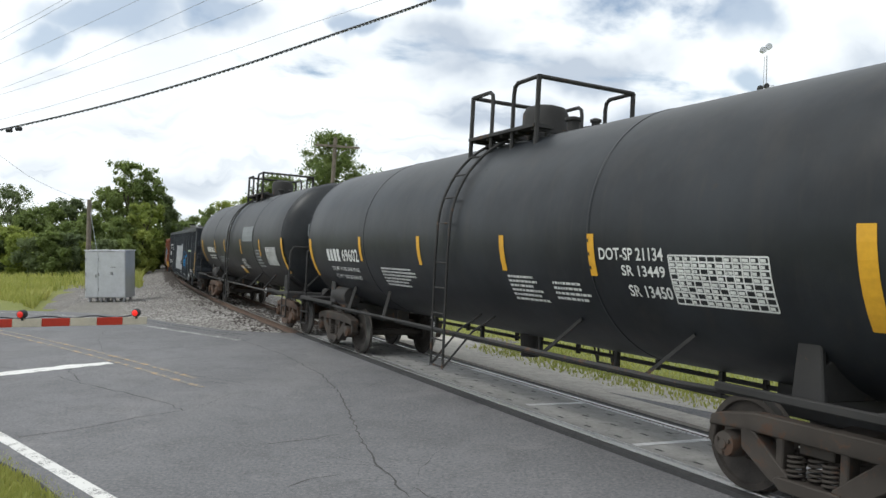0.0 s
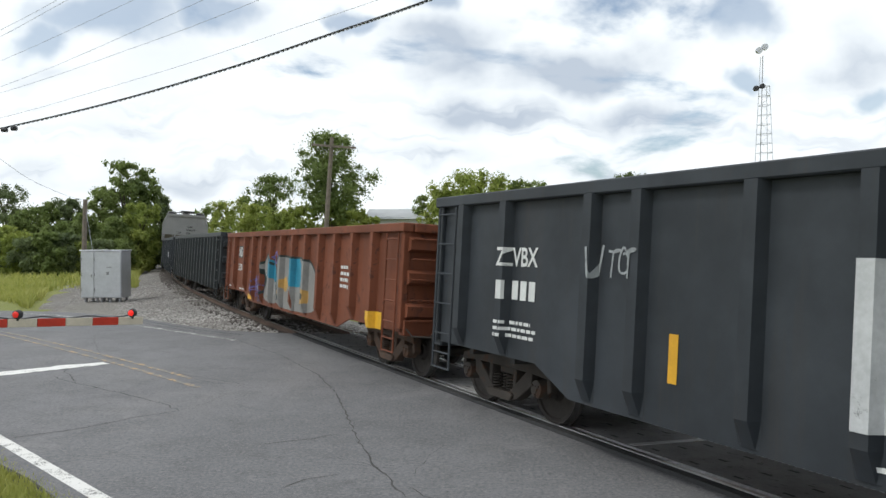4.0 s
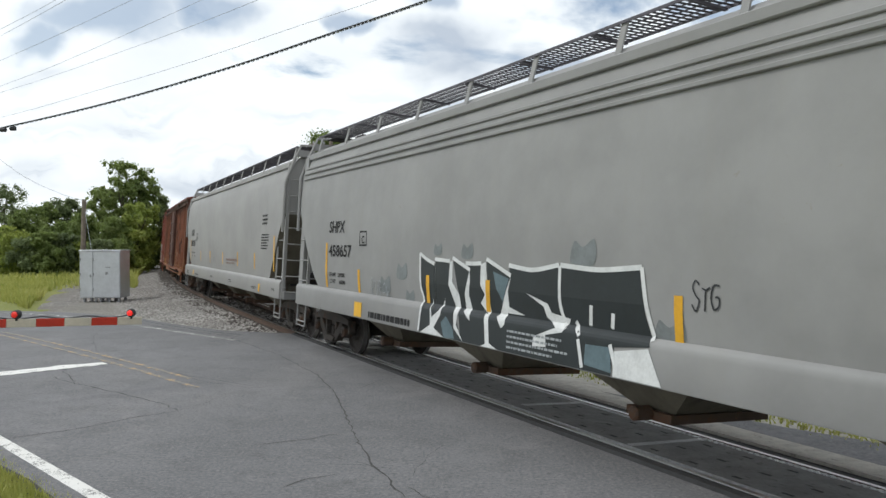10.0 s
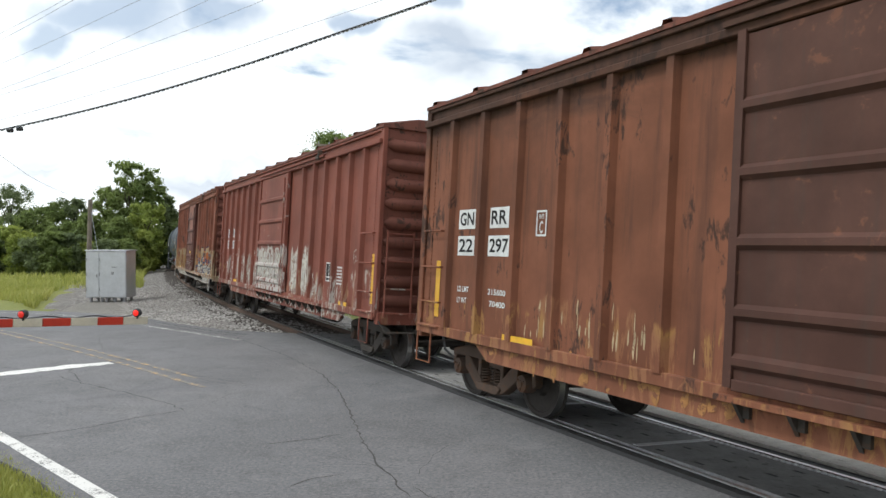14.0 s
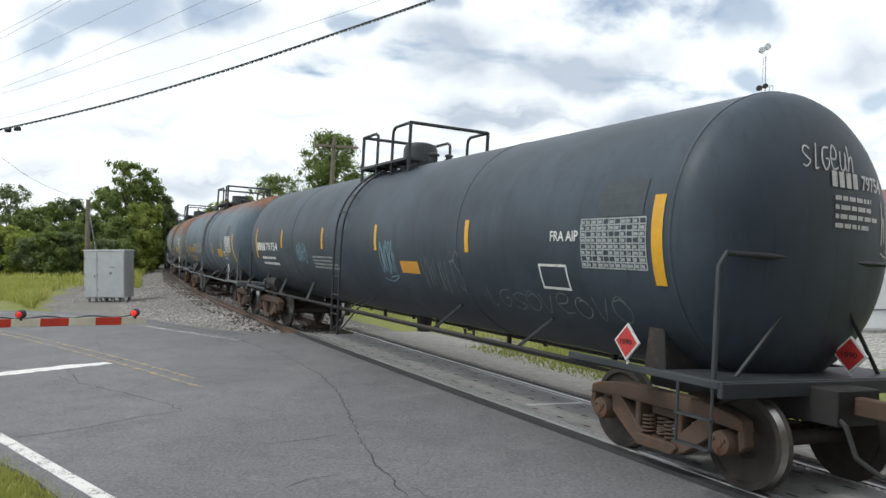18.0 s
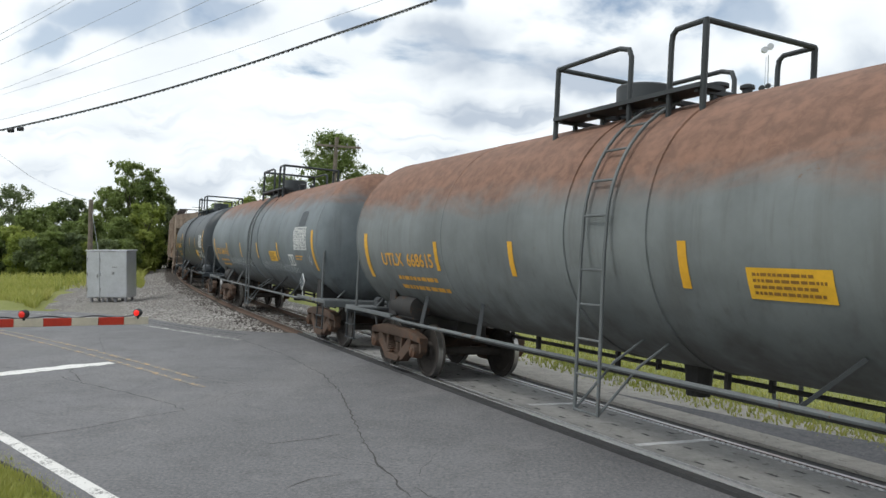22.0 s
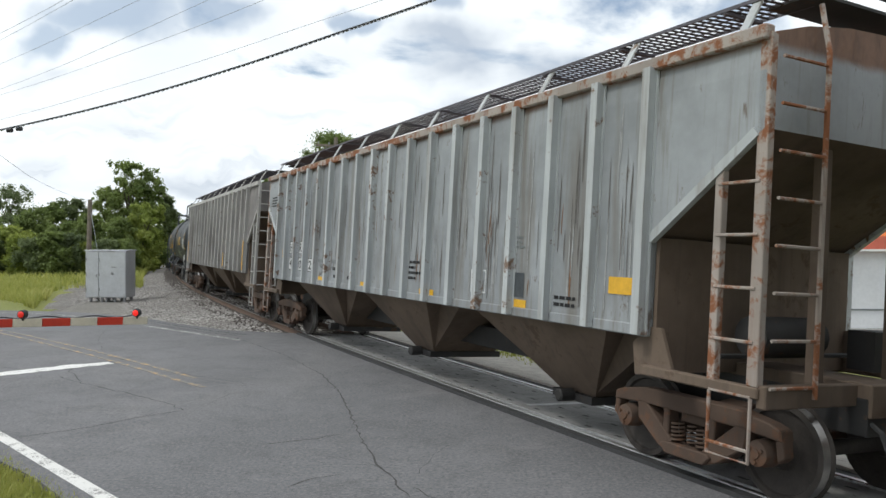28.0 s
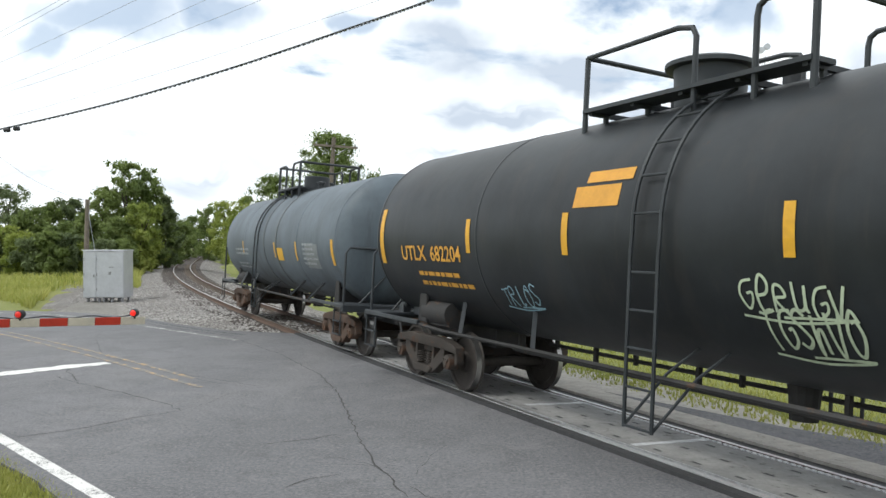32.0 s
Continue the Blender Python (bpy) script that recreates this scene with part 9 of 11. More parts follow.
RUST_DRIP = plain("brown_rust_drip", (0.135, 0.078, 0.050), 0.85, 0, 0.35, 6.0, 0.0, wear=((0.24, 0.18, 0.13), 0.3))
RUST_SPOT = plain("rust_spot", (0.16, 0.085, 0.045), 0.85, 0, 0.4, 12.0, 0.0)


def build_hoppers():
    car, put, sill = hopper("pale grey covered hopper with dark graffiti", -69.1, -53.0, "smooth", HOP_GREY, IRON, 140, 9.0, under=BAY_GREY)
    put, sill = slide(put, 0.2), slide(sill, 0.2)
    part("car_number", (letters(put, "SHPX", -7.05, 2.52, -6.15, 2.76), letters(put, "458657", -7.05, 2.04, -5.75, 2.28)), STENCIL_K, car, "black car number")
    part("stencil_number", (letters(put, "LD LMT", -7.0, 1.64, -6.6, 1.72), letters(put, "219200", -6.5, 1.64, -6.1, 1.72), letters(put, "LT WT", -7.0, 1.50, -6.65, 1.58), letters(put, "66800", -6.45, 1.50, -6.1, 1.58)), STENCIL_K, car, "black stencilled weights")
    frame_x = -5.34
    part("plate_mark", merge(patch(put, frame_x, 2.26, frame_x + 0.03, 2.54), patch(put, frame_x + 0.33, 2.26, frame_x + 0.36, 2.54), patch(put, frame_x, 2.51, frame_x + 0.36, 2.54, m=1), patch(put, frame_x, 2.26, frame_x + 0.36, 2.29, m=1), letters(put, "C", frame_x + 0.12, 2.31, frame_x + 0.25, 2.45)), STENCIL_K, car, "black square mark")
    reflect(car, put, [(-7.2, 1.4, 2.32), (-5.35, 1.36, 1.82), (6.95, 1.45, 2.3)], 0.11)
    part("warning_label", patch(sill, -5.42, 0.95, -5.05, 1.22, 8.0), LABEL_Y, car, "yellow square on the sill")
    part("warning_label", patch(sill, 5.5, 0.95, 5.85, 1.2, 8.0), LABEL_Y, car, "yellow square on the sill")
    part("sill_lettering", bars(sill, -4.7, 0.97, -2.6, 1.10, 1, 141, 8.0, 0.8), STENCIL_K, car, "black lettering along the sill")
    def over(x, z, lift=6.0):
        """Follows the bowed side and rolls over the rounded sill."""
        if z >= 1.40:
            return put(x - 0.2, z, lift)
        y = float(np.interp(z, [1.28, 1.325, 1.365, 1.39, 1.40], [1.553, 1.55, 1.53, 1.495, 1.487])) * 1.05
        return (x, -y - lift / 1000.0, z)

    def field(pts, lift):
        """A painted field cut into level bands, so that it lies on the bent steel."""
        out, cuts = Geo(), [0.9, 1.1, 1.28, 1.31, 1.34, 1.37, 1.40, 1.55, 1.7, 1.85, 2.0, 2.2]

        def clip(poly, z, above):
            res = []
            for i, p in enumerate(poly):
                q = poly[(i + 1) % len(poly)]
                pin, qin = (p[1] >= z) == above, (q[1] >= z) == above
                if pin:
                    res.append(p)
                if pin != qin:
                    f = (z - p[1]) / (q[1] - p[1])
                    res.append((p[0] + (q[0] - p[0]) * f, z))
            return res
        for lo, hi in zip(cuts, cuts[1:]):
            band = clip(clip(list(pts), lo, True), hi, False) if pts else []
            if len(band) > 2:
                out.add([over(x, z, lift) for x, z in band], [tuple(range(len(band)))])
        return out

    # black letters from left to right, each with its notched top
    tops = (((-2.48, 2.14), (-1.99, 1.99), (-1.98, 0.94), (-2.40, 0.94), (-2.36, 1.42), (-2.46, 1.65)), ((-1.97, 2.06), (-1.50, 2.04), (-1.24, 1.3), (-1.05, 0.94), (-1.98, 0.94)),
            ((-1.42, 2.09), (-0.92, 1.93), (-0.90, 0.94), (-1.06, 0.94), (-1.2, 1.5)), ((-1.02, 2.02), (-0.60, 2.03), (-0.44, 1.5), (-0.30, 0.94), (-0.92, 0.94), (-0.92, 1.7)),
            ((-0.46, 2.09), (0.15, 1.89), (0.12, 0.94), (-0.32, 0.94), (-0.40, 1.5)), ((0.11, 2.02), (0.69, 1.98), (1.18, 2.05), (1.20, 0.94), (0.10, 0.94)),
            ((1.19, 2.05), (1.85, 2.02), (2.54, 2.06), (2.60, 1.6), (2.72, 1.30), (2.20, 1.24), (2.16, 0.94), (1.18, 0.94)))
    for k, pts in enumerate(tops):
        part("graffiti_letter", field(pts, 5.0 + 0.25 * k), SPRAY_INK, car, "black painted letter")
    gaps = (((-2.08, 1.5), (-1.98, 1.2), (-1.77, 1.31), (-1.66, 1.51), (-1.70, 1.25), (-1.9, 1.05), (-1.58, 0.94), (-2.35, 0.94), (-2.02, 1.08)),
            ((-1.5, 2.04), (-1.54, 1.71), (-1.3, 1.35), (-1.27, 1.1), (-0.99, 0.94), (-1.2, 1.15), (-1.17, 1.35), (-1.22, 1.58), (-1.42, 1.75), (-1.42, 2.06)),
            ((-0.92, 1.93), (-1.06, 1.6), (-1.03, 1.36), (-0.82, 1.24), (-0.84, 1.36), (-0.94, 1.6), (-0.90, 1.8)),
            ((-0.61, 2.02), (-0.62, 1.75), (-0.5, 1.62), (-0.62, 1.5), (-0.45, 1.38), (-0.38, 0.98), (-0.5, 0.94), (-0.08, 0.94), (-0.28, 1.0), (-0.34, 1.38), (-0.38, 1.55), (-0.44, 1.8), (-0.48, 2.06)),
            ((0.15, 1.9), (-0.02, 1.6), (-0.14, 1.36), (0.0, 1.22), (0.08, 1.28), (0.06, 1.42), (0.46, 1.42), (0.1, 1.5), (0.08, 1.7)),
            ((0.5, 1.70), (0.95, 1.60), (1.02, 1.50), (1.38, 1.46), (1.30, 1.30), (0.98, 1.24), (1.0, 1.10), (0.72, 1.08), (0.74, 1.20), (1.16, 1.34), (0.92, 1.44), (0.86, 1.56)),
            ((2.2, 1.2), (2.7, 1.28), (2.9, 0.94), (2.2, 0.94)))
    for pts in gaps:
        part("graffiti_gap", field(pts, 7.5), LABEL_W, car, "white painted gap between the letters")
    for pts in (((1.73, 1.22), (2.14, 1.23), (2.17, 0.97), (1.72, 1.0)), ((-1.67, 1.15), (-1.52, 1.25), (-1.3, 1.1), (-1.24, 0.95), (-1.56, 0.94)), ((-0.29, 1.94), (0.1, 1.86), (-0.05, 1.55), (-0.2, 1.72))):
        part("graffiti_patch", field(pts, 7.8), SPRAY_SLATE, car, "grey-blue painted patch")
    for k, pts in enumerate((((-2.42, 0.95), (-2.37, 1.42), (-2.47, 1.65), (-2.5, 2.15)), ((-2.5, 2.15), (-2.25, 2.06), (-2.0, 2.0)), ((-1.98, 2.07), (-1.75, 2.06), (-1.5, 2.05)), ((-1.42, 2.1), (-1.16, 2.02), (-0.9, 1.94)), ((-1.03, 2.03), (-0.8, 2.03), (-0.6, 2.04)),
                             ((-0.46, 2.1), (-0.15, 2.0), (0.15, 1.9)), ((0.1, 2.03), (0.4, 2.0), (0.69, 1.99), (1.17, 2.06)), ((1.2, 2.06), (1.7, 2.03), (2.0, 2.03), (2.55, 2.07)), ((2.55, 2.07), (2.62, 1.7), (2.73, 1.36)), ((1.19, 2.05), (1.2, 1.6), (1.34, 1.34)),
                             ((1.48, 1.44), (1.62, 1.3)), ((1.60, 1.26), (1.69, 0.96)), ((1.76, 1.64), (1.74, 1.42)), ((2.12, 1.58), (2.1, 1.42)), ((2.14, 1.26), (2.26, 0.98)))):
        part("graffiti_outline", stroke(over, pts, 0.055, 9.0 + k * 0.2), LABEL_W, car, "white outline of the letters")
    part("stencil_block", bars(over, 0.15, 0.97, 1.5, 1.24, 4, 147, 10.0, 0.4), STENCIL_DIM, car, "small grey lettering on the sill")
    for x, z, r in ((-2.1, 2.22, 0.13), (-1.2, 2.2, 0.16), (1.4, 2.2, 0.22), (-3.4, 1.85, 0.2), (-4.1, 1.6, 0.22), (-3.1, 1.45, 0.16), (2.72, 1.45, 0.2), (3.0, 1.12, 0.16)):
        part("buffed_patch", blob(put, [(x - r, z - r * 0.5), (x - r * 0.7, z + r * 0.6), (x, z + r * 0.3), (x + r * 0.9, z + r * 0.7), (x + r, z - r * 0.4), (x + r * 0.2, z - r * 0.7)], 5.0), FADE_GREY, car, "grey painted-out patch")
    part("graffiti_tag", merge(scrawl(put, 3.0, 1.7, 3.35, 1.98, 3, 0.03, 143), scrawl(put, 3.3, 1.1, 3.7, 1.4, 4, 0.025, 144)), SPRAY_BLACK, car, "black marker tag")
    part("graffiti_tag", scrawl(put, -4.75, 1.3, -3.9, 1.7, 5, 0.03, 145), STENCIL_DIM, car, "faint pale tag")
    for x in (-2.42, -0.62, 2.85):
        part("reflective_strip", patch(put, x - 0.055, 1.36, x + 0.055, 1.82, 11.0), STRIPE, car, "yellow reflective strip")
    part("stencil_block", (bars(put, 5.2, 1.95, 6.5, 2.3, 4, 145), bars(put, 5.2, 1.55, 5.9, 1.7, 2, 146)), STENCIL_DIM, car, "small grey lettering")
    part("warning_label", (patch(put, 6.1, 1.68, 6.55, 1.82, 7.0)), LABEL_W, car, "white label")
    part("warning_label", (patch(put, 6.1, 1.5, 6.55, 1.66, 7.0)), BUFF, car, "grey label")
    face = end_face(9.0)
    part("end_number", (letters(face, "SHPX", 0.15, 3.62, 0.55, 3.76, 12.0), letters(face, "458657", 0.05, 3.4, 0.75, 3.54, 12.0), bars(face, -0.6, 3.15, -0.2, 3.3, 2, 7, 12.0), bars(face, 0.1, 3.12, 0.5, 3.3, 2, 8, 12.0)), STENCIL_K, car, "black number on the end")
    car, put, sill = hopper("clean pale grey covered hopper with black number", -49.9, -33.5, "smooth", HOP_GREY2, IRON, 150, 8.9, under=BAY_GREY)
    part("car_number", (letters(put, "DAKX", -7.36, 2.64, -6.48, 2.90), letters(put, "395285", -7.34, 2.20, -6.12, 2.44)), STENCIL_K, car, "black car number")
    part("stencil_number", (letters(put, "LD LMT", -7.2, 1.88, -6.8, 1.95), letters(put, "221400", -6.65, 1.88, -6.25, 1.95), letters(put, "LT WT", -7.2, 1.74, -6.85, 1.81), letters(put, "64600", -6.55, 1.74, -6.22, 1.81)), STENCIL_K, car, "black stencilled weights")
    frame_x = -5.88
    part("plate_mark", merge(patch(put, frame_x, 2.44, frame_x + 0.03, 2.72), patch(put, frame_x + 0.29, 2.44, frame_x + 0.32, 2.72), patch(put, frame_x, 2.69, frame_x + 0.32, 2.72, m=1), patch(put, frame_x, 2.44, frame_x + 0.32, 2.47, m=1), letters(put, "C", frame_x + 0.11, 2.49, frame_x + 0.22, 2.61)), STENCIL_K, car, "black square mark")
    reflect(car, put, [(-7.45, 1.58, 2.48), (-4.55, 1.6, 2.02), (-2.17, 1.6, 2.04), (0.55, 1.6, 2.02), (3.2, 1.6, 2.04), (5.75, 1.59, 2.03), (8.1, 1.58, 2.5)], 0.11)
    part("stencil_block", (bars(put, 6.6, 2.8, 7.25, 3.12, 3, 151), bars(put, 6.6, 2.14, 7.5, 2.58, 6, 152)), STENCIL_K, car, "small black lettering")
    part("sill_lettering", merge(bars(sill, -5.6, 1.0, -4.8, 1.08, 2, 153), bars(sill, -8.3, 1.0, -7.6, 1.14, 2, 154), bars(sill, 5.6, 1.02, 6.3, 1.1, 2, 155), letters(sill, "PULL HERE", 8.05, 1.1, 8.4, 1.16)), STENCIL_K, car, "small sill lettering")
    part("warning_label", patch(sill, -6.35, 0.98, -6.15, 1.2, 8.0), LABEL_Y, car, "yellow label on the sill")
    part("warning_label", patch(sill, 6.5, 0.98, 6.7, 1.2, 8.0), LABEL_Y, car, "yellow label on the sill")
    red = plain("rust_red_stencil", (0.20, 0.085, 0.06), 0.7, 0, 0.2, 4.0, 0.0)
    part("stencil_line", letters(put, "LINED CAR-WEAR RUBBER SHOES WHEN ENTERING CAR", 1.18, 1.74, 3.2, 1.81), red, car, "red-brown stencilled words")
    part("stencil_line", letters(put, "SHARP OBJECTS MUST NOT CONTACT LINING.", 1.18, 1.62, 2.74, 1.69), red, car, "red-brown stencilled words")
    part("plate_mark", merge(patch(put, -1.46, 1.78, -1.12, 1.81), bars(put, -1.42, 1.66, -1.16, 1.76, 2, 158)), FADE_GREY, car, "small grey mark")
    part("sill_lettering", bars(sill, 2.0, 1.05, 2.65, 1.15, 2, 159), STENCIL_K, car, "small sill lettering")
    part("sill_lettering", bars(sill, -1.68, 1.06, -1.0, 1.14, 2, 160), STENCIL_K, car, "small sill lettering")
    for x in (-5.5, -2.2, -0.38, 2.4, 5.2, 7.0):
        part("weld_seam", patch(put, x, 1.5, x + 0.008, 4.1, 3.0, m=14), SPRAY_GREY, car, "thin weld seam")
    part("graffiti_tag", scrawl(sill, -7.9, 0.98, -7.6, 1.18, 3, 0.02, 156), SPRAY_BLACK, car, "small black tag")
    # three ribbed cars
    car, put, sill = hopper("peeling tan covered hopper with rust streaks", 112.1, 126.4, "ribbed", HOP_TAN, IRON_RUST, 160, 8.45, under=BAY_TAN, grid=(-6.62, 0.79))
    part("car_number", (letter_blocks(put, -5.68, 2.74, -5.3, 2.97, 2), letter_blocks(put, -4.9, 2.74, -4.5, 2.97, 2), letters(put, "25", -5.70, 2.25, -5.29, 2.49), letters(put, "93", -4.90, 2.25, -4.49, 2.49), letters(put, "87", -4.11, 2.25, -3.69, 2.49)), plain("faded_brown_stencil", (0.15, 0.12, 0.10), 0.7, 0, 0.3, 4.0, 0.0), car, "faded brown car number")
    reflect(car, flat_side(1.59), [(-6.76, 1.52, 2.44), (-5.25, 1.52, 2.0), (7.1, 1.5, 2.3)], 0.12)
    for k in range(17):
        x0, x1 = -6.53 + k * 0.79, -5.9 + k * 0.79
        ghost(car, put, RUST_DRIP, "brown rust run down from the eave", x0, x1, 2.7, 4.05, 16, 600 + k, 4.0, 0.032)
        ghost(car, put, RUST_DRIP, "brown rust run", x0, x1, 1.55, 3.2, 13, 640 + k, 4.4, 0.024)
        ghost(car, put, CHALKY, "pale chalky paint", x0, x1, 1.6, 4.0, 14, 680 + k, 3.4, 0.030)
    part("graffiti_tag", scrawl(put, -4.95, 1.75, -4.4, 2.1, 8, 0.02, 161), CHALK_DIM, car, "faint grey scribble")
    part("graffiti_tag", scrawl(put, -4.1, 1.75, -3.6, 2.05, 7, 0.02, 162), CHALK_DIM, car, "faint grey scribble")
    for q0, q1, mat, post, tail, seed, say in ((130.3, 145.0, HOP_WHITE, RUST_POST, "21", 170, "dull white ribbed covered hopper with rusty corner posts"), (148.7, 163.3, HOP_GREY3, POST_GREY, "14", 180, "sooty grey ribbed covered hopper")):
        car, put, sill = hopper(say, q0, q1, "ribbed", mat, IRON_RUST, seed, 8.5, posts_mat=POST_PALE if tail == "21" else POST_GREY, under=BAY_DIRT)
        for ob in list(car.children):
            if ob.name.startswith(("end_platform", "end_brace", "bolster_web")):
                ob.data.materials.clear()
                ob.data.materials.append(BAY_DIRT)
        if tail == "21":
            for ob in list(car.children):
                if ob.name.startswith(("corner_post", "end_ladder", "eave_rail", "inner_post")):
                    ob.data.materials.clear()
                    ob.data.materials.append(RUST_POST)
        for wd, bx, bz in (("HK", -6.04, 2.06), ("RX", -5.22, 2.06), ("40", -6.04, 1.66), ("00", -5.22, 1.66), (tail, -4.43, 1.66)):
            board = part("number_board", patch(put, bx, bz, bx + 0.46, bz + 0.31, 5.0), LABEL_W, car, "white number board")
            part("board_number", letters(put, wd, bx + 0.05, bz + 0.05, bx + 0.41, bz + 0.26), STENCIL_K, board, "black digits")
            part("board_rim", merge(patch(put, bx, bz, bx + 0.015, bz + 0.30, 8.0), patch(put, bx + 0.445, bz, bx + 0.46, bz + 0.31, 8.0), patch(put, bx, bz + 0.295, bx + 0.46, bz + 0.31, 8.0, m=1), patch(put, bx, bz, bx + 0.46, bz + 0.015, 8.0, m=1)), STENCIL_K, board)
        # grime and flaked paint, bay by bay between the posts
        rng = random.Random(seed + 9)
        for k in range(17):
            x0, x1 = -7.0 + k * 14.2 / 17, -6.3 + k * 14.2 / 17
            for tone, say, share, zr, wide in ((GRIME_DARK, "dark grime run down the panel", 16, (1.55, 4.0), 0.022), (GRIME_PALE, "pale scuffed paint", 14, (1.55, 3.9), 0.026), (RUST_SPOT, "rust scab with runs", 3, (1.6, 3.0), 0.03)):
                ghost(car, put, tone, say, x0, x1, zr[0], zr[1], rng.randint(1, share), seed * 31 + k * 7 + share, 3.0 + 0.12 * share, wide)
            if rng.random() < 0.75:
                ghost(car, put, GRIME_DARK, "dark streaks along the post", x1 - 0.06, x1 + 0.02, 1.6, 3.9, 8, seed * 37 + k, 7.0, 0.02)
        part("stencil_number", (letters(put, "LD LMT", -3.48, 1.78, -3.1, 1.85), letters(put, "LT WT", -3.44, 1.62, -3.14, 1.69)), STENCIL_K, car, "black stencilled words")
        part("stencil_number", (letters(put, "206600" if tail == "21" else "215600", -2.66, 1.74, -2.2, 1.82), bars(put, -2.56, 1.58, -2.24, 1.66, 1, seed, 8.0, 0.8)), STENCIL_K, car, "black stencilled weights")
        part("repaint_patch", patch(put, -3.66, 1.89, -2.97, 1.97, 4.5), FADE_GREY, car, "grey painted-out strip")
        part("repaint_patch", patch(put, -2.74, 1.89, -2.14, 1.97, 4.5), FADE_GREY, car, "grey painted-out strip")
        part("stencil_number", bars(put, -1.7, 1.58, -1.5, 1.66, 1, seed + 6, 8.0, 0.8), STENCIL_K, car, "small black lettering")
        if tail == "21":
            part("warning_label", patch(put, 6.55, 1.78, 7.0, 1.96, 8.0), LABEL_Y, car, "yellow label")
            for x0, z0, x1, z1 in ((-6.72, 1.95, -6.36, 2.16), (4.43, 1.5, 4.95, 1.6), (1.78, 1.5, 2.3, 1.59), (-0.92, 1.5, -0.52, 1.58), (-3.6, 1.50, -3.08, 1.58)):
                part("warning_label", patch(put, x0, z0, x1, z1, 8.0), LABEL_Y, car, "yellow label")
            part("rust_stain", round_blob(put, -3.18, 2.6, 0.12, 0.14, 5.0, 11, 3), RUST_SPOT, car, "round rust stain")
            part("rust_stain", round_blob(put, -3.16, 2.56, 0.19, 0.21, 4.5, 13, 4), RUST_PALE, car, "pale rust halo")
            part("rust_stain", round_blob(put, -1.34, 3.12, 0.06, 0.24, 5.0, 11, 5), RUST_SPOT, car, "long rust stain")
            part("soot_stain", round_blob(put, -3.68, 2.55, 0.035, 0.16, 5.0, 11, 6), SPRAY_BLACK, car, "black smudge")
            part("stencil_panel", patch(put, 4.43, 1.63, 4.88, 1.94, 8.0), BUFF, car, "dark grey stencilled panel")
            part("panel_rim", merge(*(patch(put, a, b, c, d, 8.0, m=1) for a, b, c, d in ((3.5, 1.63, 3.52, 1.95), (3.9, 1.63, 3.92, 1.95), (3.5, 1.93, 3.92, 1.95), (3.5, 1.63, 3.92, 1.65)))), LABEL_W, car, "white outlined square")
            ghost(car, put, GRIME_DARK, "dark scuffs in the outlined square", 3.54, 3.88, 1.66, 1.92, 14, 811, 5.0, 0.05)
            ghost(car, put, RUST_DRIP, "yellow-brown stain over the panel", 3.5, 4.0, 1.9, 2.9, 9, 812, 6.0, 0.03)
            part("stencil_block", (bars(put, 3.58, 2.2, 3.94, 2.42, 3, 813), bars(put, 4.5, 2.24, 4.86, 2.42, 3, 814), bars(put, 1.8, 1.64, 2.2, 1.95, 4, 815), bars(put, 0.1, 1.6, 0.5, 1.95, 4, 816), bars(put, 0.95, 1.58, 1.35, 1.74, 3, 817)), FADE_GREY, car, "small faded lettering")
        else:
            reflect(car, flat_side(1.615), [(7.1, 1.48, 2.4), (-7.1, 1.48, 2.44), (3.33, 1.5, 1.98)], 0.12)
            for x0, z0, x1, z1 in ((3.53, 1.6, 4.05, 1.97), (4.41, 1.61, 4.89, 1.97)):
                panel = part("stencil_panel", patch(put, x0, z0, x1, z1, 5.0), BUFF, car, "dark grey stencilled panel")
                dash = Geo()
                for k in range(6):
                    f = k / 6 + 0.02
                    for p in (patch(put, x0 + (x1 - x0) * f, z1 - 0.02, x0 + (x1 - x0) * (f + 0.11), z1, 8.0, m=1), patch(put, x0 + (x1 - x0) * f, z0, x0 + (x1 - x0) * (f + 0.11), z0 + 0.02, 8.0, m=1),
                              patch(put, x0, z0 + (z1 - z0) * f, x0 + 0.02, z0 + (z1 - z0) * (f + 0.11), 8.0, m=1), patch(put, x1 - 0.02, z0 + (z1 - z0) * f, x1, z0 + (z1 - z0) * (f + 0.11), 8.0, m=1)):
                        dash.add(p.v, p.f)
                part("panel_rim", merge(dash, bars(put, x0 + 0.05, z0 + 0.1, x1 - 0.05, z1 - 0.05, 4, seed, 8.0, 0.3)), LABEL_W, panel, "dashed white outline")
            part("stencil_block", bars(put, 3.57, 2.28, 3.95, 2.56, 3, seed + 7), SPRAY_DARK, car, "small green lettering")
        part("stencil_block", (bars(put, 1.0, 1.7, 1.8, 2.05, 4, seed + 1), bars(put, 5.55, 1.56, 6.1, 1.72, 2, seed + 3), bars(put, -8.1, 3.3, -7.4, 3.6, 4, seed + 4)), STENCIL_K, car, "small dark lettering")


build_hoppers()
# ---- beside the road ----
F = 1371.0


def sight(px, py, d):
    """A place d metres ahead, on the line that px and py name on a plane F units ahead of the eye."""
    return ((px - 784.0) / F * d, d, EYE_Z + (431.0 - py) / F * d)


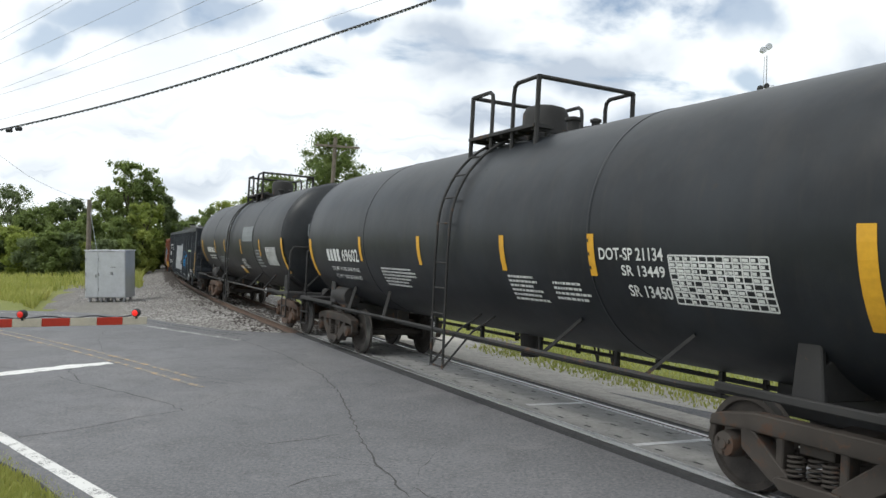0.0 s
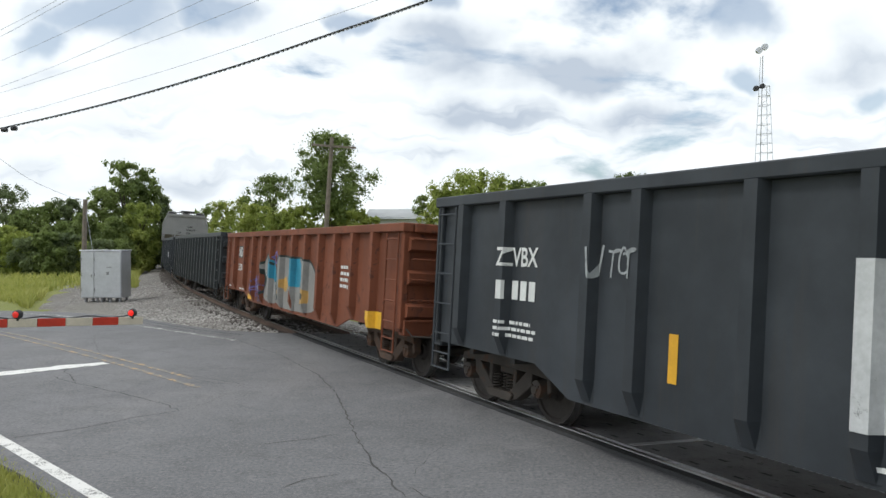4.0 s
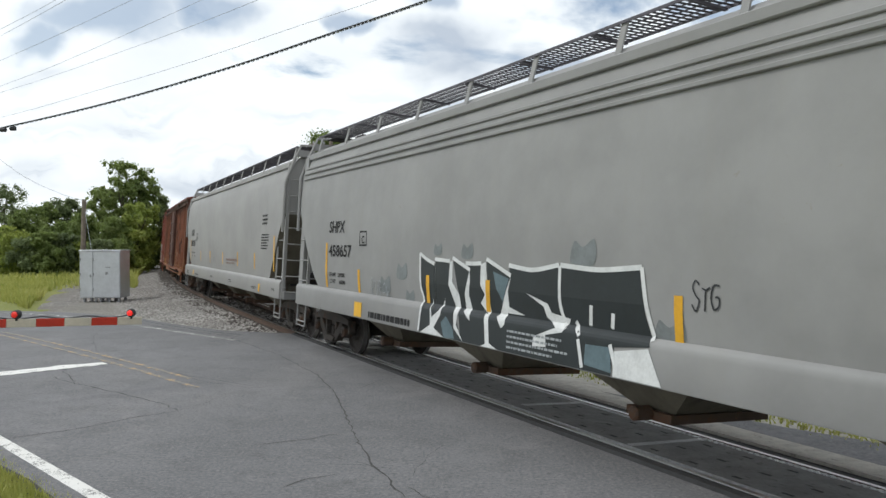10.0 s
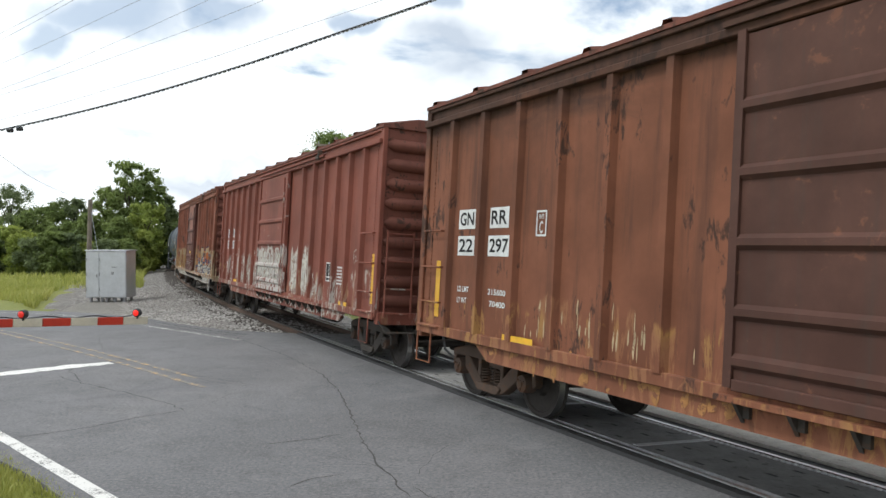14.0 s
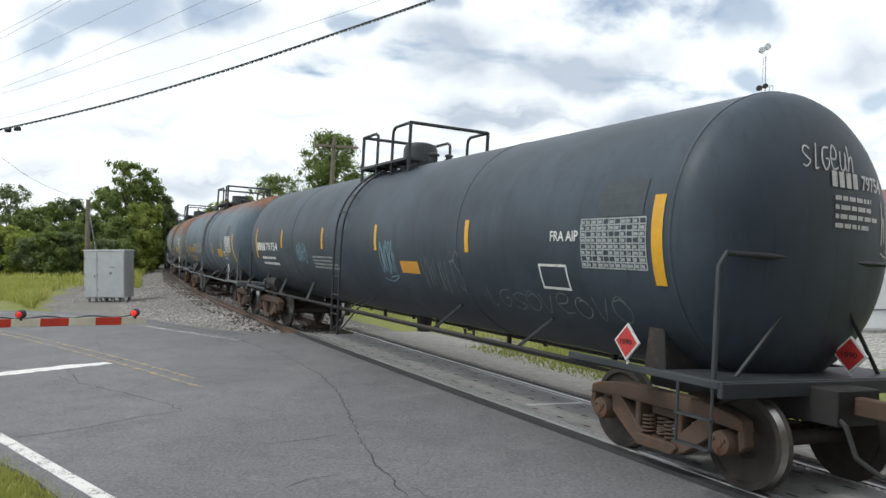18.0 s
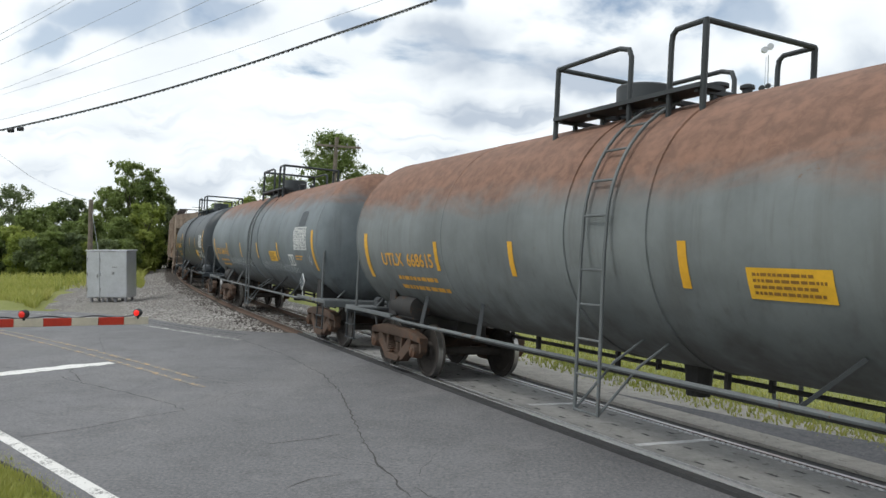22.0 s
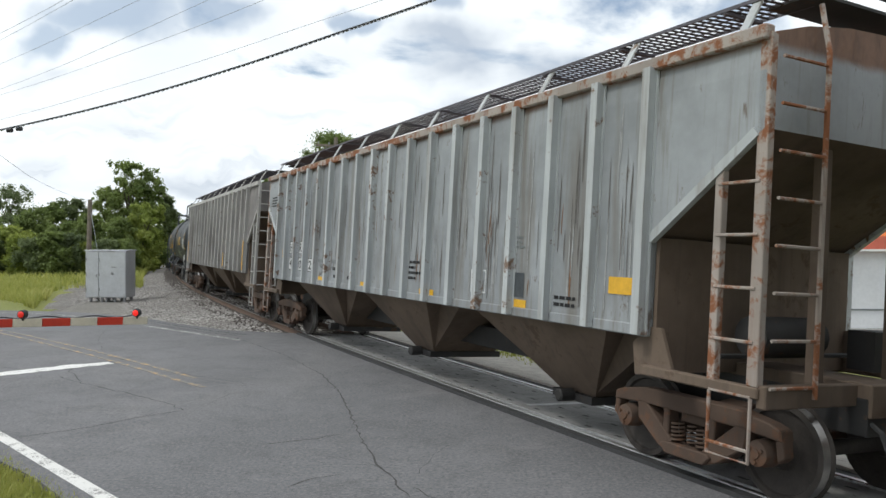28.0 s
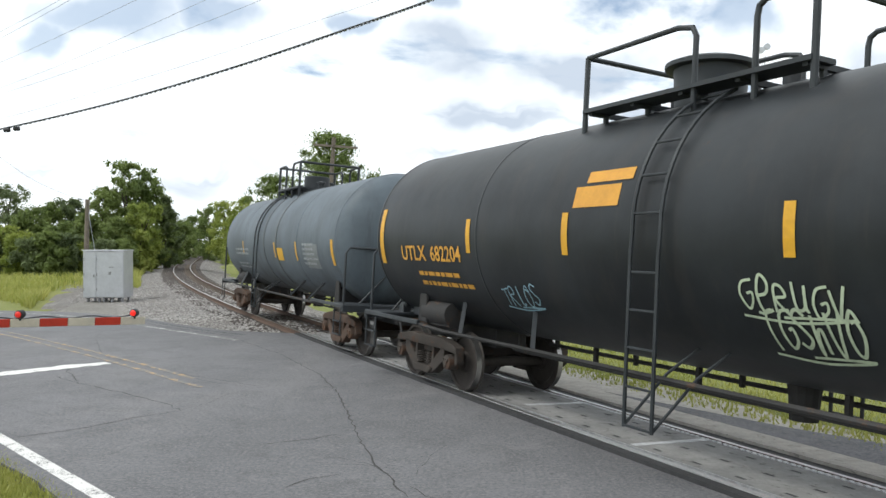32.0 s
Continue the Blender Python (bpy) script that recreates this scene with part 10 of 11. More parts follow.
def build_cabinet():
    d = 36.0
    x0, x1 = sight(147.5, 0, d)[0], sight(219.5, 0, d)[0]
    cx, w, z0, z1 = (x0 + x1) / 2, x1 - x0, -0.12, sight(0, 444, d)[2]
    cab = thing("signal_cabinet", "silver-grey metal signal cabinet on short legs", "cabinet")
    part("cabinet_body", Geo().box(cx, d + 0.55, (z0 + z1) / 2, w, 1.1, z1 - z0), GALV, cab, bevel=0.015)
    part("cabinet_roof", Geo().box(cx, d + 0.55, z1 + 0.02, w + 0.08, 1.2, 0.05), GALV, cab, bevel=0.012)
    for k, (a, b) in enumerate(((0.02, 0.325), (0.335, 0.985))):
        door = part("cabinet_door", Geo().box(x0 + w * (a + b) / 2, d - 0.012, (z0 + z1) / 2, w * (b - a), 0.035, z1 - z0 - 0.10), GALV, cab, bevel=0.008)
        part("door_handle", Geo().box(x0 + w * (b - 0.32 if k else b - 0.05), d - 0.05, 1.02 if k else 0.9, 0.10 if k else 0.04, 0.05, 0.14), GREY_METAL, door, "handle with lock plate", bevel=0.008)
        hinge = Geo()
        for z in (0.2, 0.9, 1.6):
            hinge.tube([(x0 + w * (a + 0.01), d - 0.04, z), (x0 + w * (a + 0.01), d - 0.04, z + 0.14)], 0.02, 6)
        part("hinge", hinge, GREY_METAL, door)
    part("warning_label", Geo().box(x0 + w * 0.70, d - 0.034, 1.30, 0.24, 0.004, 0.05), GREY_METAL, cab)
    for fx in (0.08, 0.36, 0.48, 0.68, 0.92):
        part("leg", Geo().box(x0 + w * fx, d + 0.2, -0.26, 0.10, 0.12, 0.30), GREY_METAL, cab, bevel=0.008)
        part("leg", Geo().box(x0 + w * fx, d + 0.95, -0.26, 0.10, 0.12, 0.30), GREY_METAL, cab, bevel=0.008)
    part("base_slab", Geo().box(cx, d + 0.55, -0.42, w + 0.1, 1.4, 0.14), CONCRETE, cab, "low concrete base")
    single("gravel_apron", Geo().prism([(-13.4, 27.4), (-12.0, 30.0), (-13.0, 41.0), (-16.2, 39.0), (-16.8, 35.4), (-15.0, 29.6)], -0.7, -0.335, axis="z"), DIRT, "grey gravel patch round the cabinet", "gravel", kind="structure")


build_cabinet()
RED_STRIPE = plain("red_gate_stripe", (0.46, 0.035, 0.015), 0.5, 0, 0.12, 4.0, 0.0)
PALE_STRIPE = plain("pale_gate_stripe", (0.55, 0.50, 0.40), 0.5, 0, 0.12, 4.0, 0.0)
LAMP_RED = glow_mat("red_lamp_lens", (0.75, 0.02, 0.014), 0.75)
LAMP_DIM = glow_mat("faint_red_lens", (0.6, 0.02, 0.014), 0.3)


def build_gate():
    gate = thing("crossing_gate", "lowered red and white striped crossing gate arm", "crossing gate")
    tip, way = Vector((-5.0, 13.0, 1.11)), Vector((-0.7071, -0.7071, 0.050))

    def at(t, up=0.0):
        p = tip + way * t
        return (p.x, p.y, p.z + up)
    for k in range(14):
        t0, t1 = k * 0.412, (k + 1) * 0.412 - 0.004
        part("arm_stripe", Geo().beam(at(t0), at(t1), 0.035, 0.125), PALE_STRIPE if k % 2 == 0 else RED_STRIPE, gate, "pale stripe" if k % 2 == 0 else "red stripe", bevel=0.006)
    for k, t in enumerate((0.18, 1.92, 4.1)):
        x, y, z = at(t, 0.13)
        part("lamp_housing", Geo().lathe([(-0.05, 0.045), (-0.04, 0.062), (0.05, 0.066), (0.06, 0.055)], "y", 14, (x, y, z)).box(x, y, z - 0.07, 0.05, 0.05, 0.05), RUBBER, gate, "round lamp housing", soft=0.6)
        part("lamp_lens", Geo().lathe([(-0.072, 0.015), (-0.068, 0.034), (-0.052, 0.048)], "y", 16, (x, y, z)), LAMP_RED if k == 0 else LAMP_DIM, gate, "red lamp lens", soft=0.6)
    wire = [at(t, 0.075 + 0.018 * math.sin(t * 9)) for t in np.linspace(0.25, 5.5, 40)]
    part("lamp_cable", Geo().tube(wire, 0.011, 5), CABLE, gate, "cable along the arm")
    bx, by, bz = at(5.9)
    part("mast", Geo().tube([(bx, by, -0.2), (bx, by, 3.0)], 0.06, 12), GREY_METAL, gate, "grey steel mast")
    part("gate_motor", Geo().box(bx, by, 1.15, 0.45, 0.5, 0.6), GREY_METAL, gate, bevel=0.02)
    part("counterweight", Geo().beam(at(6.1), at(7.2), 0.06, 0.25), GREY_METAL, gate)


build_gate()


def rope(pts, r, n=6, steps=6):
    fine, k = [], len(pts)
    for i in range(k - 1):
        p0, p1, p2, p3 = (Vector(pts[max(i - 1, 0)]), Vector(pts[i]), Vector(pts[i + 1]), Vector(pts[min(i + 2, k - 1)]))
        for j in range(steps):
            t = j / steps
            fine.append(0.5 * ((2 * p1) + (p2 - p0) * t + (2 * p0 - 5 * p1 + 4 * p2 - p3) * t * t + (3 * p1 - p0 - 3 * p2 + p3) * t ** 3))
    fine.append(Vector(pts[-1]))
    return Geo().tube(fine, r, n), fine


def build_wires():
    g, line = rope([sight(*p) for p in ((-500, 322, 27), (-250, 280, 24.5), (0, 229, 22), (200, 182, 20), (400, 124, 18), (600, 57, 16.3), (770, -2, 15), (1000, -90, 13.4), (1400, -260, 11.5), (2400, -800, 8.5))], 0.022, 6, 40)
    cable = thing("overhead_cable", "thick black lashed overhead cable", "cable")
    part("messenger", g, CABLE, cable, soft=True)
    wrap = []
    for i in range(0, len(line) - 1):
        for j in range(3):
            p = line[i].lerp(line[i + 1], j / 3)
            a = (i * 3 + j) * 1.25
            wrap.append((p.x + 0.022 * math.cos(a), p.y, p.z - 0.012 + 0.022 * math.sin(a)))
    part("lashing", Geo().tube(wrap, 0.012, 4), WIRE, cable, "spiral lashing wire")
    for px in (14, 31):
        x, y, z = sight(px, 229 - (px - 14) * 0.15, 21.8)
        part("splice_case", Geo().lathe([(-0.09, 0.03), (-0.07, 0.065), (0.07, 0.065), (0.09, 0.03)], "x", 12, (x, y, z - 0.02)), CABLE, cable, "black splice case", soft=0.6)
    for pts in (((-200, 175, 24), (0, 70, 20), (122, 3, 18), (500, -210, 13)), ((-200, 160, 24), (0, 58, 20), (110, 0, 18), (500, -220, 13)), ((-200, 195, 26), (28, 100, 22), (240, 2, 18), (600, -170, 13)),
                ((-300, 245, 28), (0, 167, 24), (240, 86, 20), (465, 0, 17), (900, -190, 12)), ((-300, 280, 28), (0, 211, 24), (205, 153, 21), (350, 109, 19), (540, 45, 17), (675, 0, 16), (1100, -150, 12)),
                ((-200, 230, 26), (45, 140, 22), (160, 93, 20), (360, 3, 17), (800, -200, 12))):
        g, _ = rope([sight(*p) for p in pts], 0.005, 5, 10)
        single("power_line", g, WIRE, "thin bare overhead power line", "power line", "overhead lines", soft=True)


build_wires()


def build_poles():
    pole = thing("utility_pole", "short weathered wooden pole with a guy wire", "utility pole")
    b, t = sight(152, 0, 45.0), sight(156, 353, 45.0)
    part("pole", Geo().tube([(b[0], b[1], -0.5), t], 0.16, 12, r2=0.12), POLE_WOOD, pole)
    e = sight(181, 0, 44.0)
    part("guy_wire", Geo().tube([(t[0], t[1], t[2] - 0.4), (e[0], e[1], -0.4)], 0.012, 5), WIRE, pole)
    low = Vector((e[0], e[1], -0.4)).lerp(Vector((t[0], t[1], t[2] - 0.4)), 0.42)
    part("guy_guard", Geo().tube([(e[0], e[1], -0.4), low], 0.04, 6), LABEL_Y, pole, "yellow guy guard")
    g, _ = rope([sight(*p) for p in ((-300, 60, 30), (0, 277, 38), (60, 318, 41), (120, 345, 43.5), (155, 355, 45))], 0.01, 5, 8)
    part("service_wire", g, WIRE, pole, soft=True)
    pole = thing("utility_pole", "tall wooden utility pole with a crossarm", "utility pole")
    d = 48.0
    b, t = sight(574, 0, d), sight(592, 243, d)
    part("pole", Geo().tube([(b[0], b[1], -0.6), t], 0.17, 12, r2=0.12), POLE_WOOD, pole)
    a, c = sight(556, 256, d), sight(634, 262, d - 0.3)
    part("crossarm", Geo().beam(a, c, 0.10, 0.13), POLE_WOOD, pole)
    for f in (0.06, 0.3, 0.7, 0.94):
        p = Vector(a).lerp(Vector(c), f)
        part("insulator", Geo().lathe([(p.z + 0.06, 0.04), (p.z + 0.14, 0.055), (p.z + 0.22, 0.03)], "z", 8, (p.x, p.y, 0)), GREY_METAL, pole)
    for s in (a, c):
        m = Vector(t) + Vector((0, 0, -1.15))
        part("crossarm_brace", Geo().tube([Vector(s).lerp(Vector(t), 0.45) + Vector((0, 0, -0.35)), m], 0.02, 5), GREY_METAL, pole)


build_poles()


def build_tower():
    tower = thing("lattice_tower", "slender grey lattice tower with lights on top", "tower")
    d = 70.0
    cx, cy = sight(1356, 0, d)[0], d
    z0, z1, w0, w1 = -0.6, sight(0, 100, d)[2], 0.92, 0.25
    legs = [(-1, -1), (1, -1), (1, 1), (-1, 1)]

    def corner(k, z):
        f = (z - z0) / (z1 - z0)
        w = w0 + (w1 - w0) * f
        return (cx + 0.05 * f + legs[k][0] * w, cy + legs[k][1] * w, z)
    pale = plain("pale_tower_steel", (0.50, 0.52, 0.56), 0.5, 0.2, 0.12, 4.0, 0.0)
    for k in range(4):
        part("tower_leg", Geo().tube([corner(k, z0), corner(k, z1 * (0.86 if k in (1, 2) else 1.0))], 0.042 if k == 0 else 0.03, 6), GREY_METAL if k == 0 else pale, tower)
    n = 20
    for i in range(1, n + 1):
        z = z0 + (z1 * 0.86 - z0) * i / n
        part("cross_bar", Geo().tube([corner(k, z) for k in range(4)], 0.026, 5, closed=True), pale, tower)
        part("diagonal_bar", Geo().tube([corner(0 if i % 2 else 1, z - (z1 * 0.86 - z0) / n), corner(1 if i % 2 else 0, z)], 0.012, 5), pale, tower)
    for px, py, r in ((1346, 90, 0.28), (1356, 84, 0.28), (1341, 157, 0.24), (1352, 153, 0.22)):
        x, y, z = sight(px, py, d - 0.5)
        part("flood_light", Geo().lathe([(-0.3, r), (-0.1, r * 1.05), (0.25, r * 0.6), (0.32, r * 0.2)], "y", 14, (x, y, z)), GALV if py < 120 else CABLE, tower, "round floodlight", soft=0.6)


build_tower()
WALL_WHITE = plain("white_painted_block", (0.66, 0.67, 0.68), 0.7, 0, 0.08, 1.2, 0.15)
BAND_ORANGE = plain("orange_fascia", (0.62, 0.16, 0.025), 0.5, 0, 0.12, 1.5, 0.05)
BAND_RED = plain("red_fascia", (0.42, 0.09, 0.05), 0.55, 0, 0.15, 1.5, 0.05)
ROOF_RED = plain("faded_red_metal_roof", (0.17, 0.068, 0.056), 0.6, 0, 0.15, 0.8, 0.1)
TRIM_WHITE = plain("white_trim", (0.70, 0.70, 0.68), 0.6, 0, 0.1, 3.0, 0.05)
SILVER = plain("dull_silver_roof", (0.38, 0.39, 0.40), 0.55, 0.2, 0.12, 0.6, 0.05)


def build_buildings():
    shop = thing("shop_building", "white building with orange and red fascia", "building")
    d, zb = 25.6, -0.56
    x0, x1 = sight(1302, 0, d)[0], 30.0
    ze, zt = sight(0, 441, d)[2], sight(0, 383, d)[2]
    part("wall", Geo().box((x0 + x1) / 2, d + 4.0, (zb + ze) / 2 - 0.2, x1 - x0, 8.0, ze - zb + 0.4), WALL_WHITE, shop, "white painted wall")
    zr = sight(0, 418, d)[2]
    part("lower_fascia", Geo().prism([(d - 0.30, ze), (d - 0.18, zr), (d + 0.3, zr), (d + 0.3, ze)], x0 - 0.25, x1, axis="x"), BAND_RED, shop, "red fascia band")
    part("upper_fascia", Geo().prism([(d - 0.18, zr), (d + 0.25, zt), (d + 0.6, zt), (d + 0.6, zr)], x0 - 0.2, x1, axis="x"), BAND_ORANGE, shop, "orange fascia band")
    part("trim_strip", Geo().box((x0 + x1) / 2, d + 0.2, zt + 0.03, x1 - x0 + 0.4, 0.16, 0.07), TRIM_WHITE, shop)
    part("trim_strip", Geo().box((x0 + x1) / 2, d - 0.33, ze - 0.03, x1 - x0 + 0.5, 0.08, 0.07), TRIM_WHITE, shop)
    part("roof", Geo().add([(x0 - 0.2, d + 0.3, zt), (x1, d + 0.3, zt), (x1, d + 5, zt + 1.0), (x0 + 3.2, d + 5, zt + 1.0), (x0 - 0.2, d + 8, zt)], [(0, 1, 2, 3), (0, 3, 4)]), ROOF_RED, shop, "faded red metal roof")
    part("base_ledge", Geo().box((x0 + x1) / 2, d - 0.25, zb + 0.05, x1 - x0, 0.5, 0.22), CONCRETE, shop, "low concrete ledge")
    part("wall_rail", Geo().box((x0 + x1) / 2, d - 0.02, zb + 0.78, x1 - x0, 0.05, 0.05), FADE_GREY, shop)
    part("sign_plate", Geo().box(sight(1372, 0, d)[0], d - 0.05, (zr + zt) / 2, 0.28, 0.06, 0.5), TRIM_WHITE, shop)
    part("down_pipe", Geo().tube([(x0 + 0.05, d - 0.06, zb), (x0 + 0.05, d - 0.06, ze)], 0.05, 8), TRIM_WHITE, shop)
    barn = thing("warehouse", "low warehouse with faded red metal roof", "building")
    a, b = Vector(sight(1192, 350, 50.0)), Vector(sight(1640, 332, 41.5))
    e0, e1 = Vector(sight(1136, 372, 45.5)), Vector(sight(1700, 372, 37.5))
    back = Vector((2.0, 10.5, 0))
    part("roof", Geo().add([e0, e1, b, a, e0 + back, e1 + back], [(0, 1, 2, 3), (0, 3, 4), (3, 2, 5, 4)]), ROOF_RED, barn, "faded red metal roof")
    part("wall", Geo().add([(e0.x + 0.4, e0.y + 0.4, -0.8), (e1.x, e1.y + 0.4, -0.8), (e1.x, e1.y + 0.4, e1.z - 0.02), (e0.x + 0.4, e0.y + 0.4, e0.z - 0.02), (e0.x + 2.2, e0.y + 10, -0.8), (e0.x + 2.2, e0.y + 10, e0.z - 0.02)], [(0, 1, 2, 3), (0, 3, 5, 4)]), WALL_WHITE, barn)
    for f, w in ((0.18, 2.3), (0.54, 2.6)):
        p, r = a.lerp(b, f), (b - a).normalized()
        m = r.to_track_quat("X", "Z").to_matrix()
        part("roof_vent", Geo().box(p.x, p.y, p.z + 0.16, w, 0.9, 0.34, m), SILVER, barn, "long ridge vent", bevel=0.04)
    for f in (0.1, 0.32, 0.47, 0.6, 0.78):
        p, q = e0.lerp(e1, f), a.lerp(b, f + 0.02)
        up = Vector((0, -0.03, 0.03))
        side = (e1 - e0).normalized() * 0.75
        n0, n1 = p.lerp(q, 0.45) + up, p.lerp(q, 0.92) + up
        part("skylight_panel", Geo().add([n0, n0 + side, n1 + side, n1], [(0, 1, 2, 3)]), TRIM_WHITE, barn, "pale skylight panel")
    far = thing("shed_building", "distant low shed with dull silver roof", "building")
    p = sight(646, 366, 78.0)
    q = sight(768, 364, 78.0)
    part("wall", Geo().box((p[0] + q[0]) / 2, 82.0, 2.2, q[0] - p[0] - 0.4, 7.0, 5.8), WALL_WHITE, far)
    part("roof", Geo().add([(p[0], 78, p[2] - 1.2), (q[0], 78, p[2] - 1.2), (q[0] - 0.2, 83, p[2]), (p[0] + 0.2, 83, p[2]), (p[0], 88, p[2] - 1.2), (q[0], 88, p[2] - 1.2)], [(0, 1, 2, 3), (3, 2, 5, 4)]), SILVER, far)


build_buildings()


# ---- trees ----
def leaf_cloud(centres, count, size, seed, flat=1.0):
    """Many small leaf sprays round the given clump centres (x, y, z, radius)."""
    rng = np.random.default_rng(seed)
    c = np.array(centres, float)
    pick = rng.choice(len(c), count, p=c[:, 3] ** 2 / (c[:, 3] ** 2).sum())
    way = rng.normal(size=(count, 3))
    way /= np.linalg.norm(way, axis=1)[:, None]
    r = c[pick, 3] * np.minimum(np.abs(rng.normal(0.2, 0.85, count)), 1.7)
    pos = c[pick, :3] + way * r[:, None] * np.array([1, 1, flat])
    nrm = way + rng.normal(scale=0.7, size=(count, 3))
    nrm /= np.linalg.norm(nrm, axis=1)[:, None]
    a = np.cross(nrm, rng.normal(size=(count, 3)))
    a /= np.linalg.norm(a, axis=1)[:, None]
    b = np.cross(nrm, a)
    s = (size * rng.uniform(0.6, 1.35, count))[:, None]
    bend = nrm * s * 0.25
    quad = np.stack([pos - a * s, pos + b * s * 0.55 + bend, pos + a * s, pos - b * s * 0.55 + bend], 1).reshape(-1, 3)
    g = Geo()
    g.v = [tuple(p) for p in quad.tolist()]
    g.f = [(4 * i, 4 * i + 1, 4 * i + 2, 4 * i + 3) for i in range(count)]
    return g


def plain_mesh(name, g, material):
    me = bpy.data.meshes.new(name)
    me.from_pydata(g.v, [], g.f)
    me.materials.append(material)
    return me


def tree(x, y, top, wide, seed, leaf, leaves=2200, size=0.30, bare=0.30, base=-0.55, label="", clumps=16, name="tree"):
    rng = random.Random(seed)
    h = top - base
    ob = thing(name, label, "tree" if name == "tree" else "bush")
    wood = Geo()
    lean = rng.uniform(-0.03, 0.03) * h
    trunk = [(x + lean * f, y + 0.3 * math.sin(f * 4 + seed), base + h * 0.8 * f) for f in np.linspace(0, 1, 7)]
    wood.tube(trunk, 0.022 * h + 0.04, 8, r2=0.02)
    # limbs, each with a spray of small clumps near its end
    centres, limbs = [], max(9, clumps * 2 // 3)
    for k in range(limbs):
        f = bare + (1 - bare) * ((k + rng.random()) / limbs) * 0.94
        g = (f - bare) / (1 - bare)
        spread = wide / 2 * (0.55 + 0.9 * g if g < 0.45 else 1.0 - 0.95 * ((g - 0.45) / 0.55) ** 1.7)
        a, d = k * 2.4 + rng.uniform(-0.5, 0.5), spread * rng.uniform(0.35, 0.95)
        tip = Vector((x + lean * f + d * math.cos(a), y + d * math.sin(a), base + h * f))
        f0 = max(0.12, f - 0.22)
        p0 = Vector((x + lean * f0, y, base + h * f0 * 0.85))
        wood.tube([p0, p0.lerp(tip, 0.55) + Vector((0, 0, 0.05 * h * rng.uniform(-0.3, 0.8))), tip], 0.008 * h + 0.015, 5, r2=0.012)
        for j in range(11):
            r = max(0.22, wide * rng.uniform(0.055, 0.125) * (1.1 - 0.3 * f))
            off = Vector((rng.gauss(0, 1), rng.gauss(0, 1), rng.gauss(0, 0.8))) * wide * 0.15
            p = tip + off
            centres.append((p.x, p.y, max(base + r * 0.6, min(p.z, top - r * 1.3)), r))
    for j in range(3):
        centres.append((x + lean + rng.gauss(0, 0.04) * wide, y, top - wide * (0.06 + 0.07 * j), wide * 0.075))
    part("trunk", wood, BARK, ob, "bark-covered trunk and limbs", soft=True)
    link_part("crown", plain_mesh("crown", leaf_cloud(centres, int(leaves * 3.0), size * 0.68, seed), leaf), ob, "crown of small leaves")
    return ob


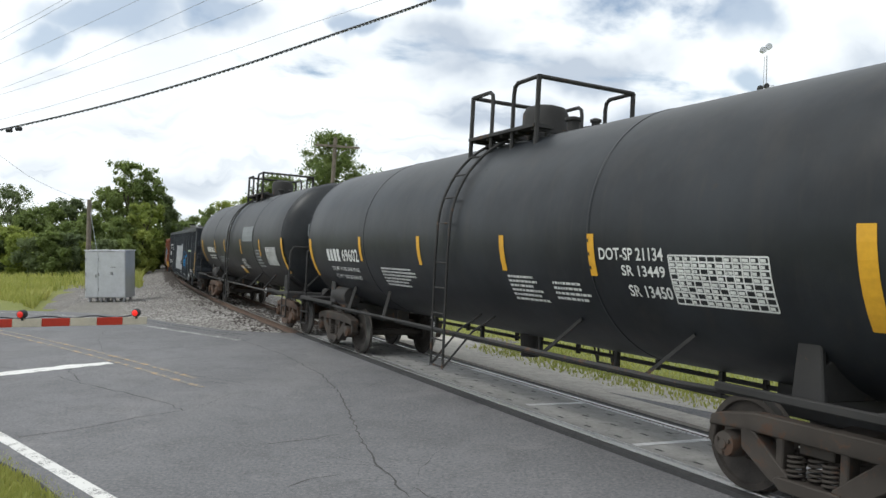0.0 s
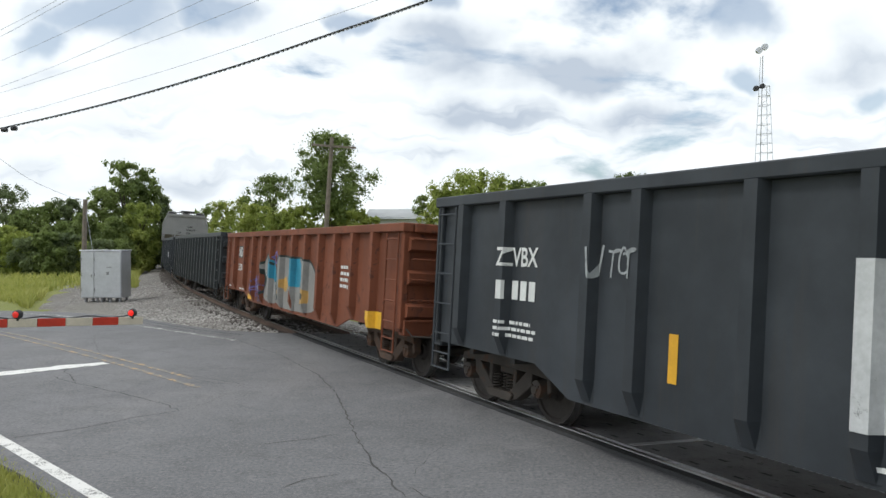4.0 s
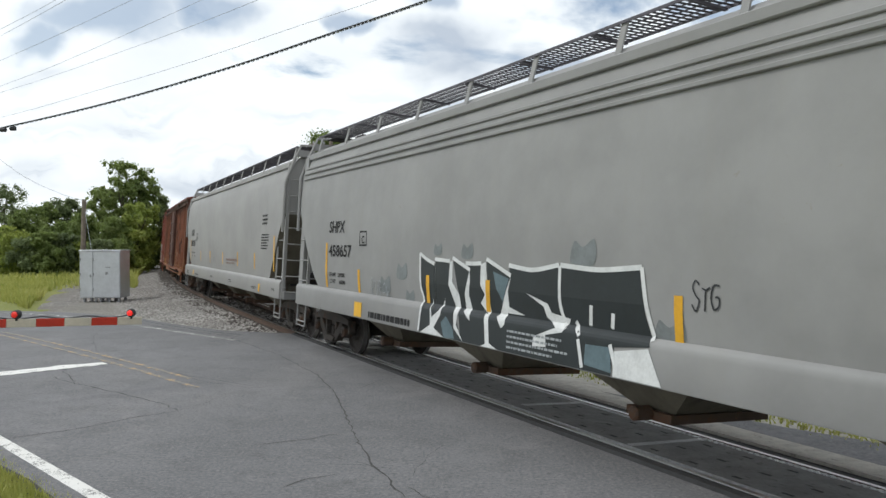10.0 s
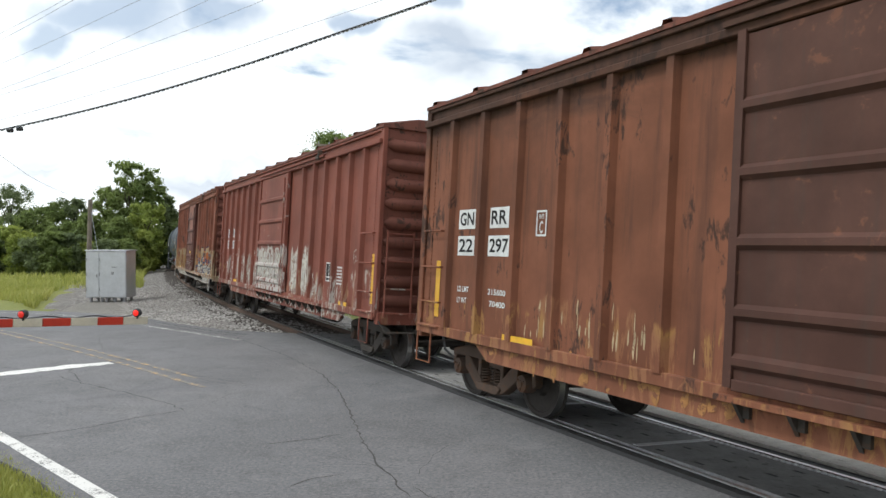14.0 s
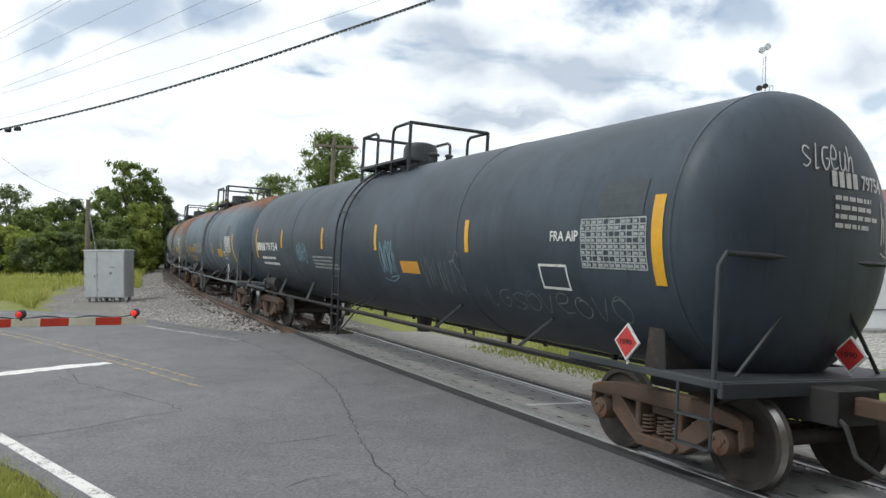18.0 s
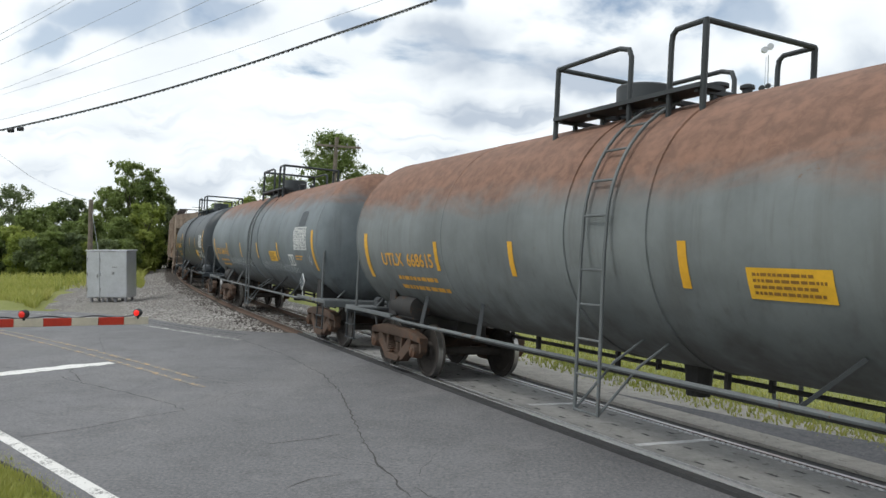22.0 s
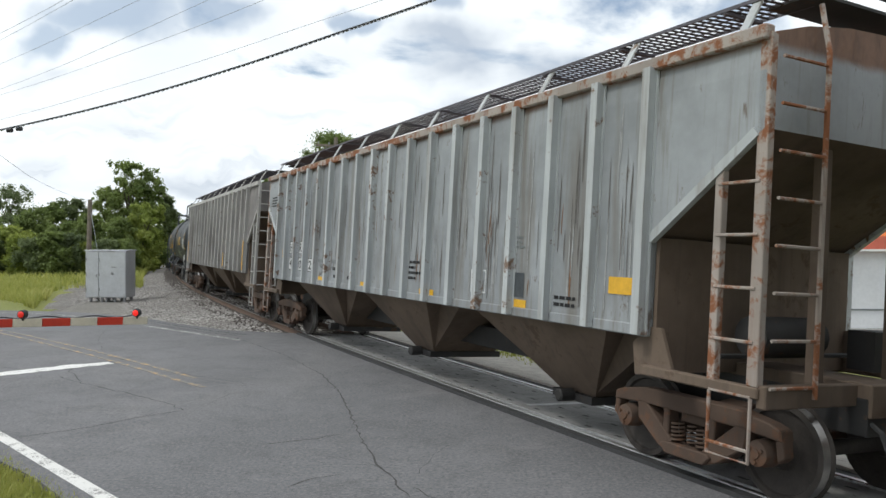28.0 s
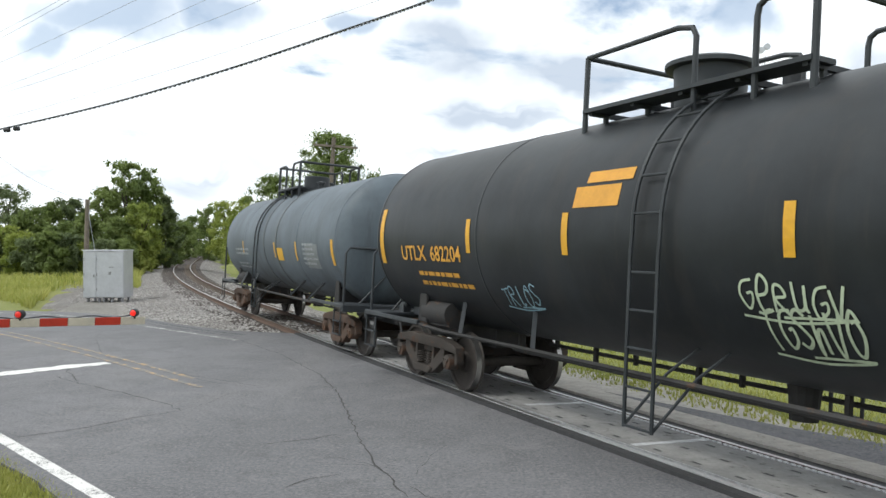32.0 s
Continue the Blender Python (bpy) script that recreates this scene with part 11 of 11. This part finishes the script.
def build_trees():
    mid, dark, lime = LEAF_A, LEAF_B, LEAF_C
    left = ((-90, 350, 82, 90, dark), (14, 326, 95, 90, dark), (-30, 385, 74, 70, mid), (52, 372, 74, 62, mid), (92, 358, 76, 62, mid), (128, 352, 78, 60, dark), (158, 378, 72, 52, mid), (188, 330, 74, 62, mid),
            (228, 286, 76, 74, mid), (266, 298, 78, 62, mid), (292, 345, 80, 50, dark), (250, 360, 70, 60, lime), (120, 395, 70, 60, mid), (20, 400, 69, 70, lime), (305, 385, 92, 44, mid), (208, 385, 69, 54, mid))
    for k, (px, py, d, w, leaf) in enumerate(left):
        x, y, z = sight(px, py, d)
        tree(x, y, z, w / F * d, 300 + k, leaf, 4800, 0.21, 0.15, -0.45, "leafy green roadside tree at the field's edge")
    for k, px in enumerate(range(-60, 300, 30)):
        rng = random.Random(px)
        d = rng.uniform(64.5, 68.5) if px < 230 else rng.uniform(70, 80)
        x, y, z = sight(px, rng.uniform(408, 432), d)
        tree(x, y, z, 48 / F * d, 400 + k, (LEAF_B, LEAF_A, LEAF_B, LEAF_C)[k % 4], 3200, 0.20, 0.05, -0.45, "dense green shrub at the field's edge", 14, "bush")
    for k, (px, py, d, w, leaf) in enumerate(((322, 392, 120, 34, mid), (345, 382, 140, 40, mid), (372, 366, 130, 44, mid), (402, 356, 120, 50, lime), (432, 348, 105, 56, lime), (455, 362, 84, 60, lime), (500, 372, 80, 66, lime),
                                              (545, 362, 78, 60, lime), (610, 355, 76, 62, lime), (640, 372, 74, 50, lime))):
        x, y, z = sight(px, py, d)
        tree(x, y, z, w / F * d * 1.2, 500 + k, leaf, 3600, 0.22, 0.12, -0.8, "yellow-green tree beyond the track")
    x, y, z = sight(482, 309, 88)
    tree(x, y, z, 92 / F * 88, 520, mid, 2300, 0.2, 0.55, -0.8, "airy tree with a thin pale trunk", 14)
    x, y, z = sight(590, 234, 76)
    tree(x, y, z, 116 / F * 76, 521, mid, 7000, 0.2, 0.42, -0.8, "tall broad-crowned tree with gaps in its leaves", 26)
    for k, (px, py, d, w, leaf, n) in enumerate(((850, 300, 72, 140, lime, 3400), (795, 330, 72, 90, lime, 1800), (925, 318, 74, 90, mid, 2000), (1000, 330, 78, 80, mid, 1500), (1045, 345, 78, 70, mid, 1400), (757, 346, 80, 40, mid, 900),
                                                 (1126, 305, 84, 62, dark, 900), (1168, 322, 84, 56, dark, 900))):
        x, y, z = sight(px, py, d)
        tree(x, y, z, w / F * d, 540 + k, leaf, int(n * 1.7), 0.21, 0.35 if k < 6 else 0.5, -0.8, "leafy tree beyond the low buildings" if k < 6 else "thin dark tree against the sky")
    # woods along the horizon
    rng = random.Random(77)
    centres = []
    for k in range(220):
        px = rng.uniform(-700, 2300)
        d = rng.uniform(150, 190)
        x, y, z = sight(px, 0, d)
        centres.append((x, y, rng.uniform(0.5, 5.5), rng.uniform(2.5, 4.5)))
    for k in range(260):
        a = rng.uniform(0.25 * math.pi, 1.75 * math.pi)
        d = rng.uniform(150, 210)
        centres.append((d * math.sin(a), d * math.cos(a), rng.uniform(0.5, 7.0), rng.uniform(3.0, 5.5)))
    tagged(new("distant_woods", plain_mesh("distant_woods", leaf_cloud(centres, 26000, 0.7, 78), LEAF_A)), "hazy green woods along the horizon", "woods", kind="stuff")


build_trees()


# ---- grass and loose stones ----
def blades(spots, high, seed, wide=0.012):
    rng, g = random.Random(seed), Geo()
    for x, y, z in spots:
        a, h = rng.uniform(0, 6.3), high * rng.uniform(0.45, 1.2)
        dx, dy = math.cos(a) * wide, math.sin(a) * wide
        lx, ly = rng.gauss(0, 0.35) * h, rng.gauss(0, 0.35) * h
        n = len(g.v)
        g.v += [(x - dx, y - dy, z), (x + dx, y + dy, z), (x + dx * 0.6 + lx * 0.4, y + dy * 0.6 + ly * 0.4, z + h * 0.6), (x - dx * 0.6 + lx * 0.4, y - dy * 0.6 + ly * 0.4, z + h * 0.6), (x + lx, y + ly, z + h)]
        g.f += [(n, n + 1, n + 2, n + 3), (n + 3, n + 2, n + 4)]
    return g


def build_grass():
    rng = random.Random(91)
    spots = []
    while len(spots) < 17000:
        p = road_pt(rng.uniform(7.0, 11.5), rng.uniform(0.6, 2.72) - abs(rng.gauss(0, 0.10)), -0.075)
        spots.append(p)
    tagged(new("grass_verge", plain_mesh("grass_verge", blades(spots, 0.11, 92, 0.009), BLADE)), "short rough grass on the road's verge", "grass", kind="stuff")
    spots = []
    for k in range(16000):
        s, u = rng.uniform(-4, 34), -2.05 - abs(rng.gauss(0, 2.2)) - (max(0, rng.uniform(-0.2, 0.5)))
        x, y, _ = on_track(s, u, 0)
        spots.append((x, y, ground_height(x, y) - 0.02))
    tagged(new("grass_strip", plain_mesh("grass_strip", blades(spots, 0.12, 93, 0.018), BLADE)), "yellow-green grass strip behind the track", "grass", kind="stuff")
    spots = []
    for k in range(5000):
        px, d = rng.uniform(-40, 320), rng.uniform(52, 92)
        x, y, _ = sight(px, 0, d)
        s, u = near_track(x, y)
        if u > 5.0:
            spots.append((x, y, -0.42))
    for k in range(15000):
        px, d = rng.uniform(-40, 260), rng.uniform(27, 56)
        x, y, _ = sight(px, 0, d)
        s, u = near_track(x, y)
        if u > 8.0 and (x + y) * 0.7071 > 11.4 and not (-17.0 < x < -12.0 and y < 42):
            spots.append((x, y, -0.40 - 0.30 * rng.random()))
    for k in range(5200):
        s, u = rng.uniform(44, 120), 3.2 + abs(rng.gauss(0, 2.2))
        x, y, _ = on_track(s, u, 0)
        spots.append((x, y, -0.40 + 0.25 * rng.random()))
    tagged(new("field_weeds", plain_mesh("field_weeds", blades(spots, 0.55, 94, 0.05), BLADE)), "taller weeds along the field and ballast", "grass", kind="stuff")
    # loose stones on the ballast shoulder
    g = Geo()
    shape_pts = [(1, 0, 0), (-1, 0, 0), (0, 1, 0), (0, -1, 0), (0, 0, 0.8), (0, 0, -0.6)]
    shape_f = [(0, 2, 4), (2, 1, 4), (1, 3, 4), (3, 0, 4), (2, 0, 5), (1, 2, 5), (3, 1, 5), (0, 3, 5)]
    for k in range(9000):
        s = 15.2 + abs(rng.gauss(0, 14))
        u = rng.uniform(0.95, 6.5) if rng.random() < 0.75 else rng.uniform(-2.6, 0.65)
        z = float(np.interp(u, [-2.5, -1.4, -0.5, 0.5, 1.4, 2.1, 3.6, 5.2, 7.6], [-0.42, -0.26, -0.20, -0.13, -0.09, -0.12, -0.30, -0.40, -0.46]))
        x, y, _ = on_track(s, u, 0)
        r, a = rng.uniform(0.025, 0.065), rng.uniform(0, 6.3)
        ca, sa = math.cos(a), math.sin(a)
        sx, sy, sz = rng.uniform(0.7, 1.3), rng.uniform(0.6, 1.1), rng.uniform(0.5, 1.0)
        g.add([(x + r * (px * sx * ca - py * sy * sa), y + r * (px * sx * sa + py * sy * ca), z + r * (0.25 + pz * sz)) for px, py, pz in shape_pts], shape_f)
    tagged(new("loose_stones", plain_mesh("loose_stones", g, STONE)), "loose grey ballast stones beside the ties", "stones", kind="stuff")


build_grass()
def car_pose(t, q_lead, q_tail):
    s = travel(t)
    ax, ay, _ = on_track(q_lead - s)
    bx, by, _ = on_track(q_tail - s)
    return pose((ax + bx) / 2, (ay + by) / 2, 0.0, -math.degrees(CANT), 0, math.degrees(math.atan2(ay - by, ax - bx)))


def motions():
    for car, q_lead, q_tail in TRAIN:
        walk(car, [(k * 0.5, car_pose(k * 0.5, q_lead, q_tail)) for k in range(65)])
    last = frame(32.0)
    for wheel, x, q in WHEELS:
        # the wheels turn while they are in sight
        rows, shown = [], [k for k in range(1, last + 1) if -9.0 < q - travel((k - 1) / FPS) < 45.0]
        if not shown:
            continue
        for k in sorted({1, last, *shown}):
            t = (k - 1) / FPS
            d = min(max(q - travel(t), -9.0), 45.0)
            rows.append((t, pose(x, 0, WHEEL_R, 0, -math.degrees(d / WHEEL_R) % 360.0, 0)))
        walk(wheel, rows)


motions()
